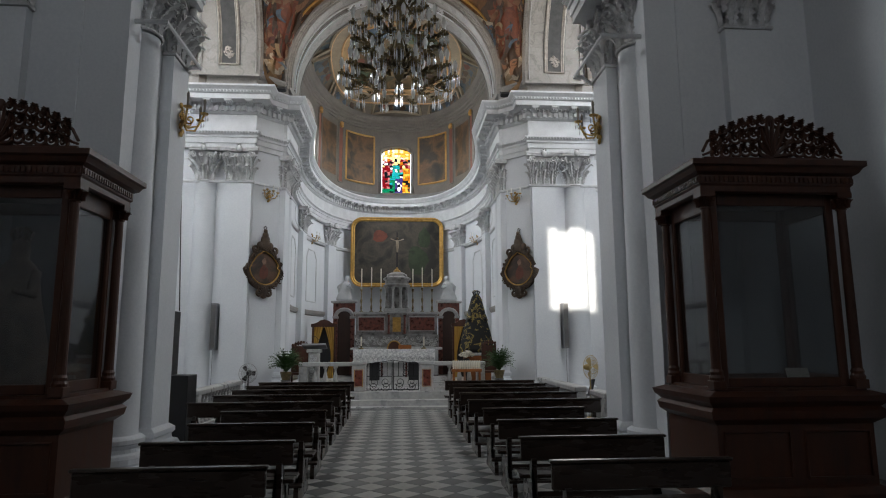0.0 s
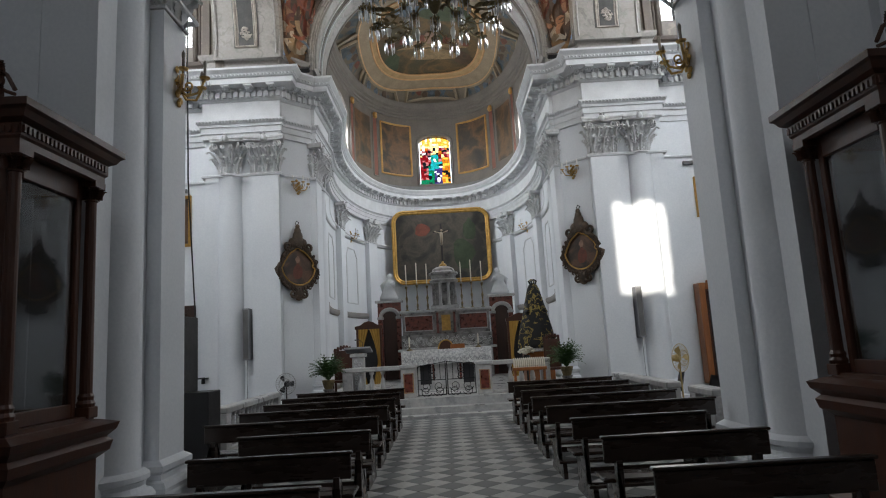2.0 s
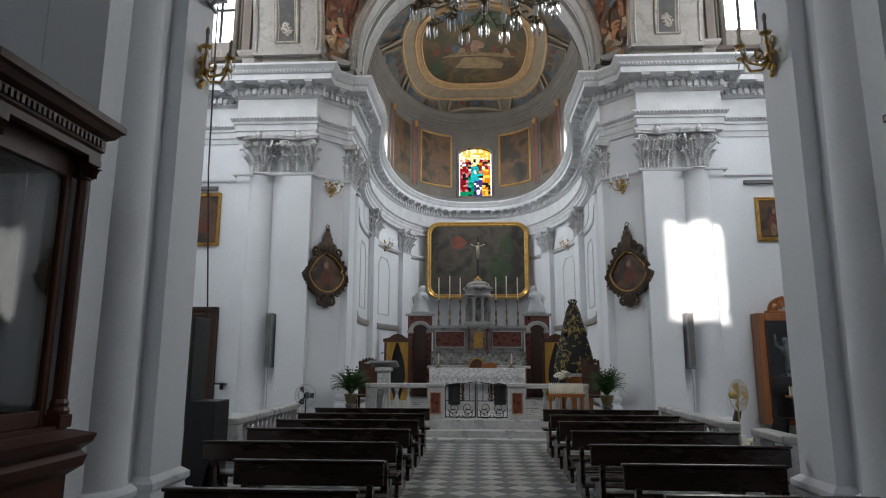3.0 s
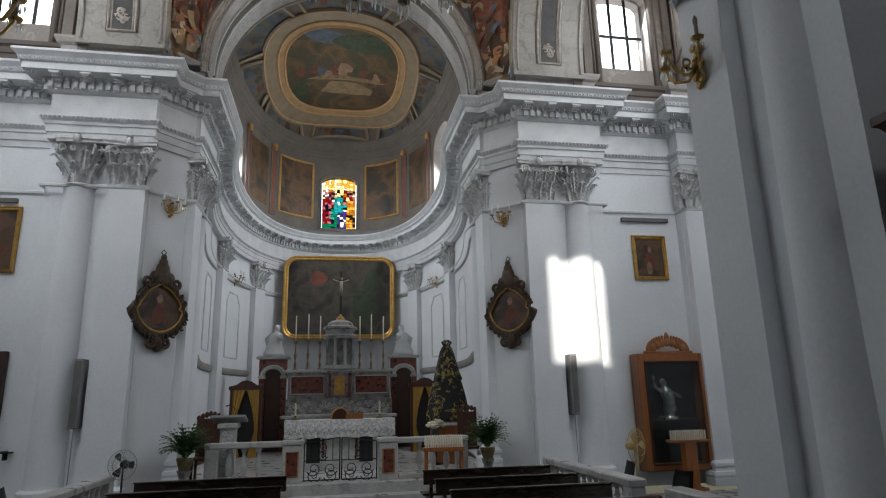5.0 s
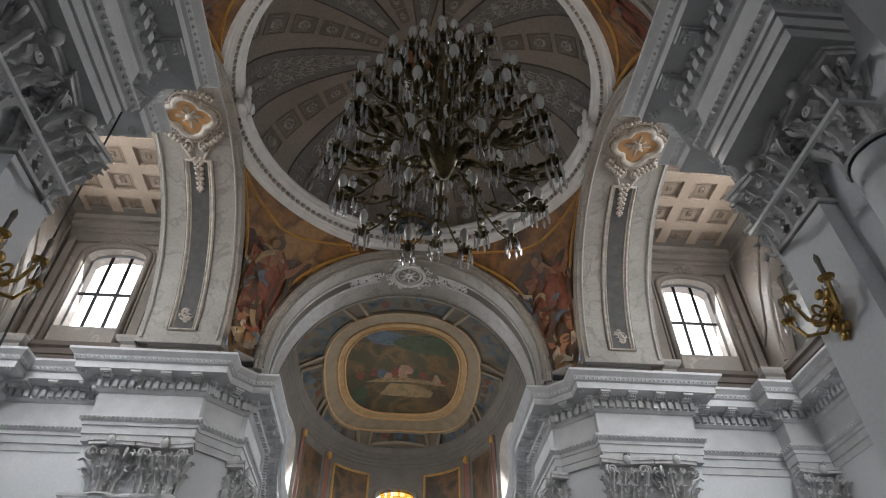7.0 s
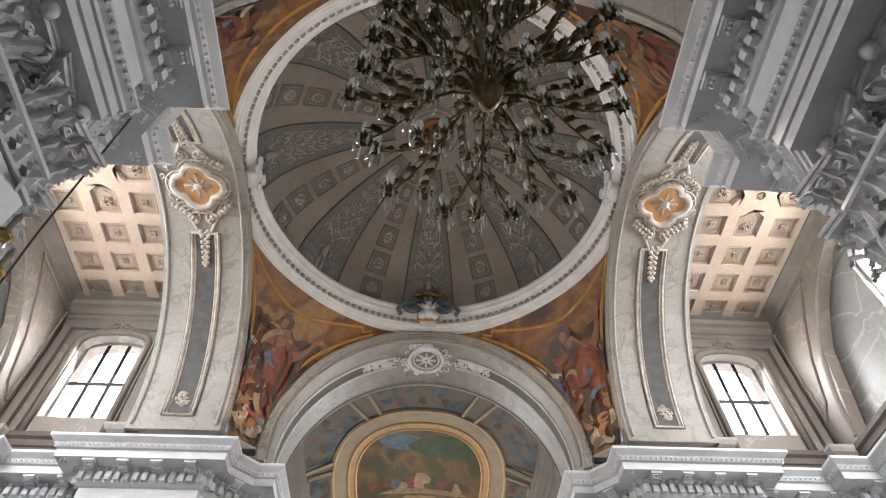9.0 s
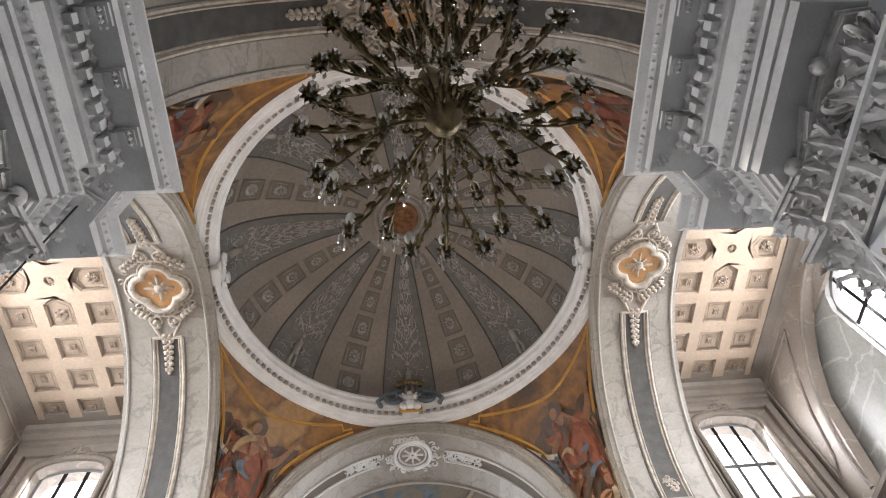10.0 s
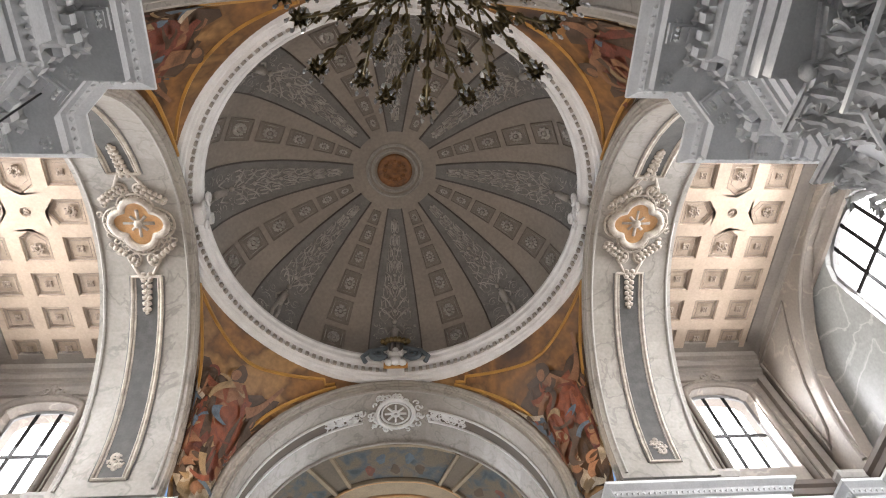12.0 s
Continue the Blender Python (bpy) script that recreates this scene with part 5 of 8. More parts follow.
for s in (1, -1):
    bm, lines = bmesh.new(), bmesh.new()
    coffer_panels(bm, lines, s, 5.75, 8.15, YC - 3.62, YC + 3.62, 3, 9, 13.25)
    setting(link(bm, "ceiling_coffers", COFFER), "cream coffers with small rosettes", "ceiling")
    setting(link(lines, "ceiling_rosettes", COFFERLINE), "brown edged coffer fields with small rosettes", "ceiling")
    end = TRANSEPT_X + 0.09
    # cove and brown cornice round the ceiling
    path = [(5.68, YC - 3.94), (end, YC - 3.94), (end, YC + 3.94), (5.68, YC + 3.94)]
    path = path if s > 0 else mirror(path)
    setting(link(sweep(path, [(0.0, 12.58), (0.06, 12.6), (0.08, 12.7), (0.05, 12.73), (0.09, 12.8), (0.14, 12.84), (0.14, 12.92), (0.2, 12.95), (0.24, 13.02), (0.24, 13.1), (0.32, 13.14), (0.36, 13.24), (0.6, 13.26), (0.62, 13.33)]), "trim_cove", BEIGE), "moulded cove under the ceiling", "moulding")
    setting(link(sweep(path, [(0.0, 8.95), (0.28, 9.0), (0.28, 9.2), (0.31, 9.22), (0.31, 9.35), (0.36, 9.4), (0.36, 9.5), (0.0, 9.56)]), "trim_sill_band", SILLBROWN), "dark brown band under the windows", "moulding")
    # the end wall stands in a lunette: a plate with a wide arch before it, and three-cornered panels beside the arch
    p, q = (s * (end - 0.3), YC - 3.95), (s * (end - 0.3), YC + 3.95)
    a, b = (p, q) if s > 0 else (q, p)
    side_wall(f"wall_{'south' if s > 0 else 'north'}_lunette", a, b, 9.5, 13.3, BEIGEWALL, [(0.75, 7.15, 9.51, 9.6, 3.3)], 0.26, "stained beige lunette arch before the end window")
    bm = bmesh.new()
    bow = [(YC + 3.22 * math.cos(t), 9.6 + 3.32 * math.sin(t)) for t in (i / 24 * math.pi for i in range(25))]
    add_tube(bm, [(s * (end - 0.31), y, z) for y, z in bow], 0.05, 6)
    for sy in (-1, 1):
        tri = [(3.72, 12.95), (2.0, 12.95), (2.6, 12.3), (3.1, 11.5), (3.45, 10.6), (3.72, 10.3)]
        add_tube(bm, [(s * (end - 0.31), YC + sy * y, z) for y, z in tri + tri[:1]], 0.035, 5)
        for x in (6.05, 8.35):
            add_tube(bm, [(s * x, YC + sy * 3.93, 9.55), (s * x, YC + sy * 3.93, 12.6)], 0.13, 4)
    setting(link(bm, "trim_lunette", BEIGE), "beige lunette mouldings", "moulding")
    for sy in (-1, 1):
        bm = bmesh.new()
        xm = (E_WIN[0] + E_WIN[1]) / 2
        y = YC + sy * 3.94
        for grow, r in ((0.1, 0.075), (0.22, 0.03)):
            w = (E_WIN[1] - E_WIN[0]) / 2 + grow
            add_tube(bm, [(s * (xm - w), y, 9.6)] + [(s * (xm - w * math.cos(t)), y, E_WIN[3] + (E_WIN[4] + grow) * math.sin(t)) for t in (i / 12 * math.pi for i in range(13))] + [(s * (xm + w), y, 9.6)], r, 6)
        for k in (-1, 1):
            add_volute(bm, (s * (xm + k * 0.14), y - 0.07 * sy, 12.68), (k, 0, 0), 0.12, 1.3, 0.03)
            add_tube(bm, [(s * (xm + k * 0.1), y - 0.05 * sy, 12.6), (s * (xm + k * 0.35), y - 0.05 * sy, 12.58), (s * (xm + k * 0.52), y - 0.05 * sy, 12.5)], [0.05, 0.035, 0.02], 5)
        add_ball(bm, (s * xm, y - 0.06 * sy, 12.78), 0.09, 0.06, 0.12, 8, 6)
        setting(link(bm, "trim_window", BEIGE, smooth=True), "beige window surround with a small crest", "moulding")


# ---- glass cabinets in the nave ----
def corner_column(h):
    bm = bmesh.new()
    add_box(bm, -0.075, 0.075, -0.075, 0.075, 0, 0.10, 0.008)
    add_lathe(bm, [(0.075, 0.10), (0.08, 0.13), (0.065, 0.16), (0.07, 0.19), (0.055, 0.22)] + [(0.055 - 0.008 * i / 4, 0.22 + (h - 0.42) * i / 4) for i in range(5)] + [(0.06, h - 0.19), (0.05, h - 0.17), (0.055, h - 0.12), (0.08, h - 0.06)], n=14)
    for i in range(10):
        a = i / 10 * 6.283
        add_leaf(bm, (0.05 * math.cos(a), 0.05 * math.sin(a), h - 0.17), (math.cos(a), math.sin(a), 0), (-math.sin(a), math.cos(a), 0), 0.1, 0.045, 0.005, 0.03)
    add_box(bm, -0.085, 0.085, -0.085, 0.085, h - 0.06, h)
    return bm


def crest(bm, w, h, y):
    """Openwork scrolled cresting of width w."""
    rnd = random.Random(7)
    top = lambda x: h * (0.3 + 0.7 * max(0.0, math.cos(x / (w / 2) * 1.5)) ** 0.9) if abs(x) < w / 2 else 0.1
    for s in (-1, 1):
        x = 0.1
        while x < w / 2 - 0.05:
            hh = top(x)
            for z in [hh * q for q in (0.28, 0.66, 0.95)]:
                r = 0.055 + 0.05 * hh
                add_volute(bm, (s * x, y, z), (s, 0, 0), r, 1.3, 0.02)
                add_leaf(bm, (s * (x + 0.03), y, z - 0.02), (0, -1, 0), (1, 0, 0), 0.1, 0.08, 0.01, 0.02)
            x += 0.115
        pts = [(s * w / 2 * i / 12, y, top(w / 2 * i / 12) * 0.98) for i in range(13)]
        add_tube(bm, pts, 0.018, 5)
        add_tube(bm, [(s * w / 2 * i / 12, y, 0.02) for i in range(13)], 0.025, 5)
        add_tube(bm, [(s * w / 2 * i / 12, y, top(w / 2 * i / 12) * 0.5 + 0.03 * math.sin(i * 1.6)) for i in range(13)], 0.016, 5)
    for i in range(9):
        a = math.pi * i / 8
        add_tube(bm, [(0, y, 0.04), (0.16 * math.cos(a), y - 0.02, 0.06 + 0.3 * math.sin(a)), (0.2 * math.cos(a), y - 0.05, 0.08 + 0.4 * math.sin(a))], [0.02, 0.028, 0.012], 5)
    add_ball(bm, (0, y, h - 0.02), 0.06, 0.03, 0.07)


def cabinet(x, label):
    """A tall glazed statue case on a moulded base; its front faces the entrance."""
    c = thing("display_cabinet", (x, 7.3, 0), label, "display cabinet", "glazed cabinets before the piers")
    w, d = 0.86, 0.58
    bm = box(-w - 0.02, w + 0.02, -d - 0.02, d + 0.02, 0, 0.9)
    part("base", bm, WOOD, c)
    loop = [(w, d), (w, -d), (-w, -d), (-w, d)]
    part("base_moulding", sweep(loop, [(0.0, 0.82), (0.1, 0.9), (0.12, 0.98), (0.08, 1.02), (0.14, 1.08), (0.16, 1.14), (0.04, 1.18), (-0.1, 1.2)][::-1], closed=True), WOOD, c)
    part("plinth", sweep(loop, [(0.03, 0.0), (0.12, 0.0), (0.12, 0.12), (0.06, 0.18), (0.02, 0.2)][::-1], closed=True), WOOD, c)
    for px in (-0.45, 0.45):
        bm = bmesh.new()
        add_tube(bm, [(px - 0.36, -d - 0.03, 0.28), (px + 0.36, -d - 0.03, 0.28), (px + 0.36, -d - 0.03, 0.76), (px - 0.36, -d - 0.03, 0.76), (px - 0.36, -d - 0.03, 0.28)], 0.018, 4)
        part("base_panel", bm, WOOD, c)
    part("shelf", box(-w, w, -d, d, 1.17, 1.22), WOOD, c)
    col = hidden_mesh(corner_column(2.2), WOOD, "corner_column")
    for sx in (-1, 1):
        for sy in (-1, 1):
            place("corner_column", col, pose(sx * (w - 0.05), sy * (d - 0.05), 1.2), c)
    for ya, nm in ((-d + 0.12, "front"), (d - 0.12, "back")):
        bm = bmesh.new()
        for a, b in ((-w + 0.13, -w + 0.21), (w - 0.21, w - 0.13)):
            add_box(bm, a, b, ya - 0.03, ya + 0.03, 1.22, 3.4, 0.008)
        add_box(bm, -w + 0.211, w - 0.211, ya - 0.03, ya + 0.03, 1.22, 1.32, 0.008)
        add_box(bm, -w + 0.211, w - 0.211, ya - 0.03, ya + 0.03, 3.26, 3.4, 0.008)
        fr = part("door_frame" if nm == "front" else "back_frame", bm, WOOD, c)
        g = part("glass_pane", box(-w + 0.205, w - 0.205, ya - 0.004, ya + 0.004, 1.315, 3.265), CABGLASS, fr)
        g.visible_shadow = False
    for sx in (-1, 1):
        xa = sx * (w - 0.12)
        bm = bmesh.new()
        for a, b in ((-d + 0.13, -d + 0.2), (d - 0.2, d - 0.13)):
            add_box(bm, xa - 0.03, xa + 0.03, a, b, 1.22, 3.4, 0.008)
        add_box(bm, xa - 0.03, xa + 0.03, -d + 0.201, d - 0.201, 1.22, 1.34, 0.008)
        add_box(bm, xa - 0.03, xa + 0.03, -d + 0.201, d - 0.201, 3.2, 3.4, 0.008)
        fr = part("side_frame", bm, WOOD, c)
        g = part("glass_pane", box(xa - 0.004, xa + 0.004, -d + 0.195, d - 0.195, 1.335, 3.205), CABGLASS, fr)
        g.visible_shadow = False
    part("top", box(-w, w, -d, d, 3.4, 3.5), WOOD, c)
    part("cornice", sweep(loop, [(0.0, 3.38), (0.03, 3.4), (0.03, 3.46), (0.05, 3.48), (0.05, 3.58), (0.1, 3.61), (0.13, 3.66), (0.16, 3.68), (0.16, 3.74), (0.0, 3.76), (-0.4, 3.77)][::-1], closed=True), WOOD, c)
    bm = bmesh.new()
    for p, wv in along(loop + loop[:1], 0.055, 0.05):
        add_block(bm, p, Vector((wv.x, wv.y)), -0.014, 0.014, 0, 0.02, 3.5, 3.56)
    tagged(part("frieze_carving", bm, WOOD, c), kind="stuff")
    bm = bmesh.new()
    crest(bm, 1.66, 0.5, -d - 0.02)
    bm.transform(Matrix.Translation((0, 0, 3.76)))
    part("crest", bm, WOOD, c, "openwork carved scroll cresting")
    return c


cabinet(4.42, "dark walnut glazed display cabinet with carved crest")
cabinet(-4.08, "dark walnut glazed statue case with carved crest")


def robed_figure(mat, h, w, name, at_, label, crown=None, turn=0):
    bm = bmesh.new()
    prof = [(0.0, 0.0), (w, 0.0), (w * 0.96, h * 0.1), (w * 0.8, h * 0.35), (w * 0.62, h * 0.55), (w * 0.52, h * 0.7), (w * 0.42, h * 0.78), (w * 0.22, h * 0.83), (w * 0.24, h * 0.88), (w * 0.22, h * 0.93), (w * 0.1, h * 0.965), (0.0, h * 0.97)]
    n = 28
    add_lathe(bm, prof, n=n)
    for v in bm.verts:
        a = math.atan2(v.co.y, v.co.x)
        f = 1 + 0.06 * math.sin(a * 9 + v.co.z * 2) * max(0, 1 - v.co.z / (h * 0.8))
        v.co.x, v.co.y = v.co.x * f, v.co.y * f * 0.75
    for s in (-1, 1):
        add_tube(bm, [(s * w * 0.42, 0, h * 0.74), (s * w * 0.55, -w * 0.3, h * 0.6), (s * w * 0.25, -w * 0.62, h * 0.62)], [w * 0.16, w * 0.15, w * 0.07], 8)
    if crown:
        for i in range(8):
            a = i / 8 * 6.283
            add_tube(bm, [(w * 0.2 * math.cos(a), w * 0.18 * math.sin(a), h * 0.95), (w * 0.27 * math.cos(a), w * 0.25 * math.sin(a), h * 1.0), (w * 0.1 * math.cos(a), w * 0.1 * math.sin(a), h * 1.03)], w * 0.04, 4)
    ob = link(bm, name, mat, smooth=True)
    ob.matrix_world = pose(*at_, 0, 0, turn)
    return tagged(ob, label, "statue")


robed_figure(ROBE, 1.75, 0.42, "statue", (-4.08, 7.3, 1.22), "dim brocade robed statue inside the glass case", True)
doc = thing("document_stand", (4.75, 7.05, 1.22), "small framed paper leaning inside the cabinet", "document")
bm = box(-0.13, 0.13, -0.01, 0.01, 0, 0.2)
bm.transform(Matrix.Rotation(radians(-20), 4, "X"))
part("paper", bm, PAPER, doc)
bm = box(-0.14, 0.14, 0.011, 0.02, 0, 0.21)
bm.transform(Matrix.Rotation(radians(-20), 4, "X"))
part("backing", bm, WOOD, doc)

# ---- pews ----
def pew(x0, x1, y):
    p = thing("pew", ((x0 + x1) / 2, y, 0), "dark brown wooden pew with plank back and kneeler", "pew", "pews beside the aisle")
    w = (x1 - x0) / 2
    bm = box(-w, w, -0.025, 0.02, 0.6, 0.8, 0.01)
    part("backrest", bm, PEW, p)
    part("top_rail", box(-w - 0.015, w + 0.015, -0.04, 0.035, 0.8, 0.825, 0.008), PEW, p)
    part("seat", box(-w, w, 0.06, 0.42, 0.42, 0.455, 0.01), PEW, p)
    part("kneeler", box(-w + 0.06, w - 0.06, -0.34, -0.18, 0.17, 0.2, 0.008), PEW, p)
    part("stretcher", box(-w + 0.1, w - 0.1, -0.01, 0.02, 0.25, 0.31), PEW, p)
    for s in (-1, 1):
        x = s * (w - 0.12)
        bm = bmesh.new()
        prof = [(-0.36, 0.0), (0.44, 0.0), (0.44, 0.05), (0.36, 0.09), (0.34, 0.38), (0.40, 0.42), (0.06, 0.42), (0.035, 0.62), (-0.06, 0.62), (-0.04, 0.4), (-0.05, 0.17), (-0.34, 0.17), (-0.36, 0.08)]
        a = [bm.verts.new((x - 0.025, q, z)) for q, z in prof]
        b = [bm.verts.new((x + 0.025, q, z)) for q, z in prof]
        for i in range(len(prof)):
            j = (i + 1) % len(prof)
            bm.faces.new((a[i], a[j], b[j], b[i]))
        bm.faces.new(a[::-1])
        bm.faces.new(b)
        bmesh.ops.triangulate(bm, faces=[f for f in bm.faces if len(f.verts) > 4])
        part("end_support", bm, PEW, p)
    return p


for y in (5.0, 6.22, 7.55, 8.85):
    pew(-2.22, -0.83, y)
    pew(1.32, 2.74, y)
for y in (10.15, 11.5, 12.75, 13.9, 15.1):
    pew(-3.08, -0.88, y)
    pew(1.26, 3.4, y)

# ---- chandelier ----
def chandelier():
    cx, cy = 0.13, 9.05
    c = thing("chandelier", (cx, cy, -0.1), "large dark bronze chandelier with candle bulbs and crystal drops", "chandelier")
    part("chain", add_tube(bmesh.new(), [(0, 0, 8.1), (0, 0, 13.15)], 0.012, 5), IRON, c)
    bm = lathe([(0.0, 5.72), (0.035, 5.74), (0.07, 5.82), (0.11, 5.95), (0.13, 6.08), (0.11, 6.2), (0.09, 6.28), (0.05, 6.4), (0.045, 6.9), (0.08, 7.0), (0.1, 7.1), (0.06, 7.2), (0.035, 7.3), (0.035, 7.7), (0.06, 7.8), (0.06, 7.9), (0.02, 8.1)], n=16)
    for i in range(26):
        a = i * 2.4
        add_leaf(bm, (0.14 * math.cos(a), 0.14 * math.sin(a), 5.85 + 0.25 * (i % 3) / 2), (math.cos(a), math.sin(a), 0), (-math.sin(a), math.cos(a), 0), 0.09, 0.05, 0.02, 0.05)
    part("stem", bm, BRONZE, c, "", True)
    cup = bmesh.new()
    add_lathe(cup, [(0.0, -0.04), (0.012, -0.03), (0.02, -0.01), (0.03, 0.012), (0.018, 0.02), (0.016, 0.06), (0.0, 0.06)], n=10)
    wave = lambda k, r: r * ((1.3 if k % 2 else 0.8) if r > 0.03 else 1)
    rim = [[cup.verts.new((wave(k, r) * math.cos(k / 20 * 6.283), wave(k, r) * math.sin(k / 20 * 6.283), z + (0.014 if k % 2 else 0) * (r > 0.05))) for k in range(20)] for r, z in ((0.018, -0.015), (0.036, 0.0), (0.052, -0.004), (0.043, -0.02))]
    for p, q in zip(rim, rim[1:]):
        for k in range(20):
            cup.faces.new((p[k], p[(k + 1) % 20], q[(k + 1) % 20], q[k]))
    cup = hidden_mesh(cup, BRONZE, "drip_cup")
    bulb = bmesh.new()
    add_lathe(bulb, [(0.02, 0.06), (0.022, 0.1), (0.034, 0.14), (0.036, 0.18), (0.024, 0.22), (0.005, 0.25), (0.0, 0.25)], n=8)
    bulb = hidden_mesh(bulb, BULB, "bulb")
    drops = bmesh.new()
    for i in range(6):
        a = i / 6 * 6.283
        x, y = 0.058 * math.cos(a), 0.058 * math.sin(a)
        add_lathe(drops, [(0.0, -0.01), (0.005, -0.03), (0.003, -0.045), (0.013, -0.12), (0.007, -0.165), (0.0, -0.175)], at=(x, y, 0), n=5)
    drops = hidden_mesh(drops, CRYSTAL, "crystal_fringe")
    tiers = [(8, 3, 0.37, 0.86, 5.95, 5.78, 0.0), (8, 3, 0.32, 0.74, 6.5, 6.45, 0.39), (6, 2, 0.18, 0.46, 7.0, 7.05, 0.2), (5, 1, 0.1, 0.25, 7.45, 7.45, 0.0)]
    for n, fork, r1, r2, z0, z1, off in tiers:
        for i in range(n):
            a = i / n * 6.283 + off
            d = Vector((math.cos(a), math.sin(a), 0))
            bm = bmesh.new()
            root = Vector((0, 0, z0)) + d * 0.06
            knee = d * r1 + Vector((0, 0, z0 - 0.12))
            add_tube(bm, [root, root.lerp(knee, 0.5) + Vector((0, 0, 0.07)), knee], [0.014, 0.012, 0.014], 6)
            add_ball(bm, knee, 0.03, 0.03, 0.03, 6, 4)
            ends = []
            spread = (0,) if fork == 1 else ((-0.2, 0.2) if fork == 2 else (-0.3, 0.0, 0.3))
            for k, s in enumerate(spread):
                e = Vector((math.cos(a + s), math.sin(a + s), 0)) * (r2 - (0.06 if s else 0)) + Vector((0, 0, z1 - 0.06 + (0.14 if (k + i) % 2 else 0)))
                mid = knee.lerp(e, 0.6) - Vector((0, 0, 0.1))
                add_tube(bm, [knee, knee.lerp(mid, 0.5) - Vector((0, 0, 0.02)), mid, mid.lerp(e, 0.7) - Vector((0, 0, 0.03)), e], 0.008, 5)
                for q in range(3):
                    lp = knee.lerp(e, 0.3 + 0.22 * q) - Vector((0, 0, 0.05))
                    add_leaf(bm, lp, d, (-d.y, d.x, 0), 0.06, 0.045, 0.02, 0.05)
                ends.append(e)
            if fork == 3:
                ends.append(knee + Vector((0, 0, 0.05)))
            arm = part("arm", bm, BRONZE, c)
            for e in ends:
                place("drip_cup", cup, Matrix.Translation(e), arm)
                place("bulb", bulb, Matrix.Translation(e), arm, "white candle bulb")
                tagged(place("crystal_fringe", drops, Matrix.Translation(e), arm, "hanging crystal drops"), kind="stuff")
    return c


chandelier()


# ---- apse: paintings, stained glass, vault ----
def on_wall(u, z, w=0.0):
    """A place on the drum wall, u along the wall from its middle, w into the room."""
    return Vector(on_apse(LENGTH / 2 + u, 0.15 - w, z))


def curved_panel(u0, u1, z0, z1, w, n=8):
    bm = bmesh.new()
    rows = [[bm.verts.new(on_wall(u0 + (u1 - u0) * i / n, z, w)) for z in (z0, z1)] for i in range(n + 1)]
    for a, b in zip(rows, rows[1:]):
        bm.faces.new((a[0], b[0], b[1], a[1]))
    return bm


def curved_frame(u0, u1, z0, z1, w, r):
    bm = bmesh.new()
    loop = []
    for (ua, za), (ub, zb) in zip(((u0, z0), (u1, z0), (u1, z1), (u0, z1)), ((u1, z0), (u1, z1), (u0, z1), (u0, z0))):
        loop += [on_wall(ua + (ub - ua) * i / 6, za + (zb - za) * i / 6, w) for i in range(6)]
    add_tube(bm, loop + [loop[0]], r, 5)
    return bm


RUSTRED = material("rust_red_panel", (0.22, 0.075, 0.05), 0.7, second=(0.12, 0.05, 0.035), scale=4, amount=0.6)
for s in (-1, 1):
    a, b = sorted((s * 1.12, s * 2.75))
    ob = setting(link(curved_panel(a, b, 9.75, 12.25, 0.02), "wall_painting", FRESCO_WALL), "dark brown painted panel on the drum wall", "wall painting")
    part("painting_frame", curved_frame(a, b, 9.75, 12.25, 0.03, 0.05), OCHRE, ob)
    for u in (s * 3.15, s * 5.2):
        bm = curved_panel(u - 0.14, u + 0.14, 9.5, 12.5, 0.02, 2)
        ob = setting(link(bm, "trim_painted_strip", RUSTRED), "narrow rust-red painted pilaster strip", "pilaster")
        part("strip_frame", curved_frame(u - 0.17, u + 0.17, 9.5, 12.5, 0.02, 0.035), DRUMGREY, ob)
        bm = bmesh.new()
        for i in range(8):
            p = on_wall(u + 0.05 * (i % 3 - 1), 12.35 + 0.05 * (i % 4), 0.06)
            add_ball(bm, p, 0.09, 0.09, 0.08, 6, 4)
        part("strip_capital", bm, OCHRE, ob, "", True)
    a, b = sorted((s * 3.5, s * 4.85))
    setting(link(curved_panel(a, b, 9.75, 12.25, 0.015), "wall_painting", FRESCO_WALL), "dark brown painted panel on the drum wall", "wall painting")
dl = [tuple(on_apse(LENGTH * i / 60, 0.15)[:2]) for i in range(61)]
setting(link(sweep(dl, [(0, 8.9), (0.1, 8.95), (0.1, 9.15), (0.05, 9.2), (0, 9.24)]), "trim_drum_base", GREYDARK), "dark moulding at the foot of the drum", "moulding")
setting(link(sweep(dl, [(0, 12.6), (0.06, 12.64), (0.06, 12.72), (0.12, 12.76), (0.12, 12.84), (0.2, 12.9), (0.2, 13.0), (0.3, 13.08), (0.34, 13.2), (0.36, 13.32), (0.1, 13.4)]), "trim_drum_cornice", DRUMGREY), "grey-brown cornice at the foot of the vault", "cornice")

# stained glass
TINTS = [((0.75, 0.5, 0.16), "amber"), ((0.8, 0.7, 0.42), "straw"), ((0.03, 0.32, 0.2), "green"), ((0.08, 0.42, 0.42), "turquoise"), ((0.34, 0.04, 0.06), "red"), ((0.17, 0.13, 0.3), "violet"), ((0.7, 0.7, 0.68), "clear"), ((0.5, 0.28, 0.28), "rose"), ((0.55, 0.3, 0.06), "orange"), ((0.05, 0.06, 0.07), "dark")]
TINT = {n: see_through("glass_" + n, c, 0.03) for c, n in TINTS}
glass_win = setting(new("window_stained_glass"), "arched stained glass window in green, red and amber", "window")
rnd = random.Random(12)
NX, NZ = 11, 20


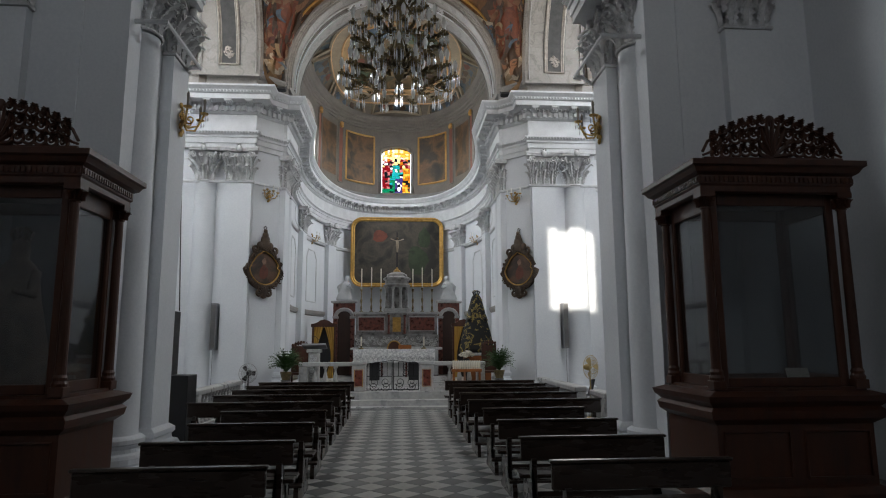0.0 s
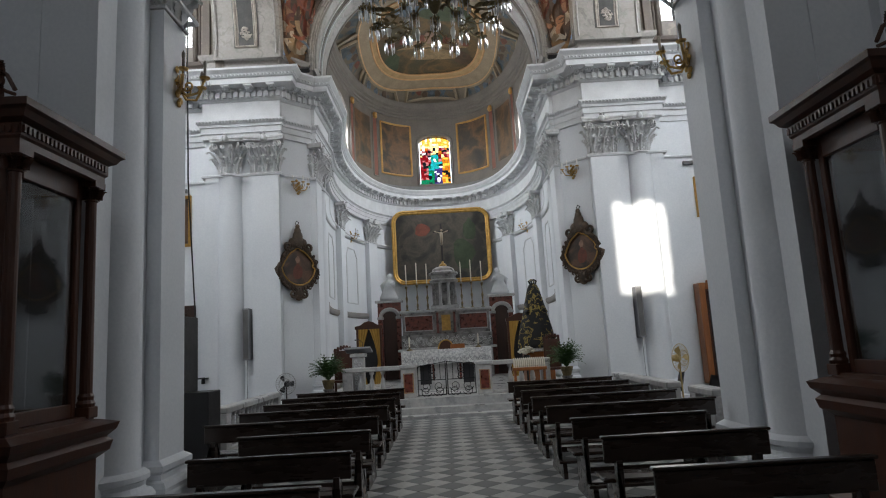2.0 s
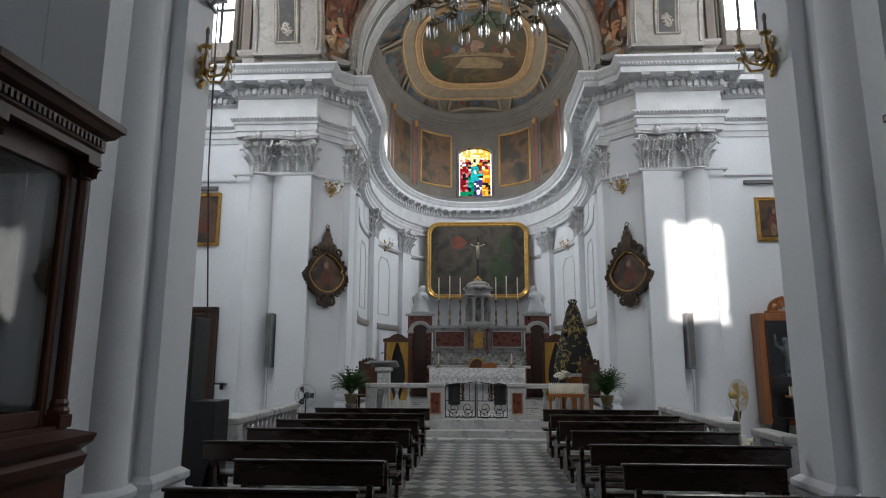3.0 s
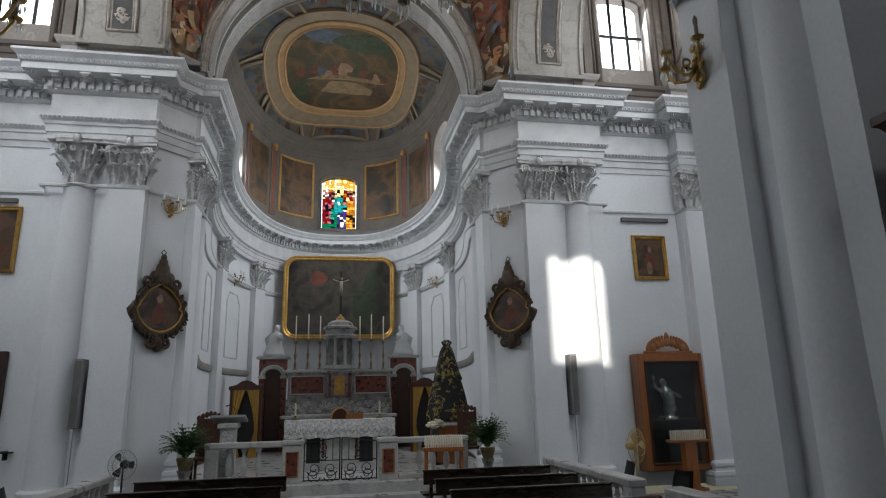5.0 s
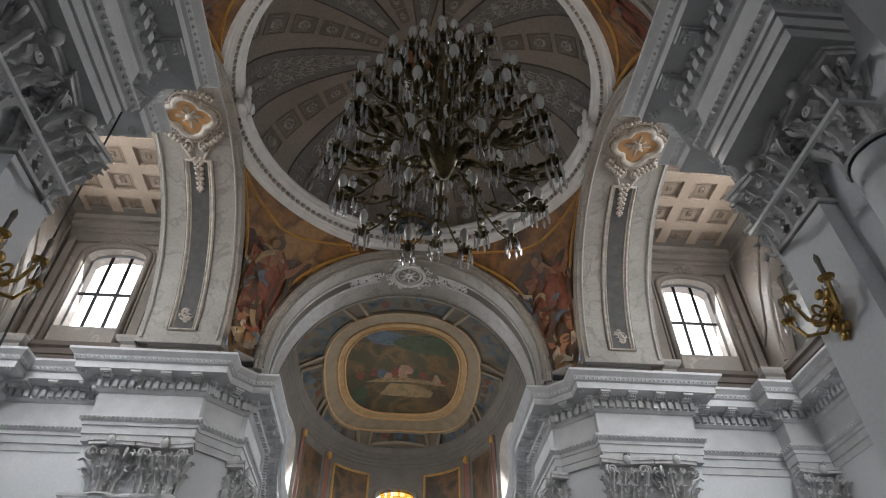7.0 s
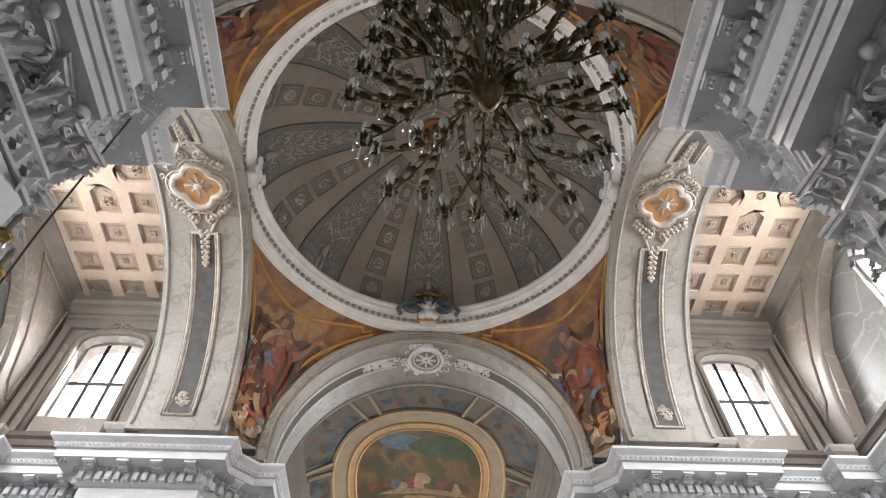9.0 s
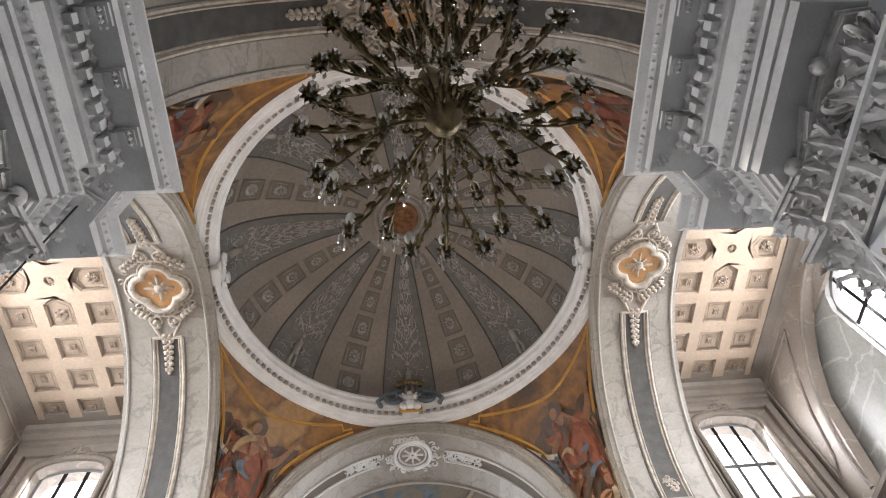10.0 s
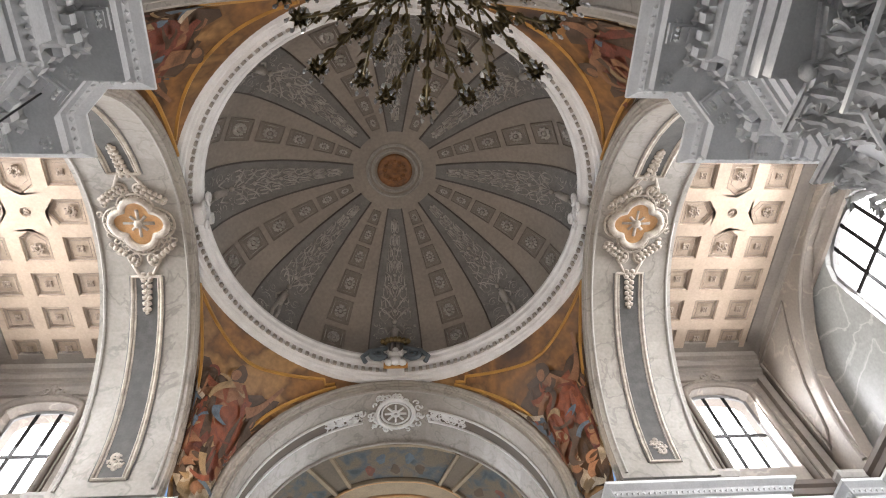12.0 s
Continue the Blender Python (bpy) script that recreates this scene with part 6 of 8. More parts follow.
def pane_tint(u, v):
    """The glass's colour: u from -1 to 1 across, v from 0 at the top to 1 at the foot."""
    pick = rnd.choice
    if v < 0.2:
        return pick(("straw", "amber", "straw", "clear", "amber")) if abs(u) > 0.3 or v < 0.1 else pick(("clear", "straw"))
    if abs(u) < 0.2 and v < 0.34:
        return pick(("rose", "dark", "straw"))
    if abs(u) < 0.34 and v < 0.66:
        return pick(("turquoise", "turquoise", "turquoise", "clear", "green"))
    if v < 0.38:
        return pick(("red", "rose", "dark", "clear", "orange", "straw", "rose"))
    if u < -0.52:
        return pick(("red", "red", "dark", "rose")) if v < 0.9 else "green"
    if u > 0.48:
        return pick(("orange", "amber", "orange", "dark", "amber"))
    if u < 0:
        return pick(("green", "green", "turquoise", "dark", "green")) if v > 0.62 else pick(("clear", "rose", "dark", "red"))
    return pick(("violet", "violet", "dark", "violet", "clear")) if v > 0.55 else pick(("clear", "dark", "turquoise", "rose"))


gx = [[-0.73 + 1.46 * i / NX + (rnd.uniform(-0.045, 0.045) if 0 < i < NX else 0) for i in range(NX + 1)] for _ in range(NZ + 1)]
gz = [[11.62 - 2.27 * j / NZ + (rnd.uniform(-0.04, 0.04) if 0 < j < NZ else 0) for i in range(NX + 1)] for j in range(NZ + 1)]
for i in range(NX + 1):
    gz[0][i] = 11.45 + 0.32 * math.sqrt(max(0.02, 1 - (gx[0][i] / 0.73) ** 2))
lead = bmesh.new()
for j in range(NZ):
    for i in range(NX):
        q = [(gx[j][i], gz[j][i]), (gx[j + 1][i], gz[j + 1][i]), (gx[j + 1][i + 1], gz[j + 1][i + 1]), (gx[j][i + 1], gz[j][i + 1])]
        bm = bmesh.new()
        lo = [bm.verts.new((x, 31.45, z)) for x, z in q]
        hi = [bm.verts.new((x, 31.456, z)) for x, z in q]
        bm.faces.new(lo)
        bm.faces.new(hi[::-1])
        g = part("glass_piece", bm, TINT[pane_tint(2 * (i + 0.5) / NX - 1, (j + 0.5) / NZ)], glass_win)
        g.visible_shadow = False
        for (xa, za), (xb, zb) in zip(q, q[1:] + q[:1]):
            add_tube(lead, [(xa, 31.44, za), (xb, 31.44, zb)], 0.007, 3)
part("lead_came", lead, IRON, glass_win)
bm = bmesh.new()
for z in (10.0, 10.85):
    add_tube(bm, [(-0.73, 31.42, z), (0.73, 31.42, z)], 0.014, 4)
part("saddle_bar", bm, IRON, glass_win)
setting(link(box(-1.0, 1.0, 31.72, 31.74, 9.0, 12.2), "backdrop", GLOW), "white overcast brightness outside the window", "sky")
bm = bmesh.new()
add_tube(bm, [on_wall(-0.82, 9.3, 0.0)] + [on_wall(0.82 * -math.cos(t), 11.45 + 0.42 * math.sin(t), 0.0) for t in (i / 14 * math.pi for i in range(15))] + [on_wall(0.82, 9.3, 0.0)], 0.07, 6)
setting(link(bm, "trim_window", DRUMGREY, smooth=True), "grey window surround", "moulding")


def vault_at(x, y, lift=0.0):
    k = 0.0 if y < 24.5 else min(0.999, (y - 24.5) / 6.9)
    f = math.sqrt(1 - k * k)
    w = (3.45 + 0.55 * min(1, max(0, (y - 20) / 4.5))) * f
    q = max(-0.999, min(0.999, x / w))
    x = 0.97 * w * max(-1, min(1, x / (0.97 * w)))
    return Vector((x, y, 13.2 + 1.6 * f * math.sqrt(1 - q * q) - lift))


OVX, OVY, OVC = 2.42, 3.0, 26.95


def oval(r, a):
    """Round-cornered oval on the vault."""
    c, s = math.cos(a), math.sin(a)
    k = (abs(c) ** 2.6 + abs(s) ** 2.6) ** (-1 / 2.6)
    return OVX * r * k * c, OVC + OVY * r * k * s


def oval_patch(r0, r1, a0, a1, lift, nr=6, na=48):
    bm = bmesh.new()
    rows = [[bm.verts.new(vault_at(*oval(r0 + (r1 - r0) * i / nr, a0 + (a1 - a0) * j / na), lift)) for j in range(na + 1)] for i in range(nr + 1)]
    for a, b in zip(rows, rows[1:]):
        for j in range(na):
            bm.faces.new((a[j], b[j], b[j + 1], a[j + 1]))
    bmesh.ops.remove_doubles(bm, verts=bm.verts, dist=1e-4)
    return bm


vp = setting(link(oval_patch(0.0, 0.9, 0, 2 * math.pi, 0.03, 8), "ceiling_painting", FRESCO_VAULT, smooth=True), "large oval ceiling painting in brown and green", "ceiling painting")
part("cream_band", oval_patch(1.0, 1.2, 0, 2 * math.pi, 0.045, 2), VAULTCREAM, vp, "broad cream band round the oval")
bm = oval_patch(0.9, 1.0, 0, 2 * math.pi, 0.055, 2)
part("oval_frame", bm, material("oval_gold_beige", (0.40, 0.27, 0.13), 0.55, second=(0.28, 0.17, 0.07), scale=3), vp, "broad ochre oval frame")
bm = bmesh.new()
for r, q in ((0.9, 0.05), (1.0, 0.045), (1.2, 0.04)):
    add_tube(bm, [vault_at(*oval(r, i / 64 * 2 * math.pi), 0.06) for i in range(65)], q, 5)
part("frame_moulding", bm, MEDAL, vp)
# plain patches of colour that stand for the painted company at a table
def vault_spot(x, y, sx, sy, mat):
    bm = bmesh.new()
    c = vault_at(x, y, 0.036)
    ring_ = [bm.verts.new(vault_at(x + sx * math.cos(t) * (1 + 0.25 * math.sin(3 * t + x * 5)), y + sy * math.sin(t) * (1 + 0.2 * math.sin(2 * t + x * 9)), 0.037)) for t in (i / 12 * 6.2832 for i in range(12))]
    bm.faces.new(ring_)
    part("painted_patch", bm, mat, vp)


PAINTS = [painted("paint_" + n, [(0.4, tuple(k * 0.5 for k in c)), (0.6, c), (0.75, tuple(k * 0.7 for k in c))], 3, 0.6, seed=i) for i, (n, c) in enumerate((("red", (0.15, 0.04, 0.022)), ("pink", (0.30, 0.18, 0.12)), ("green", (0.04, 0.06, 0.028)), ("sand", (0.25, 0.17, 0.085)), ("umber", (0.07, 0.04, 0.022)), ("blue", (0.07, 0.10, 0.13)), ("orange", (0.19, 0.052, 0.02)), ("skin", (0.21, 0.10, 0.047)), ("cloud", (0.40, 0.33, 0.24))))]
rnd = random.Random(3)
vault_spot(0.1, 27.55, 1.45, 0.16, PAINTS[3])
vault_spot(0.15, 28.2, 1.0, 0.5, PAINTS[3])
for i in range(13):
    x = -1.6 + 3.2 * i / 12
    vault_spot(x, 27.15 + 0.25 * abs(x) * 0.3 + rnd.uniform(-0.15, 0.2), rnd.uniform(0.12, 0.22), rnd.uniform(0.18, 0.32), PAINTS[(0, 4, 0, 5, 1, 0, 1, 4, 2, 0, 4, 1, 0)[i]])
vault_spot(0.1, 26.9, 0.3, 0.35, PAINTS[1])
vault_spot(-1.7, 28.5, 0.4, 0.6, PAINTS[2])
vault_spot(1.5, 28.4, 0.4, 0.55, PAINTS[4])
vault_spot(0.9, 25.2, 1.1, 0.7, PAINTS[2])
vault_spot(-0.7, 24.9, 0.7, 0.45, PAINTS[5])
for a0, a1, r1, lab in ((0.38, 1.0, 1.4, 0), (-0.26, 0.28, 1.5, 1), (1.2, 1.95, 1.36, 2), (2.15, 2.76, 1.4, 0), (2.86, 3.4, 1.5, 1), (-1.0, -0.38, 1.78, 0), (-2.76, -2.14, 1.78, 0), (-2.0, -1.14, 1.66, 1)):
    ob = setting(link(oval_patch(1.22, r1 + 0.02, a0, a1, 0.03, 3, 12), "ceiling_painting", FRESCO_GREY, smooth=True), "small blue-grey painted vault panel", "ceiling painting")
    bm = bmesh.new()
    lp = [oval(1.22, a0 + (a1 - a0) * i / 12) for i in range(13)] + [oval(r1 + 0.02, a1 + (a0 - a1) * i / 12) for i in range(13)]
    add_tube(bm, [vault_at(*p, 0.04) for p in lp + lp[:1]], 0.075, 5)
    part("panel_moulding", bm, VAULTCREAM, ob)
    for j in range(5):
        am, rm = a0 + (a1 - a0) * (0.25 + 0.125 * j), 1.22 + (r1 - 1.2) * (0.3 + 0.3 * (j % 2))
        vault_spot(*oval(rm, am), 0.13, 0.2, PAINTS[(4, 0, 5, 4, 5)[(j + lab) % 5]])

# ---- altar painting ----
def rounded_loop(w, h, r, n=6):
    pts = []
    for cx, cz, a in ((w - r, h - r, 0), (-w + r, h - r, 90), (-w + r, -h + r, 180), (w - r, -h + r, 270)):
        pts += [(cx + r * math.cos(radians(a + 90 * i / n)), cz + r * math.sin(radians(a + 90 * i / n))) for i in range(n + 1)]
    return pts


def framed(name, at_, w, h, r, fr, frame_mat, canvas, label, turn=0, tilt=0):
    """A picture in a moulded frame: half sizes w, h; corner radius r; frame width fr."""
    ob = thing(name, at_, label, "painting", turn=turn)
    prof = [(0.0, 0.0), (0.0, -0.05), (fr * 0.3, -0.075), (fr * 0.5, -0.05), (fr * 0.75, -0.06), (fr, -0.02), (fr, 0.0)]
    bm = bmesh.new()
    rows = []
    for d, y in prof:
        lp = rounded_loop(w - d, h - d, max(0.004, r - d)) if r else [(w - d, h - d), (-w + d, h - d), (-w + d, -h + d), (w - d, -h + d)]
        rows.append([bm.verts.new((x, y, z)) for x, z in lp])
    for a, b in zip(rows, rows[1:]):
        for i in range(len(a)):
            j = (i + 1) % len(a)
            bm.faces.new((a[i], a[j], b[j], b[i]))
    part("picture_frame", bm, frame_mat, ob)
    lp = rounded_loop(w - fr, h - fr, max(0.004, r - fr)) if r else [(w - fr, h - fr), (-w + fr, h - fr), (-w + fr, -h + fr), (w - fr, -h + fr)]
    bm = bmesh.new()
    bm.faces.new([bm.verts.new((x, -0.015, z)) for x, z in lp][::-1])
    bmesh.ops.triangulate(bm, faces=bm.faces)
    part("canvas", bm, canvas, ob)
    return ob


def flat_patch(parent, x, z, sx, sz, mat, y=-0.02, seed=0):
    """A plain patch of paint on a canvas."""
    rnd_ = random.Random(seed)
    bm = bmesh.new()
    bm.faces.new([bm.verts.new((x + sx * math.cos(t) * rnd_.uniform(0.75, 1.15), y, z + sz * math.sin(t) * rnd_.uniform(0.75, 1.15))) for t in (-i / 12 * 6.2832 for i in range(12))])
    part("painted_patch", bm, mat, parent)


DARKRED = PAINTS[0]
alt = framed("altar_painting", (0.08, 30.02, 6.08), 2.25, 1.71, 0.55, 0.2, GOLD, CANVAS, "dark altar painting in a gilded rounded frame")
for i, (x, z, sx, sz, k) in enumerate(((-0.85, 0.75, 0.35, 0.3, 0), (0.5, 0.6, 0.5, 0.4, 4), (1.0, -0.4, 0.5, 0.8, 2), (-1.2, -0.5, 0.5, 0.7, 4), (0.2, -0.3, 0.4, 0.6, 4), (1.3, 0.7, 0.3, 0.5, 2))):
    flat_patch(alt, x, z, sx, sz, CANVAS if k == 4 else PAINTS[k], seed=i, y=-0.018 - 0.002 * i)
UMBERPIC = painted("portrait_paint", [(0.4, (0.012, 0.01, 0.008)), (0.58, (0.042, 0.027, 0.018)), (0.72, (0.11, 0.06, 0.034))], 2.5, 0.7, seed=21, rough=0.35)
pic = framed("wall_painting_south", (7.2, TRANSEPT_E + 0.02, 5.1), 0.43, 0.54, 0, 0.09, GOLD, UMBERPIC, "small dark portrait in a gilded frame")
pic.name = "painting"
flat_patch(pic, 0.0, -0.12, 0.14, 0.28, PAINTS[0], seed=3)
flat_patch(pic, 0.0, 0.2, 0.05, 0.07, PAINTS[1], y=-0.022, seed=4)
flat_patch(pic, -0.04, -0.25, 0.07, 0.16, PAINTS[3], y=-0.024, seed=5)
pic = framed("painting", (-6.97, TRANSEPT_E + 0.02, 5.22), 0.53, 0.68, 0, 0.085, GOLD, UMBERPIC, "dark landscape painting in a worn gilded frame")
flat_patch(pic, 0.1, -0.2, 0.2, 0.15, PAINTS[0], seed=6)
for s in (-1, 1):
    part("wall_recess_ledge", box(min(s * 6.55, s * 7.75), max(s * 6.55, s * 7.75), TRANSEPT_E - 0.05, TRANSEPT_E + 0.03, 5.98, 6.07), GREYDARK, PIERS[s, 1])

# ---- lobed medallion pictures on the piers ----
def medallion_outline(k):
    """A baroque lobed outline, scaled by k round its middle."""
    pts = []
    for i in range(64):
        a = i / 64 * 2 * math.pi
        c, s = math.cos(a), math.sin(a)
        r = 0.42 + 0.05 * math.cos(2 * a) - (0.10 * s if s > 0 else 0) + 0.05 * max(0, math.cos(4 * a - 0.4)) * (s > 0)
        z = s * (r + 0.28)
        x = c * r * (1.22 if s < 0 else 1.02)
        pts.append((x * k * 1.12, z * k))
    return pts


CARVED = material("carved_gilt_brown", (0.09, 0.055, 0.03), 0.4, 0.3, second=(0.022, 0.015, 0.011), scale=10, amount=0.5, fine=50, bump=0.4)
for s in (-1, 1):
    x, y = s * 3.69, 17.87
    m = thing("medallion_picture", (x, y, 3.85), "lobed oval portrait in a carved gilt brown baroque frame", "painting", "medallion pictures on the piers", turn=-45 * s)
    bm = bmesh.new()
    rows = []
    for k, d in ((1.0, 0.0), (1.0, -0.07), (0.95, -0.12), (0.88, -0.10), (0.82, -0.13), (0.76, -0.09), (0.74, -0.05)):
        rows.append([bm.verts.new((px, d, pz)) for px, pz in medallion_outline(k)])
    for a, b in zip(rows, rows[1:]):
        for i in range(64):
            bm.faces.new((a[i], b[i], b[(i + 1) % 64], a[(i + 1) % 64]))
    part("picture_frame", bm, CARVED, m, "", True)
    bm = bmesh.new()
    bm.faces.new([bm.verts.new((px, -0.05, pz)) for px, pz in medallion_outline(0.745)][::-1])
    part("canvas", bm, UMBERPIC, m)
    bm = bmesh.new()
    add_tube(bm, [(px, -0.1, pz) for px, pz in medallion_outline(0.76) + medallion_outline(0.76)[:1]], 0.022, 5)
    part("gilt_fillet", bm, GOLD, m)
    flat_patch(m, 0, -0.15, 0.17, 0.22, PAINTS[0], y=-0.054, seed=8)
    flat_patch(m, 0, 0.16, 0.07, 0.1, PAINTS[1], y=-0.056, seed=9)
    bm = bmesh.new()
    rnd = random.Random(17)
    for i, (px, pz) in enumerate(medallion_outline(0.94)):
        if i % 2 == 0:
            add_volute(bm, (px, -0.12, pz), Vector((rnd.uniform(-1, 1), 0, rnd.uniform(-1, 1))).normalized(), 0.06, 1.1, 0.022)
    for sx in (-1, 1):
        add_volute(bm, (sx * 0.3, -0.1, 0.5), (sx, 0, 0), 0.12, 1.3, 0.045)
        add_volute(bm, (sx * 0.16, -0.1, -0.72), (sx, 0, 0), 0.1, 1.3, 0.04)
    for px, pz, q in ((0, 0.62, 0.19), (0, 0.76, 0.15), (0, 0.9, 0.1), (0, 1.02, 0.06), (0, -0.7, 0.16), (-0.17, 0.6, 0.1), (0.17, 0.6, 0.1)):
        add_ball(bm, (px, -0.08, pz), q, 0.06, q * 1.2, 10, 8)
    part("carved_ornament", bm, CARVED, m, "", True)
    bm = bmesh.new()
    add_tube(bm, [(0, -0.05, 1.06), (-0.05, -0.05, 1.12), (0.0, -0.05, 1.18), (0.06, -0.05, 1.14), (0.02, -0.05, 1.08)], 0.012, 5)
    part("hook", bm, IRON, m)

# ---- wall candle brackets ----
def sconce(x, y, z, turn, n=3, size=1.0):
    c = thing("wall_sconce", (x, y, z), "gilded scrolled wall candle bracket with white candle bulbs", "wall lamp", "gilded wall brackets", turn=turn)
    bm = bmesh.new()
    for i in range(9):
        add_ball(bm, (0.05 * math.sin(i * 2.1) * size, -0.03, (-0.2 + 0.05 * i) * size), 0.05 * size, 0.03, 0.045 * size, 6, 4)
    part("back_plate", bm, BRASS, c, "", True)
    for i in range(n):
        a = radians(-90 + (i - (n - 1) / 2) * 55)
        d = Vector((math.cos(a), math.sin(a), 0))
        bm = bmesh.new()
        e = d * 0.33 * size + Vector((0, 0, 0.08 * size))
        add_tube(bm, [(0, -0.03, 0), d * 0.12 * size + Vector((0, 0, -0.11 * size)), d * 0.25 * size + Vector((0, 0, -0.08 * size)), e], 0.016 * size, 6)
        add_volute(bm, d * 0.13 * size + Vector((0, 0, 0.02)), d, 0.07 * size, 1.2, 0.014 * size)
        add_lathe(bm, [(0.0, 0.0), (0.05 * size, 0.01), (0.06 * size, 0.03), (0.02 * size, 0.035)], at=e, n=10)
        arm = part("arm", bm, BRASS, c)
        part("candle", lathe([(0.017 * size, 0.03), (0.017 * size, 0.15 * size), (0.022 * size, 0.18 * size), (0.02 * size, 0.21 * size), (0.0, 0.25 * size)], at=e, n=8), BULB if size < 1.1 else DULLCANDLE, arm, "white candle bulb" if size < 1.1 else "dull grey-brown candle tube")
        bm = bmesh.new()
        for k in range(5):
            t = k / 5 * 6.283
            add_lathe(bm, [(0.0, -0.01), (0.008, -0.04), (0.012, -0.07), (0.0, -0.1)], at=e + Vector((0.05 * math.cos(t), 0.05 * math.sin(t), 0)) * size, n=5)
        part("crystal_fringe", bm, CRYSTAL, arm)
    return c


for s in (-1, 1):
    sconce(s * 3.64, 17.93, 5.95, -45 * s, 3, 0.85)
    sconce(s * IN[s, -1], 10.0, 5.3, -90 * s, 3, 1.15)
    for u in (4.1, 7.45):
        k = u if s > 0 else LENGTH - u
        p, q = Vector(on_apse(k, 0.17)), Vector(on_apse(k, -1))
        d = q - p
        if u > 5:
            sconce(p.x, p.y, 6.25, math.degrees(math.atan2(d.x, -d.y)), 2, 1.0)


# ---- plain painted forms on the pendentives ----
def pend(sx, sy, s, t, lift=0.03):
    lo = edge_point(s)
    a = s * math.pi / 2
    hi = Vector((R_RING * math.cos(a), R_RING * math.sin(a), Z_RING))
    p = lo.lerp(hi, t)
    p += Vector((p.x, p.y, 0)).normalized() * (0.28 * math.sin(t * math.pi) * (1 - abs(2 * s - 1)) ** 0.7 - lift)
    return Vector((sx * p.x, YC + sy * p.y, p.z))


def pend_uv(sx, sy, u, v, lift):
    """u metres across from the middle, v metres up from the foot."""
    u, v = u * 1.5, 0.1 + v * 1.12
    s = min(0.97, max(0.03, 0.5 + u / 6.2))
    lo, hi = edge_point(s).z, Z_RING
    t = (edge_point(0.5).z + v - lo) / max(0.05, hi - lo)
    return pend(sx, sy, s, min(0.94, max(0.04, t)), lift)


for q, ((sx, sy), ob) in enumerate(zip(quadrants(), [o for o in bpy.data.objects if o.name.startswith("ceiling_pendentive")])):
    rnd = random.Random(40 + q)
    flip = 1 if q in (0, 3) else -1
    count = [0]

    def form(points, mat):
        count[0] += 1
        bm = bmesh.new()
        bm.faces.new([bm.verts.new(pend_uv(sx, sy, flip * u, v, 0.03 + 0.0022 * count[0])) for u, v in points])
        bmesh.ops.triangulate(bm, faces=bm.faces)
        part("painted_form", bm, PAINTS[mat], ob)

    def blob(u, v, ru, rv, turn, mat, wob=0.18):
        ph = rnd.uniform(0, 6)
        pts = []
        for i in range(18):
            a = i / 18 * 6.2832
            k = 1 + wob * math.sin(3 * a + ph) + wob * 0.5 * math.sin(5 * a + 2 * ph)
            x, y = ru * k * math.cos(a), rv * k * math.sin(a)
            pts.append((u + x * math.cos(turn) - y * math.sin(turn), v + x * math.sin(turn) + y * math.cos(turn)))
        form(pts, mat)

    def limb(u0, v0, u1, v1, w0, w1, mat, bend=0.0):
        dx, dy = u1 - u0, v1 - v0
        n = math.hypot(dx, dy)
        nx, ny = -dy / n, dx / n
        side = [(u0 + dx * s + nx * bend * math.sin(s * 3.14), v0 + dy * s + ny * bend * math.sin(s * 3.14), w0 + (w1 - w0) * s) for s in (0, 0.2, 0.4, 0.6, 0.8, 1)]
        form([(u + nx * w, v + ny * w) for u, v, w in side] + [(u - nx * w, v - ny * w) for u, v, w in side[::-1]], mat)

    j = rnd.uniform
    # clouds and shade
    blob(0.0, 1.0, 0.35, 0.8, 0.1, 4, 0.25)
    blob(-0.1, 1.75, 0.75, 0.75, 0.4, 4, 0.25)
    blob(0.55, 1.85, 0.5, 0.4, 0.5, 4, 0.25)
    blob(-0.45, 2.2, 0.3, 0.5, 0.3, 4, 0.25)
    blob(0.35, 2.2, 0.3, 0.4, -0.3, 4, 0.25)
    for u, v, r in ((-0.28, 0.95, 0.22), (0.02, 0.5, 0.2), (-0.1, 0.72, 0.2), (0.2, 0.95, 0.16), (-0.45, 1.4, 0.2), (0.85, 1.95, 0.16)):
        blob(u, v, r * 1.2, r * 0.8, j(0, 3), 8)
        blob(u + 0.04, v - 0.06, r * 0.7, r * 0.45, j(0, 3), 3)
    # the large draped form
    main, dark = ((6, 0), (0, 4), (6, 0), (0, 4))[q]
    blob(0.0, 1.75, 0.42, 0.62, 0.25, main)
    limb(-0.05, 1.6, 0.25, 0.95, 0.3, 0.14, main, 0.1)
    limb(-0.2, 1.6, -0.1, 0.85, 0.22, 0.12, dark, -0.08)
    for i in range(9):
        a = -0.35 + 0.09 * i
        limb(a, 2.15 - 0.05 * i, a + j(-0.05, 0.3), 1.1 + j(0, 0.4), 0.015, 0.05, dark if i % 2 else (main if i % 4 else 3), j(-0.15, 0.15))
    limb(-0.3, 2.2, 0.45, 2.3, 0.16, 0.05, main, -0.1)
    limb(0.1, 2.15, 0.62, 1.85, 0.09, 0.05, 7, 0.06)
    limb(0.62, 1.85, 0.9, 2.05, 0.05, 0.03, 7)
    limb(-0.3, 2.15, -0.62, 2.55, 0.1, 0.05, 7, 0.05)
    limb(-0.62, 2.55, -0.7, 2.85, 0.05, 0.03, 7)
    limb(-0.1, 2.1, 0.02, 2.45, 0.14, 0.08, 7)
    blob(0.03, 2.58, 0.1, 0.16, 0.2, 4, 0.12)
    blob(0.07, 2.54, 0.06, 0.1, 0.2, 7, 0.05)
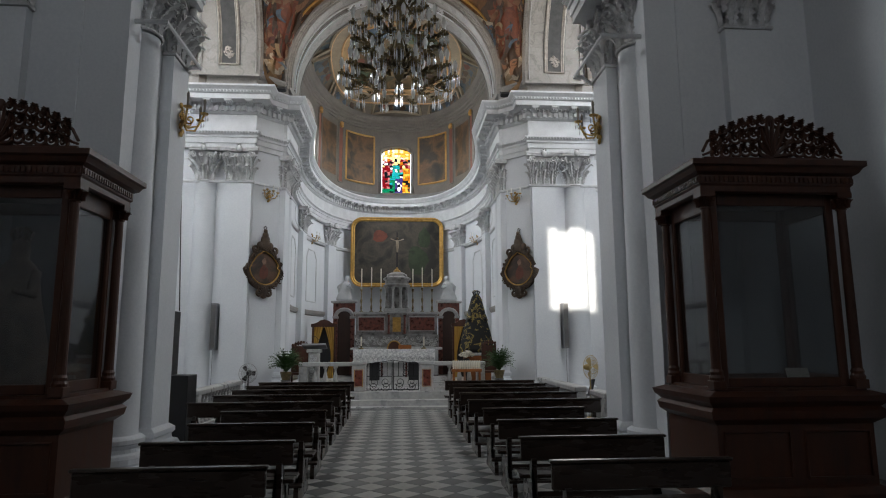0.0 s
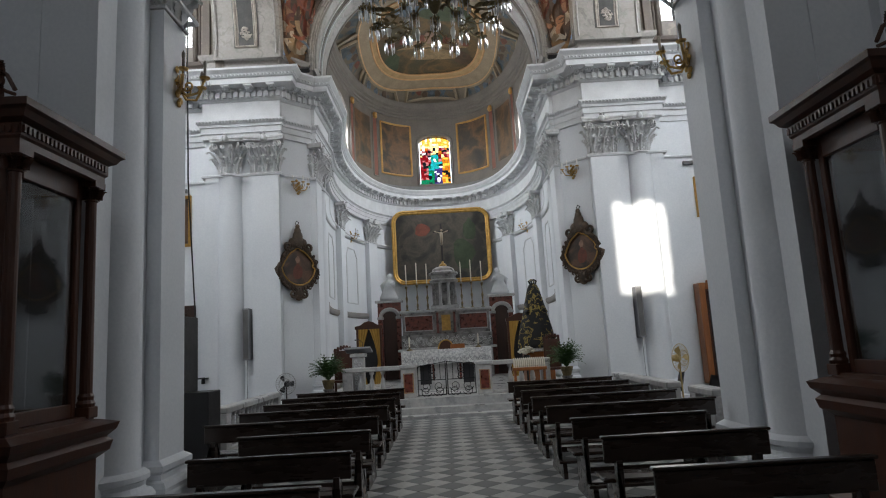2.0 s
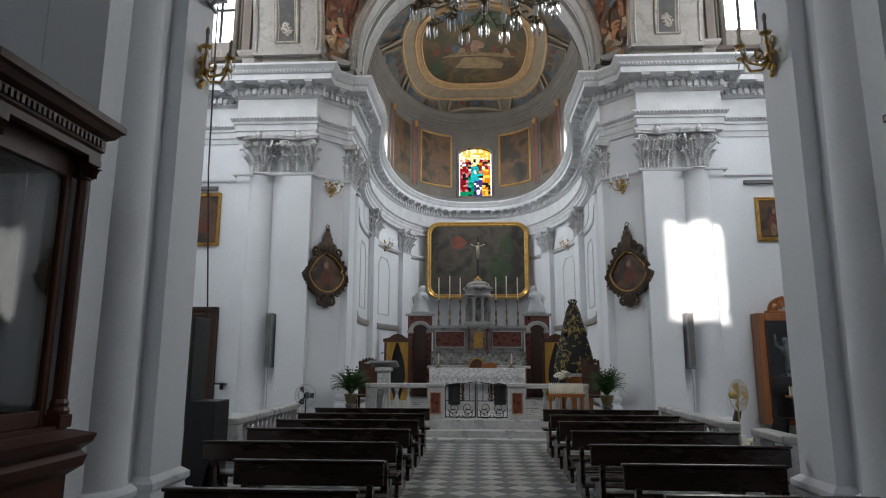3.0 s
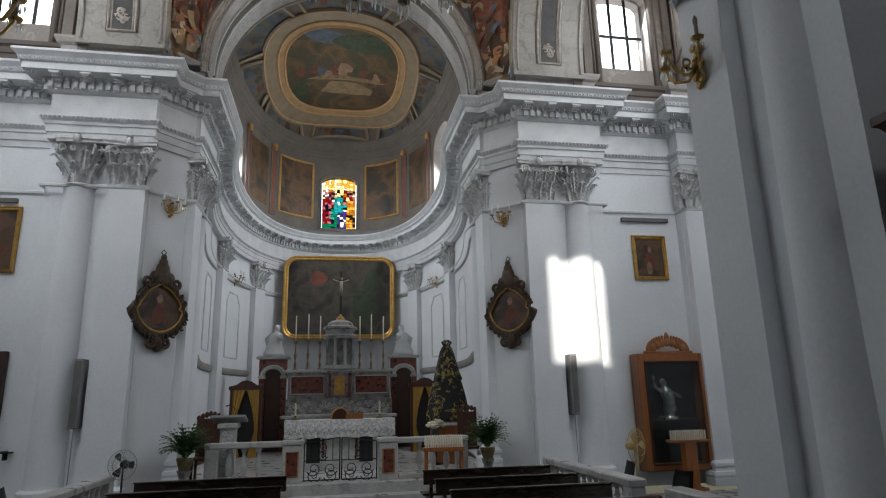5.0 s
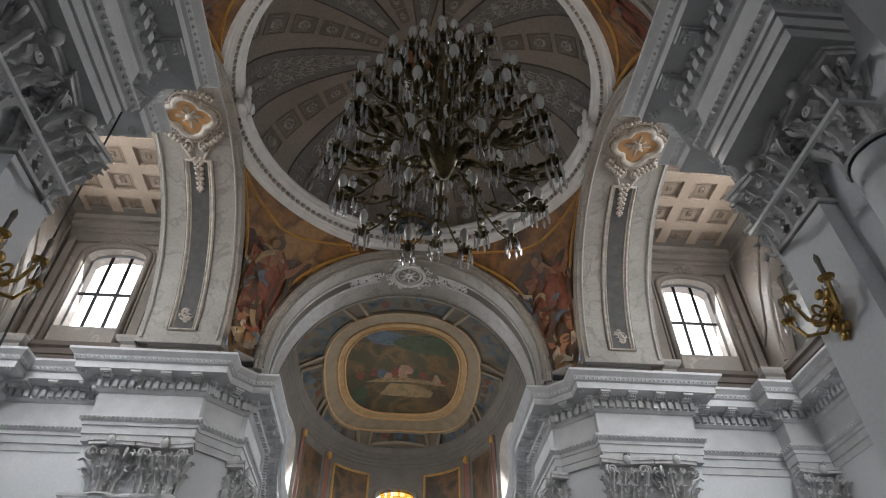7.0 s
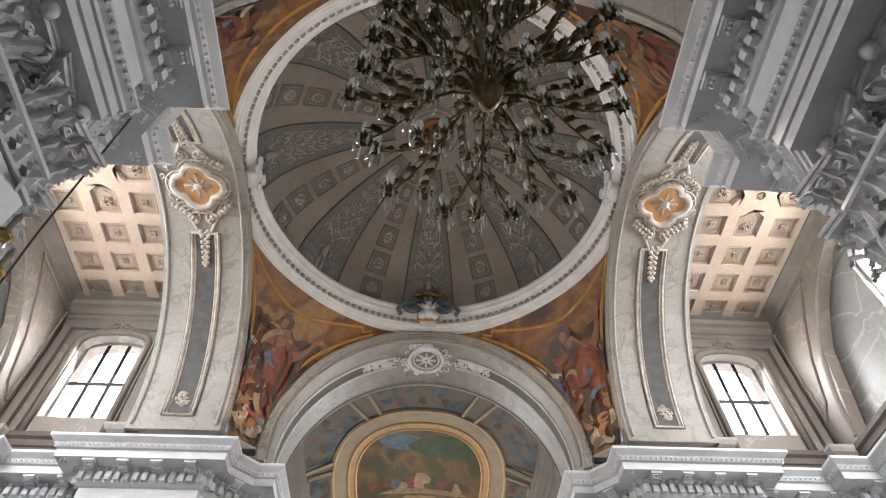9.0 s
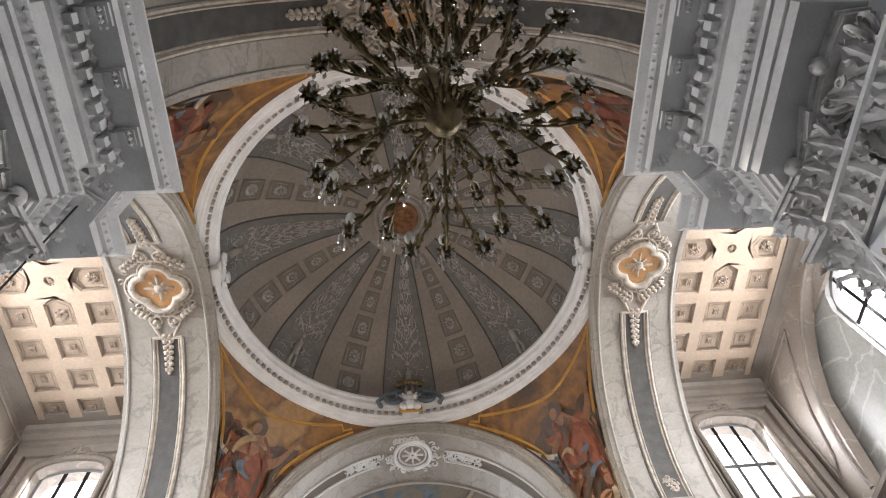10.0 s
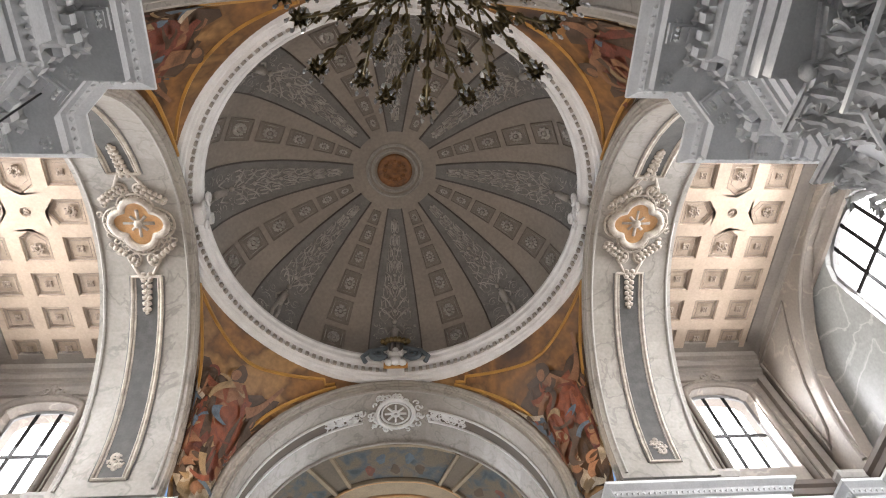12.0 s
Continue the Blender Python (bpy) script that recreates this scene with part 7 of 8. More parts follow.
    limb(0.35, 1.95, 1.05, 2.2, 0.04, 0.08, 8)
    limb(0.4, 1.9, 1.0, 2.05, 0.02, 0.04, 5)
    limb(0.2, 1.3, 0.4, 0.9, 0.12, 0.06, 7, 0.05)
    limb(0.4, 0.9, 0.3, 0.65, 0.06, 0.04, 7)
    # two smaller companions
    for u, v, k in ((0.75, 1.75, 1), (-0.62, 1.75, -1)):
        blob(u, v - 0.05, 0.18, 0.28, 0.4 * k, 5 if k > 0 else 4)
        limb(u, v + 0.1, u - 0.1 * k, v - 0.35, 0.11, 0.06, 7, 0.05)
        limb(u, v + 0.1, u + 0.28 * k, v + 0.2, 0.06, 0.035, 7)
        blob(u + 0.05, v + 0.3, 0.1, 0.11, 0, 4, 0.08)
        blob(u + 0.07, v + 0.28, 0.07, 0.09, 0, 7, 0.05)
    for u, v in ((-0.1, 0.62), (-0.25, 1.05), (0.12, 0.85)):
        limb(u, v, u + j(-0.15, 0.15), v - 0.22, 0.07, 0.04, 7, 0.04)
        blob(u, v + 0.09, 0.075, 0.08, 0, 7, 0.05)
        blob(u - 0.02, v + 0.12, 0.07, 0.05, 0, 4, 0.05)
    limb(0.3, 1.1, 0.75, 1.6, 0.02, 0.05, 4, 0.1)
    for i in range(30):
        u, v = rnd.gauss(0.0, 0.4), rnd.uniform(0.5, 2.4)
        if abs(u) < 0.12 + 0.3 * v:
            limb(u, v, u + j(-0.3, 0.3), v + j(-0.35, 0.2) - 0.05, j(0.02, 0.07), j(0.01, 0.04), rnd.choice((4, 4, 4, 0, 0, 7, 6, 5, 3)), j(-0.1, 0.1))
    blob(0.45, 1.45, 0.12, 0.1, 0.3, 5)


# ---- presbytery: rail, gate, altars ----
F = 0.39
BALUSTER = hidden_mesh(lathe([(0.06, 0.0), (0.06, 0.05), (0.035, 0.07), (0.045, 0.1), (0.07, 0.22), (0.065, 0.3), (0.035, 0.44), (0.03, 0.5), (0.05, 0.54), (0.06, 0.56), (0.06, 0.6)], n=12), MARBLE, "baluster")


def balustrade(name, a, b, z, label, posts=(True, True)):
    """A marble rail with turned balusters from a to b."""
    a, b = Vector(a), Vector(b)
    d = (b - a)
    n = d.length
    ang = math.degrees(math.atan2(d.y, d.x))
    r = thing(name, (a.x, a.y, z), label, "balustrade", "marble balustrades", turn=ang)
    part("plinth", box(0, n, -0.11, 0.11, 0, 0.09, 0.01), MARBLE, r)
    part("handrail", box(-0.02, n + 0.02, -0.13, 0.13, 0.69, 0.8, 0.02), MARBLE, r)
    for k, e in enumerate((0.12, n - 0.12)):
        if posts[k]:
            part("post", box(e - 0.12, e + 0.12, -0.115, 0.115, 0.09, 0.69, 0.012), MARBLE, r)
    m = max(1, int((n - 0.5) / 0.24))
    for i in range(m):
        place("baluster", BALUSTER, pose(0.3 + (n - 0.6) * (i + 0.5) / m, 0, 0.09), r)
    return r


balustrade("balustrade", (-2.6, 17.95), (-1.16, 17.95), F, "white marble altar rail with turned balusters", (True, False))
balustrade("balustrade", (1.16, 17.95), (2.6, 17.95), F, "white marble altar rail with turned balusters", (False, True))
for s in (-1, 1):
    p = thing("gate_pier", (s * 0.95, 17.95, F), "white marble gate pier with a red marble panel", "pier", "gate piers")
    part("body", box(-0.19, 0.19, -0.15, 0.15, 0, 0.72, 0.015), MARBLE, p)
    part("cap", box(-0.22, 0.22, -0.18, 0.18, 0.72, 0.81, 0.02), MARBLE, p)
    part("panel", box(-0.1, 0.1, -0.165, -0.15, 0.14, 0.58), REDMARBLE, p, "dark red marble inset")
    bm = bmesh.new()
    add_tube(bm, [(-0.115, -0.155, 0.125), (0.115, -0.155, 0.125), (0.115, -0.155, 0.595), (-0.115, -0.155, 0.595), (-0.115, -0.155, 0.125)], 0.012, 4)
    part("panel_frame", bm, OCHRE, p)
gate = thing("altar_gate", (0, 17.95, F), "black wrought iron double gate with scrolls", "gate")
for s in (-1, 1):
    bm = bmesh.new()
    x0, x1 = 0.02, 0.72
    add_tube(bm, [(s * x0, 0, 0.03), (s * x1, 0, 0.03), (s * x1, 0, 0.74), (s * x0, 0, 0.84), (s * x0, 0, 0.03)], 0.016, 5)
    leaf = part("gate_leaf", bm, IRON, gate)
    for i in range(1, 5):
        x = x0 + (x1 - x0) * i / 5
        part("bar", add_tube(bmesh.new(), [(s * x, 0, 0.4), (s * x, 0, 0.82 - 0.02 * i)], 0.009, 5), IRON, leaf)
    part("bar", add_tube(bmesh.new(), [(s * x0, 0, 0.4), (s * x1, 0, 0.4)], 0.011, 5), IRON, leaf)
    for cx, cz, q in ((0.2, 0.24, 1), (0.53, 0.24, -1), (0.2, 0.12, -1), (0.53, 0.12, 1), (0.36, 0.5, 1), (0.36, 0.66, -1)):
        bm = bmesh.new()
        add_volute(bm, (s * cx, 0, cz), (s * q, 0, 0), 0.14 if cz < 0.3 else 0.1, 1.5, 0.011)
        part("scroll", bm, IRON, leaf)

# table altar with lace cloth
t = thing("altar_table", (0.02, 20.6, F), "altar table under a white lace cloth", "altar")
part("table_base", box(-0.9, 0.9, -0.3, 0.3, 0, 1.06), MARBLE, t)
for x in (-0.62, 0.62):
    part("base_panel", box(x - 0.16, x + 0.16, -0.32, -0.3, 0.15, 0.95), BLACK, t, "dark ornamental panel")
    part("red_ribbon", box(x + (0.2 if x < 0 else -0.26), x + (0.26 if x < 0 else -0.2), -0.325, -0.3, 0.25, 1.0), REDMARBLE, t)
part("tabletop", box(-1.25, 1.25, -0.45, 0.45, 1.06, 1.12, 0.01), MARBLE, t)
bm = bmesh.new()
hang = []
lp = [(-1.3, 0.46)] + [(-1.3, 0.46 - 0.92 * i / 8) for i in range(1, 9)] + [(-1.3 + 2.6 * i / 40, -0.48) for i in range(1, 41)] + [(1.3, -0.48 + 0.94 * i / 8) for i in range(1, 9)]
for i, (x, y) in enumerate(lp):
    fold = 0.018 * math.sin(i * 1.3)
    hang.append([bm.verts.new((x, y, 1.13)), bm.verts.new((x * (1 + fold * 0.3), y - abs(fold) * 0.4, 0.93)), bm.verts.new((x * (1 + fold * 0.6), y - 0.01 + fold, 0.70 + 0.035 * abs(math.sin(i * 0.55))))])
for a, b in zip(hang, hang[1:]):
    for k in range(2):
        bm.faces.new((a[k], b[k], b[k + 1], a[k + 1]))
top_ = [h[0] for h in hang]
bm.faces.new(top_)
part("lace_cloth", bm, LACE, t, "white lace altar cloth")
bm = bmesh.new()
for i in range(60):
    x = -1.25 + 2.5 * i / 59
    add_volute(bm, (x, -0.505, 0.86 + 0.04 * math.sin(i * 1.7)), (math.cos(i), 0, math.sin(i)), 0.035, 1.1, 0.006)
tagged(part("lace_pattern", bm, GREYBOX, t, "darker openwork pattern"), kind="stuff")


def candlestick(x, y, z, h, candle, label="tall brass candlestick with a white candle", group="altar candlesticks"):
    c = thing("candlestick", (x, y, z), label, "candlestick", group)
    part("stick", lathe([(0.09, 0.0), (0.085, 0.03), (0.03, 0.06), (0.045, h * 0.2), (0.02, h * 0.3), (0.035, h * 0.42), (0.05, h * 0.5), (0.022, h * 0.6), (0.018, h * 0.85), (0.05, h * 0.95), (0.055, h), (0.0, h)], n=12), BRONZE, c, "", True)
    part("candle", lathe([(0.022, h), (0.022, h + candle), (0.004, h + candle + 0.02), (0.0, h + candle + 0.05)], n=8), CANDLE, c, "white wax candle")
    return c


candlestick(-1.05, 20.55, F + 1.13, 0.1, 0.28, "low candle stand with a thick white candle", "table candles")
candlestick(0.98, 20.55, F + 1.13, 0.1, 0.28, "low candle stand with a thick white candle", "table candles")
bk = thing("book_stand", (0.35, 20.4, F + 1.13), "wooden missal stand with a dark arched back", "book stand")
part("box", box(-0.2, 0.22, -0.12, 0.12, 0, 0.13, 0.01), ORANGEWOOD, bk)
bm = bmesh.new()
arcp = [(-0.33 + 0.22 * math.cos(a), 0.0 + 0.26 * math.sin(a)) for a in (math.pi * i / 12 for i in range(13))]
for a0, b0 in zip(arcp, arcp[1:]):
    v = [bm.verts.new((a0[0], 0.05, a0[1])), bm.verts.new((b0[0], 0.05, b0[1])), bm.verts.new((b0[0], 0.09, b0[1])), bm.verts.new((a0[0], 0.09, a0[1]))]
    bm.faces.new(v)
bm.faces.new([bm.verts.new((x, 0.05, z)) for x, z in arcp])
part("arched_back", bm, WOOD, bk)
part("arch_trim", add_tube(bmesh.new(), [(x, 0.045, z) for x, z in arcp], 0.02, 5), GOLD, bk, "gilt rim")

# high altar
ha = thing("high_altar", (0.08, 26.3, F), "high altar of red, grey and white marble", "altar")
part("mensa", box(-1.7, 1.7, -0.75, 0.4, 0, 1.05, 0.015), MARBLEGREY, ha)
part("mensa_slab", box(-1.85, 1.85, -0.85, 0.5, 1.05, 1.14, 0.02), MARBLE, ha, "white marble slab")
part("altar_cloth", box(-1.5, 1.5, -0.88, -0.2, 1.141, 1.17), LACE, ha, "white cloth")
for x in (-1.55, 1.55):
    part("corner_pilaster", box(x - 0.12, x + 0.12, -0.8, -0.74, 0.05, 1.02, 0.01), MARBLE, ha)
part("front_panel", box(-1.3, 1.3, -0.775, -0.74, 0.12, 0.95), BLACK, ha)
part("step_lower", box(-1.75, 1.75, -0.15, 0.45, 1.14, 1.66, 0.015), MARBLEGREY, ha, "veined grey marble gradine")
bm = bmesh.new()
rnd = random.Random(6)
for i in range(70):
    x = -1.65 + 3.3 * i / 69
    add_volute(bm, (x, -0.17, 1.4 + rnd.uniform(-0.16, 0.16)), (rnd.choice((-1, 1)), 0, rnd.uniform(-0.5, 0.5)), 0.07, 1.2, 0.016)
tagged(part("carved_scrolls", bm, MARBLE, ha, "white carved scrollwork"), kind="stuff")
part("gradine", box(-1.7, 1.7, 0.05, 0.6, 1.66, 2.52, 0.01), MARBLEGREY, ha)
for x0, x1 in ((-1.6, -0.52), (0.52, 1.6)):
    part("red_panel", box(x0, x1, 0.02, 0.05, 1.82, 2.4, 0.01), REDMARBLE, ha, "red marble panel")
    bm = bmesh.new()
    add_tube(bm, [(x0, 0.02, 1.82), (x1, 0.02, 1.82), (x1, 0.02, 2.4), (x0, 0.02, 2.4), (x0, 0.02, 1.82)], 0.025, 4)
    part("panel_frame", bm, MARBLE, ha)
part("gradine_cornice", box(-1.8, 1.8, -0.02, 0.65, 2.52, 2.62, 0.02), MARBLE, ha)
part("tabernacle", box(-0.42, 0.42, -0.12, 0.3, 1.66, 2.56, 0.015), MARBLEGREY, ha)
part("tabernacle_door", box(-0.17, 0.17, -0.14, -0.12, 1.78, 2.38), GOLD, ha, "gilded tabernacle door")
for x in (-0.33, 0.33):
    part("tabernacle_column", lathe([(0.06, 1.7), (0.05, 1.75), (0.045, 2.4), (0.065, 2.48)], at=(x, -0.16, 0), n=12), REDMARBLE, ha)
part("temple_base", box(-0.55, 0.55, -0.1, 0.6, 2.62, 2.76, 0.015), MARBLE, ha)
for x, y in ((-0.42, 0.0), (0.42, 0.0), (-0.16, -0.04), (0.16, -0.04), (-0.42, 0.5), (0.42, 0.5)):
    part("temple_column", lathe([(0.075, 2.76), (0.075, 2.8), (0.055, 2.83), (0.05, 3.55), (0.075, 3.62), (0.08, 3.66)], at=(x, y, 0), n=12), MARBLEGREY if abs(x) > 0.3 else MARBLE, ha)
part("temple_back", box(-0.36, 0.36, 0.25, 0.3, 2.76, 3.66), MARBLEGREY, ha)
part("temple_roof", lathe([(0.0, 3.66), (0.55, 3.66), (0.58, 3.74), (0.5, 3.8), (0.5, 3.95), (0.58, 3.98), (0.58, 4.05), (0.45, 4.1), (0.42, 4.2), (0.28, 4.28), (0.12, 4.32), (0.0, 4.33)], at=(0, 0.25, 0), n=24), MARBLEGREY, ha)
for i, x in enumerate((-1.5, -1.08, -0.68, 0.68, 1.08, 1.5)):
    candlestick(0.08 + x, 26.62, F + 2.62, 0.98 + 0.06 * (i % 3 == 1), 0.85)
cr = thing("crucifix", (0.08, 26.55, F + 4.32), "dark wooden altar cross with a plain pale figure", "crucifix")
part("foot", lathe([(0.16, 0.0), (0.14, 0.06), (0.05, 0.14), (0.03, 0.2)], n=12), BRASS, cr)
part("post", box(-0.035, 0.035, -0.02, 0.02, 0.18, 1.72), BLACK, cr)
part("crossbar", box(-0.32, 0.32, -0.018, 0.018, 1.36, 1.43), BLACK, cr)
bm = bmesh.new()
add_tube(bm, [(0, -0.05, 0.85), (0.01, -0.06, 1.1), (0, -0.05, 1.36)], [0.03, 0.055, 0.06], 8)
add_tube(bm, [(-0.28, -0.04, 1.42), (0, -0.05, 1.33), (0.28, -0.04, 1.42)], 0.022, 6)
add_ball(bm, (0.02, -0.07, 1.44), 0.045, 0.045, 0.055)
part("carved_form", bm, AGEDIVORY, cr, "pale carved form", True)

# side doorways of the high altar, with kneeling stone forms on top
for s in (-1, 1):
    d = thing("altar_doorway", (0.08 + s * 2.22, 26.75, F), "red marble arched doorway beside the high altar", "doorway", "altar doorways")
    for k in (-1, 1):
        part("jamb", box(k * 0.36 - 0.09, k * 0.36 + 0.09, -0.12, 0.12, 0, 2.35, 0.01), REDMARBLE, d)
        part("impost", box(k * 0.36 - 0.12, k * 0.36 + 0.12, -0.15, 0.15, 2.35, 2.45, 0.01), MARBLE, d)
    bm = bmesh.new()
    add_tube(bm, [(0.36 * math.cos(a), -0.02, 2.45 + 0.3 * math.sin(a)) for a in (math.pi * i / 12 for i in range(13))], 0.09, 6)
    part("arch", bm, MARBLE, d)
    bm = wall_mesh(-0.46, 0.46, 2.45, 3.0, 0.16, lambda u, w, z: (u, w - 0.06, z), [(-0.3, 0.3, 2.45, 2.45, 0.28)])
    part("spandrel", bm, REDMARBLE, d)
    part("cornice", box(-0.55, 0.55, -0.18, 0.18, 3.0, 3.1, 0.02), MARBLE, d)
    part("door_leaf", box(-0.29, 0.29, 0.02, 0.06, 0, 2.7, 0.005), DOORWOOD, d, "dark wooden door leaf")
    bm = bmesh.new()
    add_lathe(bm, [(0.0, 0.0), (0.34, 0.0), (0.36, 0.1), (0.27, 0.32), (0.2, 0.5), (0.23, 0.65), (0.17, 0.78), (0.07, 0.84), (0.11, 0.9), (0.115, 0.98), (0.07, 1.06), (0.0, 1.07)], n=16)
    for v in bm.verts:
        v.co.x += -s * 0.12 * max(0, v.co.z - 0.3)
        v.co.y *= 0.75
    add_tube(bm, [(-s * 0.1, -0.1, 0.66), (-s * 0.3, -0.16, 0.55), (-s * 0.22, -0.2, 0.72)], [0.08, 0.06, 0.04], 6)
    add_tube(bm, [(s * 0.12, 0.1, 0.75), (s * 0.26, 0.16, 0.6), (s * 0.24, 0.16, 0.3)], [0.06, 0.1, 0.03], 6)
    st = link(bm, "angel_statue", STUCCO, smooth=True)
    st.matrix_world = pose(0.08 + s * 2.22, 26.75, F + 3.1)
    tagged(st, "white stone kneeling statue on the marble doorway", "statue", "kneeling statues")
    # curtained booths
    c = thing("curtained_booth", (s * 2.72, 24.6, F), "dark wooden booth with yellow curtains tied back", "confessional", "curtained booths")
    for k in (-1, 1):
        part("post", box(k * 0.42 - 0.04, k * 0.42 + 0.04, -0.04, 0.04, 0, 2.0, 0.008), WOOD, c)
    bm = bmesh.new()
    pr = [(-0.5, 1.95), (0.5, 1.95), (0.5, 2.06), (0.3, 2.1), (0.15, 2.2), (0.0, 2.24), (-0.15, 2.2), (-0.3, 2.1), (-0.5, 2.06)]
    fr_, bk_ = [bm.verts.new((x, -0.06, z)) for x, z in pr], [bm.verts.new((x, 0.06, z)) for x, z in pr]
    for i in range(len(pr)):
        bm.faces.new((fr_[i], bk_[i], bk_[(i + 1) % len(pr)], fr_[(i + 1) % len(pr)]))
    bm.faces.new(fr_)
    bm.faces.new(bk_[::-1])
    part("pediment", bm, WOOD, c)
    part("back", box(-0.42, 0.42, 0.3, 0.33, 0, 1.95), BLACK, c)
    for k in (-1, 1):
        bm = bmesh.new()
        grid = []
        for i in range(15):
            u = i / 14
            col = []
            for j in range(9):
                z = 1.95 * (1 - j / 8)
                pull = 0.38 - 0.26 * math.sin(min(1, j / 5) * math.pi / 2) + 0.06 * max(0, j - 5)
                col.append(bm.verts.new((k * (0.4 - pull * u), -0.03 + 0.02 * math.sin(u * 22), z)))
            grid.append(col)
        for a, b in zip(grid, grid[1:]):
            for j in range(8):
                bm.faces.new((a[j], b[j], b[j + 1], a[j + 1]))
        part("curtain", bm, CLOTHYELLOW, c, "yellow cloth curtain", True)

# dressed statue on its pedestal
pd = thing("statue_pedestal", (2.75, 20.8, F), "wooden pedestal with a white cloth", "pedestal")
part("body", box(-0.42, 0.42, -0.32, 0.32, 0, 0.9, 0.01), ORANGEWOOD, pd)
part("cloth", box(-0.46, 0.46, -0.36, 0.36, 0.9, 1.0, 0.02), LACE, pd, "white cloth top")
bm = bmesh.new()
H, W = 1.95, 0.62
add_lathe(bm, [(0.0, 0.0), (W * 0.9, 0.0), (W * 0.92, 0.12), (W * 0.78, 0.6), (W * 0.6, 1.0), (W * 0.47, 1.35), (W * 0.36, 1.6), (W * 0.3, 1.75), (W * 0.2, 1.88), (0.0, H)], n=32)
for v in bm.verts:
    a = math.atan2(v.co.y, v.co.x)
    f = 1 + 0.05 * math.sin(a * 8) * max(0, 1 - v.co.z / 1.5)
    v.co.x, v.co.y = v.co.x * f, v.co.y * f * 0.7
for s in (-1, 1):
    add_tube(bm, [(s * 0.2, -0.05, 1.3), (s * 0.28, -0.25, 1.05), (s * 0.22, -0.34, 1.1)], [0.09, 0.07, 0.04], 8)
for i in range(10):
    a = i / 10 * 6.283
    add_tube(bm, [(0.08 * math.cos(a), 0.06 * math.sin(a), 1.9), (0.13 * math.cos(a), 0.1 * math.sin(a), 2.0), (0.05 * math.cos(a), 0.05 * math.sin(a), 2.05)], 0.016, 4)
st = link(bm, "statue", MANTLE, smooth=True)
st.matrix_world = pose(2.75, 20.8, F + 1.0)
tagged(st, "crowned statue in a black velvet mantle with gold embroidery", "statue")
fl = thing("flower_arrangement", (2.35, 20.35, F), "white flowers in a dark vase on a stand", "flowers")
part("stand", lathe([(0.14, 0), (0.12, 0.03), (0.03, 0.06), (0.03, 0.62), (0.12, 0.66), (0.1, 0.8), (0.07, 0.82)], n=14), BLACK, fl)
bm = bmesh.new()
rnd = random.Random(5)
for i in range(60):
    a, q = rnd.uniform(0, 6.28), rnd.uniform(0, 1)
    add_ball(bm, (0.22 * q * math.cos(a), 0.16 * q * math.sin(a), 0.92 + 0.14 * math.sqrt(1 - q * q) * rnd.uniform(-0.4, 1)), 0.045, 0.045, 0.035, 6, 4)
part("blossoms", bm, CANDLE, fl, "cream white blossoms")

# votive candle rack
vr = thing("votive_rack", (2.05, 17.62, F), "red-brown wooden rack of white electric votive candles", "candle rack")
part("tray", box(-0.42, 0.42, -0.1, 0.12, 0.52, 0.6, 0.01), ORANGEWOOD, vr)
for x in (-0.36, 0.36):
    part("leg", box(x - 0.03, x + 0.03, -0.06, 0.06, 0, 0.52), ORANGEWOOD, vr)
vc = hidden_mesh(lathe([(0.018, 0.0), (0.018, 0.17), (0.008, 0.19), (0.0, 0.2)], n=8), CANDLE, "votive_candle")
for i in range(16):
    for j in range(2):
        place("votive_candle", vc, pose(-0.37 + 0.74 * i / 15, -0.04 + 0.09 * j, 0.6 + 0.04 * j), vr)

# lectern
lc = thing("lectern", (-2.25, 18.35, F), "carved white marble lectern with a cloth-covered top", "lectern")
part("base", box(-0.22, 0.22, -0.22, 0.22, 0, 0.14, 0.02), MARBLE, lc)
part("shaft", box(-0.15, 0.15, -0.15, 0.15, 0.14, 1.06, 0.02), MARBLE, lc)
bm = bmesh.new()
for i in range(12):
    add_volute(bm, (0.05 * (-1) ** i, -0.16, 0.22 + 0.068 * i), ((-1) ** i, 0, 0), 0.055, 1.3, 0.014)
part("carving", bm, STUCCO, lc)
part("capital", box(-0.2, 0.2, -0.2, 0.2, 1.06, 1.16, 0.02), MARBLE, lc)
bm = box(-0.34, 0.34, -0.24, 0.24, 0, 0.05, 0.008)
bm.transform(Matrix.Translation((0, 0, 1.22)) @ Matrix.Rotation(radians(-14), 4, "X"))
part("desk", bm, GREYBOX, lc, "grey slanting desk")
mc = part("microphone", add_tube(bmesh.new(), [(0.1, 0, 1.22), (0.12, 0.02, 1.42), (0.02, -0.02, 1.52), (-0.08, -0.04, 1.5)], [0.008, 0.008, 0.008, 0.016], 6), BLACK, lc, "thin black microphone")

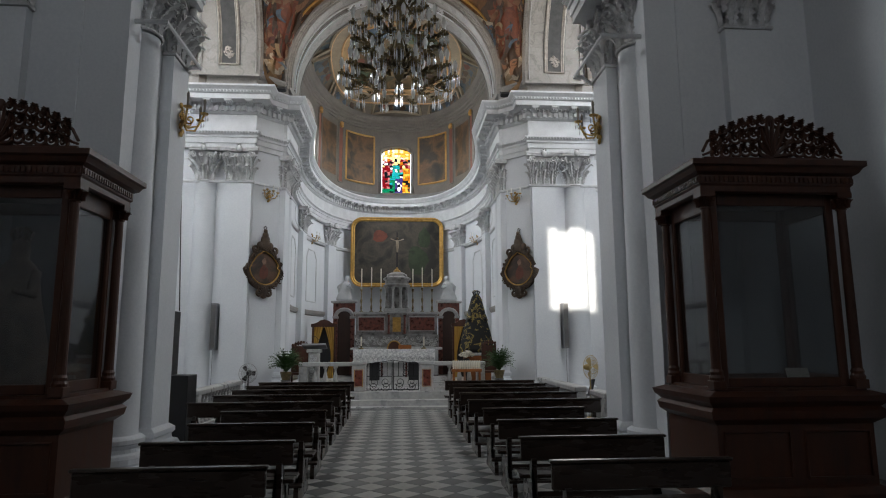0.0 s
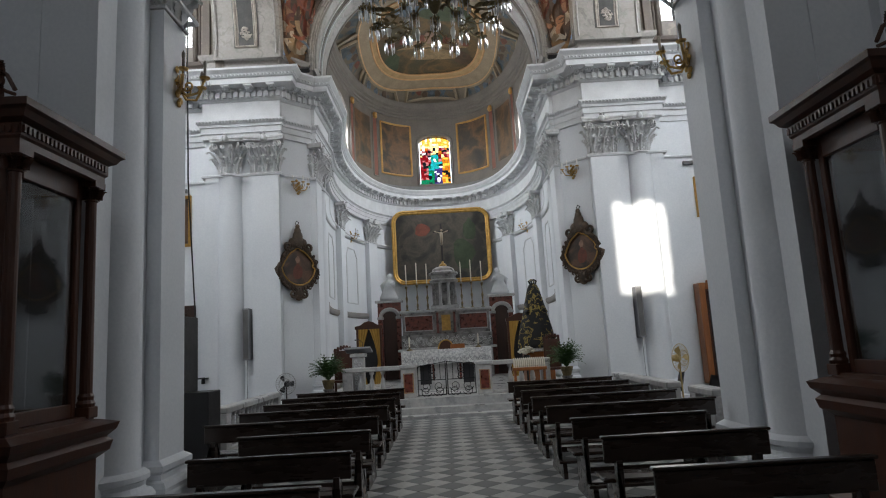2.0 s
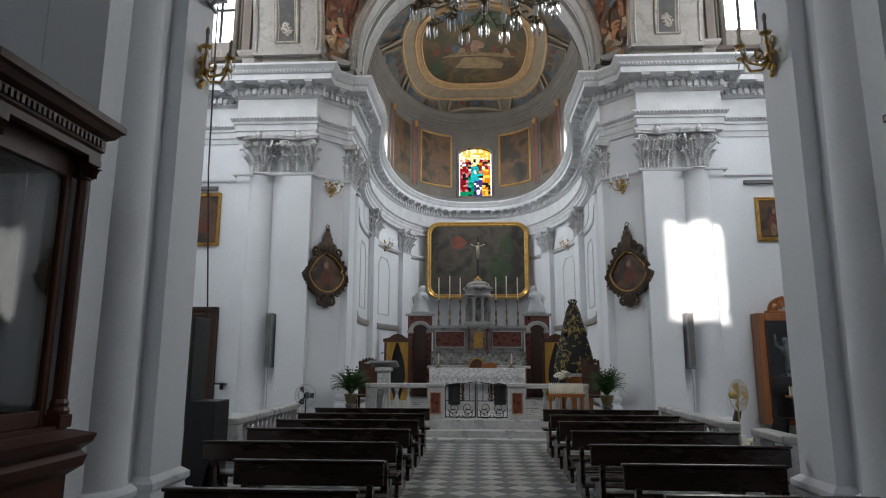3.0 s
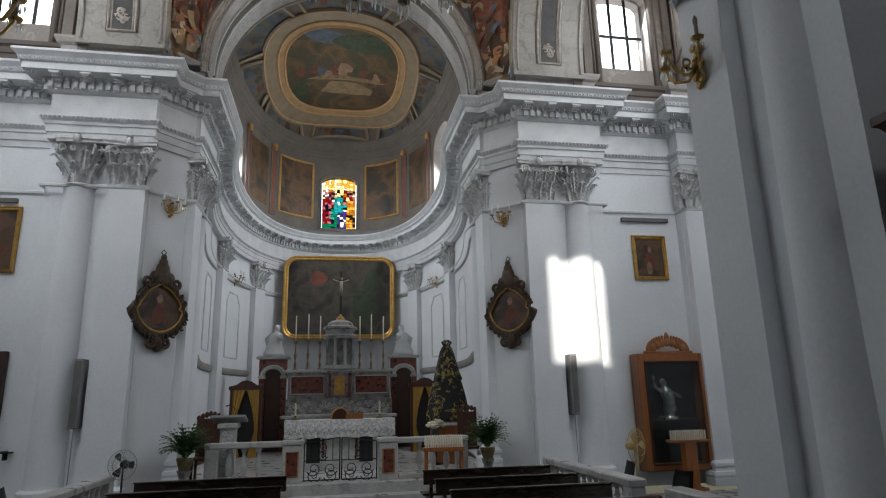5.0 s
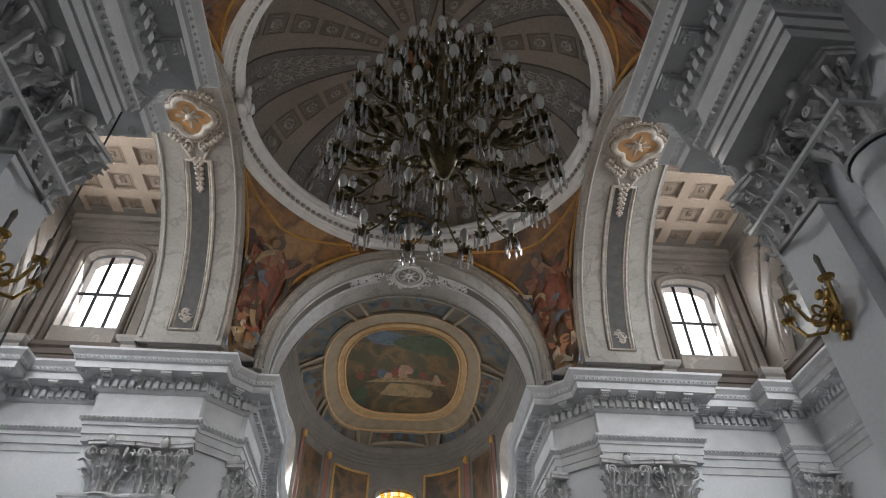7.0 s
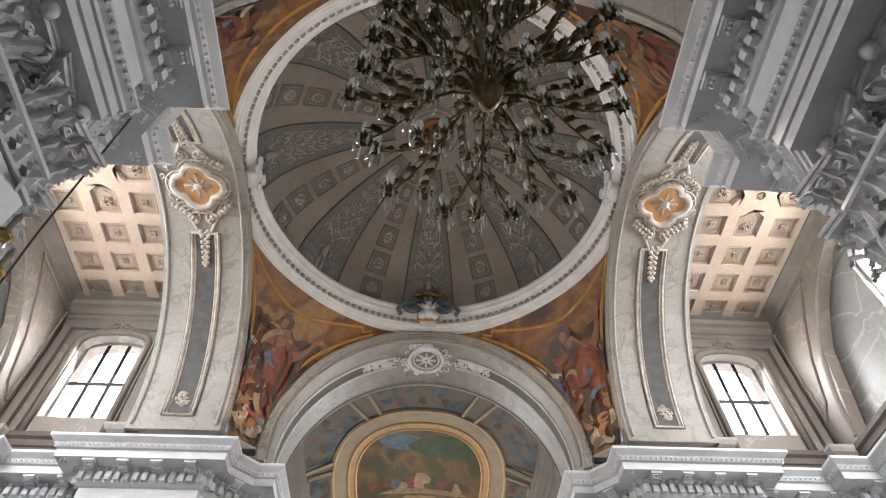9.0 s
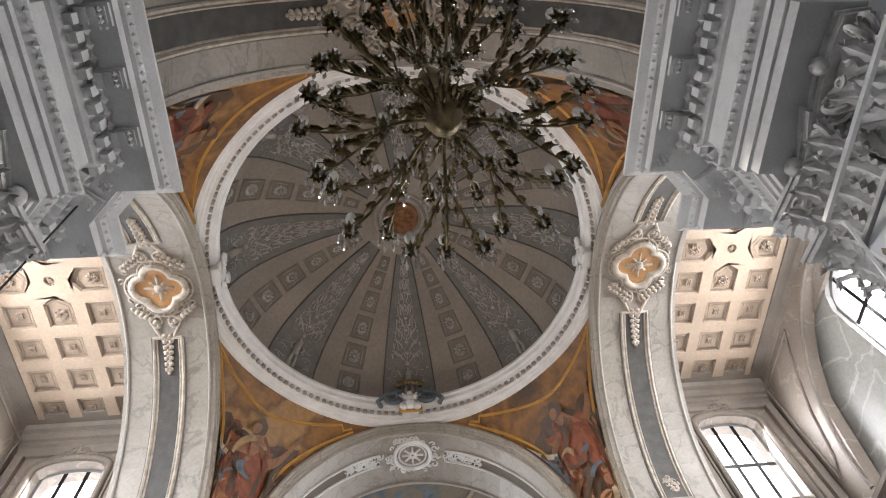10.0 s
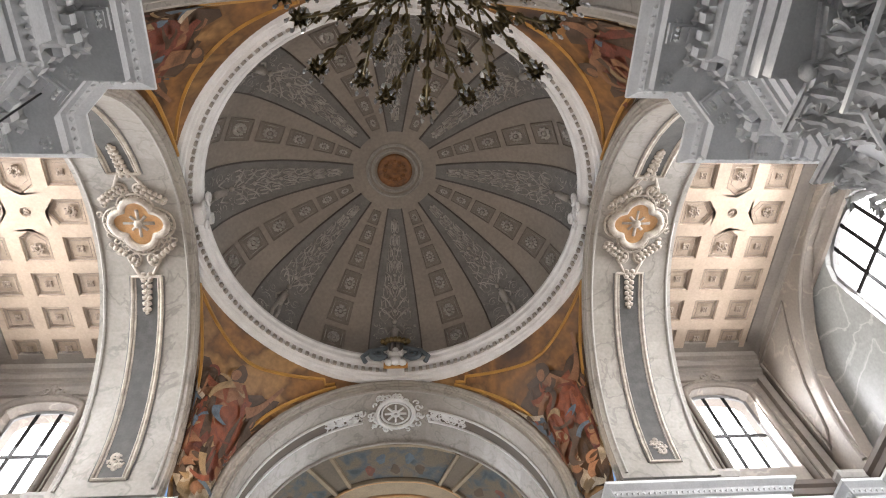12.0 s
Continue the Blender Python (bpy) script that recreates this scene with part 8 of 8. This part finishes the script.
# carved seat back and side panel
for x, y in ((-2.75, 18.9), (3.0, 19.3)):
    ch = thing("altar_chair", (x, y, F), "tall dark wooden altar chair with carved back", "chair", "altar chairs")
    part("backrest", box(-0.27, 0.27, 0.2, 0.25, 0.42, 1.25, 0.01), WOOD, ch)
    bm = bmesh.new()
    for i in range(7):
        add_ball(bm, (-0.24 + 0.08 * i, 0.225, 1.27 + 0.07 * math.cos((i - 3) * 0.6)), 0.05, 0.025, 0.07, 6, 4)
    part("carved_crest", bm, WOOD, ch)
    part("seat", box(-0.27, 0.27, -0.22, 0.22, 0.42, 0.48, 0.01), WOOD, ch)
    for a in (-0.24, 0.24):
        for b in (-0.2, 0.2):
            part("leg", box(a - 0.025, a + 0.025, b - 0.025, b + 0.025, 0, 0.42), WOOD, ch)


def fern(x, y, z, seed):
    f = thing("potted_fern", (x, y, z), "green arching fern in a pot on a stand", "plant", "potted ferns")
    part("pot_stand", lathe([(0.16, 0.0), (0.13, 0.04), (0.09, 0.2), (0.14, 0.34)], n=14), MARBLEGREY, f)
    part("pot", lathe([(0.1, 0.34), (0.15, 0.5), (0.16, 0.56), (0.14, 0.56), (0.0, 0.54)], n=14), BRONZE, f)
    rnd_ = random.Random(seed)
    bm = bmesh.new()
    for i in range(150):
        a = rnd_.uniform(0, 6.283)
        l = rnd_.uniform(0.2, 0.5)
        up = rnd_.uniform(0.5, 0.95)
        pts = []
        for j in range(8):
            s_ = j / 7
            pts.append(Vector((math.cos(a) * l * s_, math.sin(a) * l * s_, 0.55 + up * s_ - 0.62 * s_ * s_ * l * 1.6)))
        side = Vector((-math.sin(a), math.cos(a), 0))
        for j in range(1, 8):
            w = 0.075 * math.sin(j / 7.6 * math.pi) + 0.01
            for k in (-1, 1):
                p, q = pts[j - 1], pts[j]
                tip = q + side * k * w + Vector((0, 0, -0.02))
                bm.faces.new([bm.verts.new(p), bm.verts.new(p.lerp(q, 0.55)), bm.verts.new(tip)])
        add_tube(bm, pts, 0.003, 3)
    part("fronds", bm, LEAF, f, "green arching fronds")


fern(-2.92, 17.68, F, 1)
fern(2.98, 17.68, F, 2)

# ---- transepts: rails, chairs, fans, shrine, door ----
for s in (-1, 1):
    balustrade("balustrade", (s * 3.95, 13.1), (s * 3.95, 16.7), 0.0, "grey-white marble side rail with turned balusters")
    balustrade("balustrade", (s * 4.0, 11.35), (s * 4.0, 12.25), 0.0, "grey-white marble side rail with turned balusters")


def fan(x, y, h, r, mat, turn, label):
    f = thing("pedestal_fan", (x, y, 0), label, "fan", "pedestal fans", turn=turn)
    part("foot", lathe([(0.2, 0.0), (0.2, 0.03), (0.05, 0.06), (0.0, 0.07)], n=20), mat, f)
    part("pole", add_tube(bmesh.new(), [(0, 0, 0.05), (0, 0, h - 0.05)], 0.016, 8), mat, f)
    part("motor", lathe([(0.0, -0.08), (0.06, -0.07), (0.075, 0.02), (0.05, 0.08), (0.0, 0.09)], at=(0, 0.06, h), n=14, up=Matrix.Rotation(radians(90), 4, "X")), mat, f)
    bm = bmesh.new()
    for i in range(32):
        a = i / 32 * 6.283
        c, s_ = math.cos(a), math.sin(a)
        add_tube(bm, [(0.05 * c, -0.1, h + 0.05 * s_), (r * 0.7 * c, -0.09, h + r * 0.7 * s_), (r * c, -0.03, h + r * s_), (r * 0.7 * c, 0.03, h + r * 0.7 * s_)], 0.0025, 3)
    for q in (r, r * 0.55):
        add_tube(bm, [(q * math.cos(i / 28 * 6.2832), -0.03 if q == r else -0.1, h + q * math.sin(i / 28 * 6.2832)) for i in range(29)], 0.006, 4)
    part("guard", bm, WIRE if mat != FANPLASTIC else mat, f)
    for k in range(3):
        bm = bmesh.new()
        a = k / 3 * 6.283
        row = []
        for i in range(5):
            rr = 0.04 + (r * 0.85 - 0.04) * i / 4
            w = 0.25 + 0.35 * math.sin(i / 4 * 2.4)
            row.append([bm.verts.new((rr * math.cos(a + w * q), -0.04 + 0.03 * q, h + rr * math.sin(a + w * q))) for q in (-0.6, 0, 0.6)])
        for p, q in zip(row, row[1:]):
            for i in range(2):
                bm.faces.new((p[i], p[i + 1], q[i + 1], q[i]))
        part("blade", bm, mat, f)


fan(-3.62, 16.35, 0.98, 0.24, BLACK, -10, "black pedestal fan standing on the tiles")
fan(4.5, 14.2, 1.15, 0.27, FANPLASTIC, 35, "yellowed plastic pedestal fan standing by the rail")


def chair(x, y, turn):
    c = thing("stacking_chair", (x, y, 0), "black plastic stacking chair with thin steel legs", "chair", "stacking chairs", turn=turn)
    bm = bmesh.new()
    rows = []
    for i in range(9):
        s_ = i / 8
        y_, z_ = (-0.2 + 0.4 * s_ * 2, 0.45 - 0.02 * math.sin(s_ * 6)) if s_ < 0.5 else (0.2 + 0.1 * (s_ - 0.5) * 2, 0.45 + 0.38 * (s_ - 0.5) * 2)
        w = 0.22 - 0.03 * max(0, s_ - 0.7) * 3
        rows.append([bm.verts.new((w * q, y_ - 0.02 * (1 - q * q) * (s_ > 0.5), z_ + 0.012 * q * q)) for q in (-1, -0.5, 0, 0.5, 1)])
    for a, b in zip(rows, rows[1:]):
        for i in range(4):
            bm.faces.new((a[i], a[i + 1], b[i + 1], b[i]))
    bmesh.ops.solidify(bm, geom=bm.faces, thickness=0.012)
    part("shell", bm, BLACK, c, "", True)
    for a in (-1, 1):
        for b in (-1, 1):
            part("leg", add_tube(bmesh.new(), [(a * 0.17, b * 0.15, 0.44), (a * 0.22, b * 0.22, 0.0)], 0.01, 6), WIRE, c)


for x, y, tn in ((4.6, 13.45, -80), (4.55, 15.1, -95), (5.6, 11.9, -70), (-4.6, 13.1, 80), (-4.55, 15.0, 95)):
    chair(x, y, tn)

# glazed shrine on the south wall
sh = thing("wall_shrine", (7.27, TRANSEPT_E + 0.03, 0.33), "varnished wooden wall shrine with glass door and carved crest", "shrine")
w, h = 0.82, 2.49
part("back", box(-w + 0.05, w - 0.05, -0.06, -0.02, 0.05, h - 0.05), BLACK, sh)
for a, b, c, d in ((-w, -w + 0.16, 0, h), (w - 0.16, w, 0, h)):
    part("stile", box(a, b, -0.36, 0.0, c, d, 0.015), ORANGEWOOD, sh)
part("sill", box(-w + 0.161, w - 0.161, -0.36, 0.0, 0, 0.14, 0.015), ORANGEWOOD, sh)
part("head", box(-w + 0.161, w - 0.161, -0.36, 0.0, h - 0.18, h, 0.015), ORANGEWOOD, sh)
bm = bmesh.new()
add_tube(bm, [(-w + 0.17, -0.37, 0.14), (w - 0.17, -0.37, 0.14), (w - 0.17, -0.37, h - 0.18), (-w + 0.17, -0.37, h - 0.18), (-w + 0.17, -0.37, 0.14)], 0.025, 5)
part("door_moulding", bm, WOOD, sh)
g = part("glass_pane", box(-w + 0.165, w - 0.165, -0.34, -0.334, 0.145, h - 0.185), PANE, sh)
g.visible_shadow = False
part("inner_shelf", box(-w + 0.165, w - 0.165, -0.33, -0.06, 1.02, 1.06), WOOD, sh)
bm = bmesh.new()
add_prism(bm, [(-0.58, -0.3), (0.58, -0.3), (0.58, -0.2), (-0.58, -0.2)], h, h + 0.06)
for i in range(22):
    a = math.pi * i / 21
    add_volute(bm, (0.46 * math.cos(a), -0.26, h + 0.08 + 0.26 * math.sin(a)), (math.cos(a), 0, math.sin(a)), 0.075, 1.2, 0.028)
for i in range(7):
    add_ball(bm, (0.12 * (i - 3), -0.26, h + 0.12 + 0.14 * math.cos((i - 3) * 0.5)), 0.09, 0.05, 0.1, 8, 6)
add_ball(bm, (0, -0.26, h + 0.4), 0.05, 0.04, 0.09)
part("carved_crest", bm, ORANGEWOOD, sh, "orange-brown carved shell crest", True)
bm = bmesh.new()
add_lathe(bm, [(0.0, 0.0), (0.2, 0.0), (0.2, 0.05), (0.1, 0.08), (0.14, 0.2), (0.12, 0.4), (0.15, 0.55), (0.1, 0.68), (0.05, 0.72), (0.075, 0.8), (0.05, 0.87), (0.0, 0.89)], n=14)
add_tube(bm, [(-0.12, -0.02, 0.6), (-0.26, -0.06, 0.7), (-0.24, -0.06, 0.95)], [0.05, 0.04, 0.02], 6)
add_tube(bm, [(0.1, 0, 0.58), (0.24, -0.05, 0.5), (0.3, -0.05, 0.46)], [0.05, 0.04, 0.02], 6)
for v in bm.verts:
    v.co.x += 0.06 * math.sin(v.co.z * 5)
st = link(bm, "statue", SILVER, smooth=True)
st.matrix_world = pose(7.15, TRANSEPT_E - 0.17, 1.39)
tagged(st, "small silver statue standing inside the wall shrine", "statue")
vr2 = thing("votive_rack", (7.15, 17.1, 0), "brown wooden stand with white electric votive candles", "candle rack")
part("post", box(-0.13, 0.13, -0.1, 0.1, 0, 0.95, 0.01), ORANGEWOOD, vr2)
part("foot", box(-0.25, 0.25, -0.2, 0.2, 0, 0.06, 0.01), ORANGEWOOD, vr2)
part("tray", box(-0.42, 0.42, -0.15, 0.15, 0.95, 1.0, 0.01), ORANGEWOOD, vr2)
for i in range(15):
    for j in range(2):
        place("votive_candle", vc, pose(-0.36 + 0.72 * i / 14, -0.07 + 0.1 * j, 1.0), vr2)

# dark door in the north transept
dr = setting(new("door_1"), "dark brown panelled wooden door, closed", "door")
dr.matrix_world = pose(-7.2, TRANSEPT_E + 0.03, 0)
part("door_leaf", box(-0.78, 0.78, -0.08, 0.0, 0.0, 2.92), DOORWOOD, dr)
for z0, z1 in ((0.15, 0.95), (1.05, 2.2), (2.3, 2.8)):
    for x in (-0.4, 0.4):
        bm = bmesh.new()
        add_tube(bm, [(x - 0.3, -0.085, z0), (x + 0.3, -0.085, z0), (x + 0.3, -0.085, z1), (x - 0.3, -0.085, z1), (x - 0.3, -0.085, z0)], 0.022, 4)
        part("panel_moulding", bm, DOORWOOD, dr)
for a, b, c, d in ((-0.88, -0.78, 0, 3.0), (0.78, 0.88, 0, 3.0), (-0.779, 0.779, 2.92, 3.0)):
    part("door_frame", box(a, b, -0.12, 0.0, c, d), DOORWOOD, dr)
stp = thing("holy_water_shelf", (-6.0, TRANSEPT_E - 0.32, 1.15), "small dark wall shelf", "shelf")
part("board", box(-0.14, 0.14, -0.12, 0.35, 0, 0.03), BLACK, stp)
part("bracket", box(-0.02, 0.02, -0.06, 0.35, -0.12, 0.0), BLACK, stp)

# loudspeakers on the pier pilasters
for s in (-1, 1):
    sp = thing("column_loudspeaker", (s * 4.84, 17.42, 1.55), "slim grey column loudspeaker fixed beside the pilaster", "loudspeaker", "column loudspeakers")
    part("body", box(-0.075, 0.075, -0.1, 0.22, 0, 1.26, 0.012), GREYBOX, sp)
    part("grille", box(-0.06, 0.06, -0.106, -0.1, 0.04, 1.22), GREYDARK, sp)
    part("cable", add_tube(bmesh.new(), [(0.03 * s, 0.1, 0.0), (0.035 * s, 0.1, -1.0)], 0.008, 5), GREYBOX, sp)

# notice board and cabinet behind the north-west pier
nb = thing("notice_board", (-3.72, 11.55, 0), "black notice board on a low dark cabinet", "notice board")
part("cabinet", box(-0.15, 0.25, -0.25, 0.25, 0, 1.18, 0.01), BLACK, nb)
part("board", box(-0.15, -0.1, -0.25, 0.25, 1.18, 2.3, 0.008), BLACK, nb)

# black cord from the cornice
cd = thing("hanging_cord", (-3.48, 10.56, 8.5), "thin black cord hanging from a hook under the cornice", "cord")
part("cord", add_tube(bmesh.new(), [(0, 0, 0), (-0.1, 0.2, -2.0), (-0.2, 0.5, -4.2), (-0.28, 0.98, -6.2)], 0.011, 5), BLACK, cd)
part("hook", add_ball(bmesh.new(), (0, 0, 0.0), 0.05, 0.05, 0.04), BLACK, cd)


# ---- floor tiles, last ----
TILE = 0.283
TW = hidden_mesh(add_tile(bmesh.new(), TILE), TILEWHITE, "tile")
TD = hidden_mesh(add_tile(bmesh.new(), TILE), TILEDARK, "tile")
rest = {0: ([], []), 1: ([], [])}
step = TILE * math.sqrt(0.5)
count = 0
for i in range(-45, 46):
    for j in range(-20, 90):
        if (i + j) % 2:
            continue
        x, y = i * step + 0.22, j * step
        if not (-9.5 < x < 9.5 and -4 < y < 16.95):
            continue
        if abs(x) > 6.1 and not (10.7 < y < 16.9) or (abs(x) > 3.3 and 8.2 < y < 11.5 and abs(x) < 6.2) or (abs(x) < 1.4 and y > 16.65):
            continue
        kind = j % 2
        if -0.85 < x < 1.3 and 6.5 < y < 16.7 and count < 300:
            place("tile", TD if kind else TW, pose(x, y, -0.012, 0, 0, 45), floor)
            count += 1
        else:
            vs, fs = rest[kind]
            q, k = TILE * math.sqrt(0.5) - 0.003, len(vs)
            vs += [(x - q, y, -0.011), (x, y - q, -0.011), (x + q, y, -0.011), (x, y + q, -0.011), (x - q * 0.985, y, 0), (x, y - q * 0.985, 0), (x + q * 0.985, y, 0), (x, y + q * 0.985, 0)]
            fs += [(k + 4, k + 5, k + 6, k + 7)] + [(k + a, k + (a + 1) % 4, k + 4 + (a + 1) % 4, k + 4 + a) for a in range(4)]
for kind, mt in ((0, STUFFWHITE), (1, STUFFDARK)):
    me = bpy.data.meshes.new("tiles")
    me.from_pydata(rest[kind][0], [], rest[kind][1])
    me.materials.append(mt)
    ob = new("tiles", me)
    ob.parent = floor
    tagged(ob, kind="stuff")
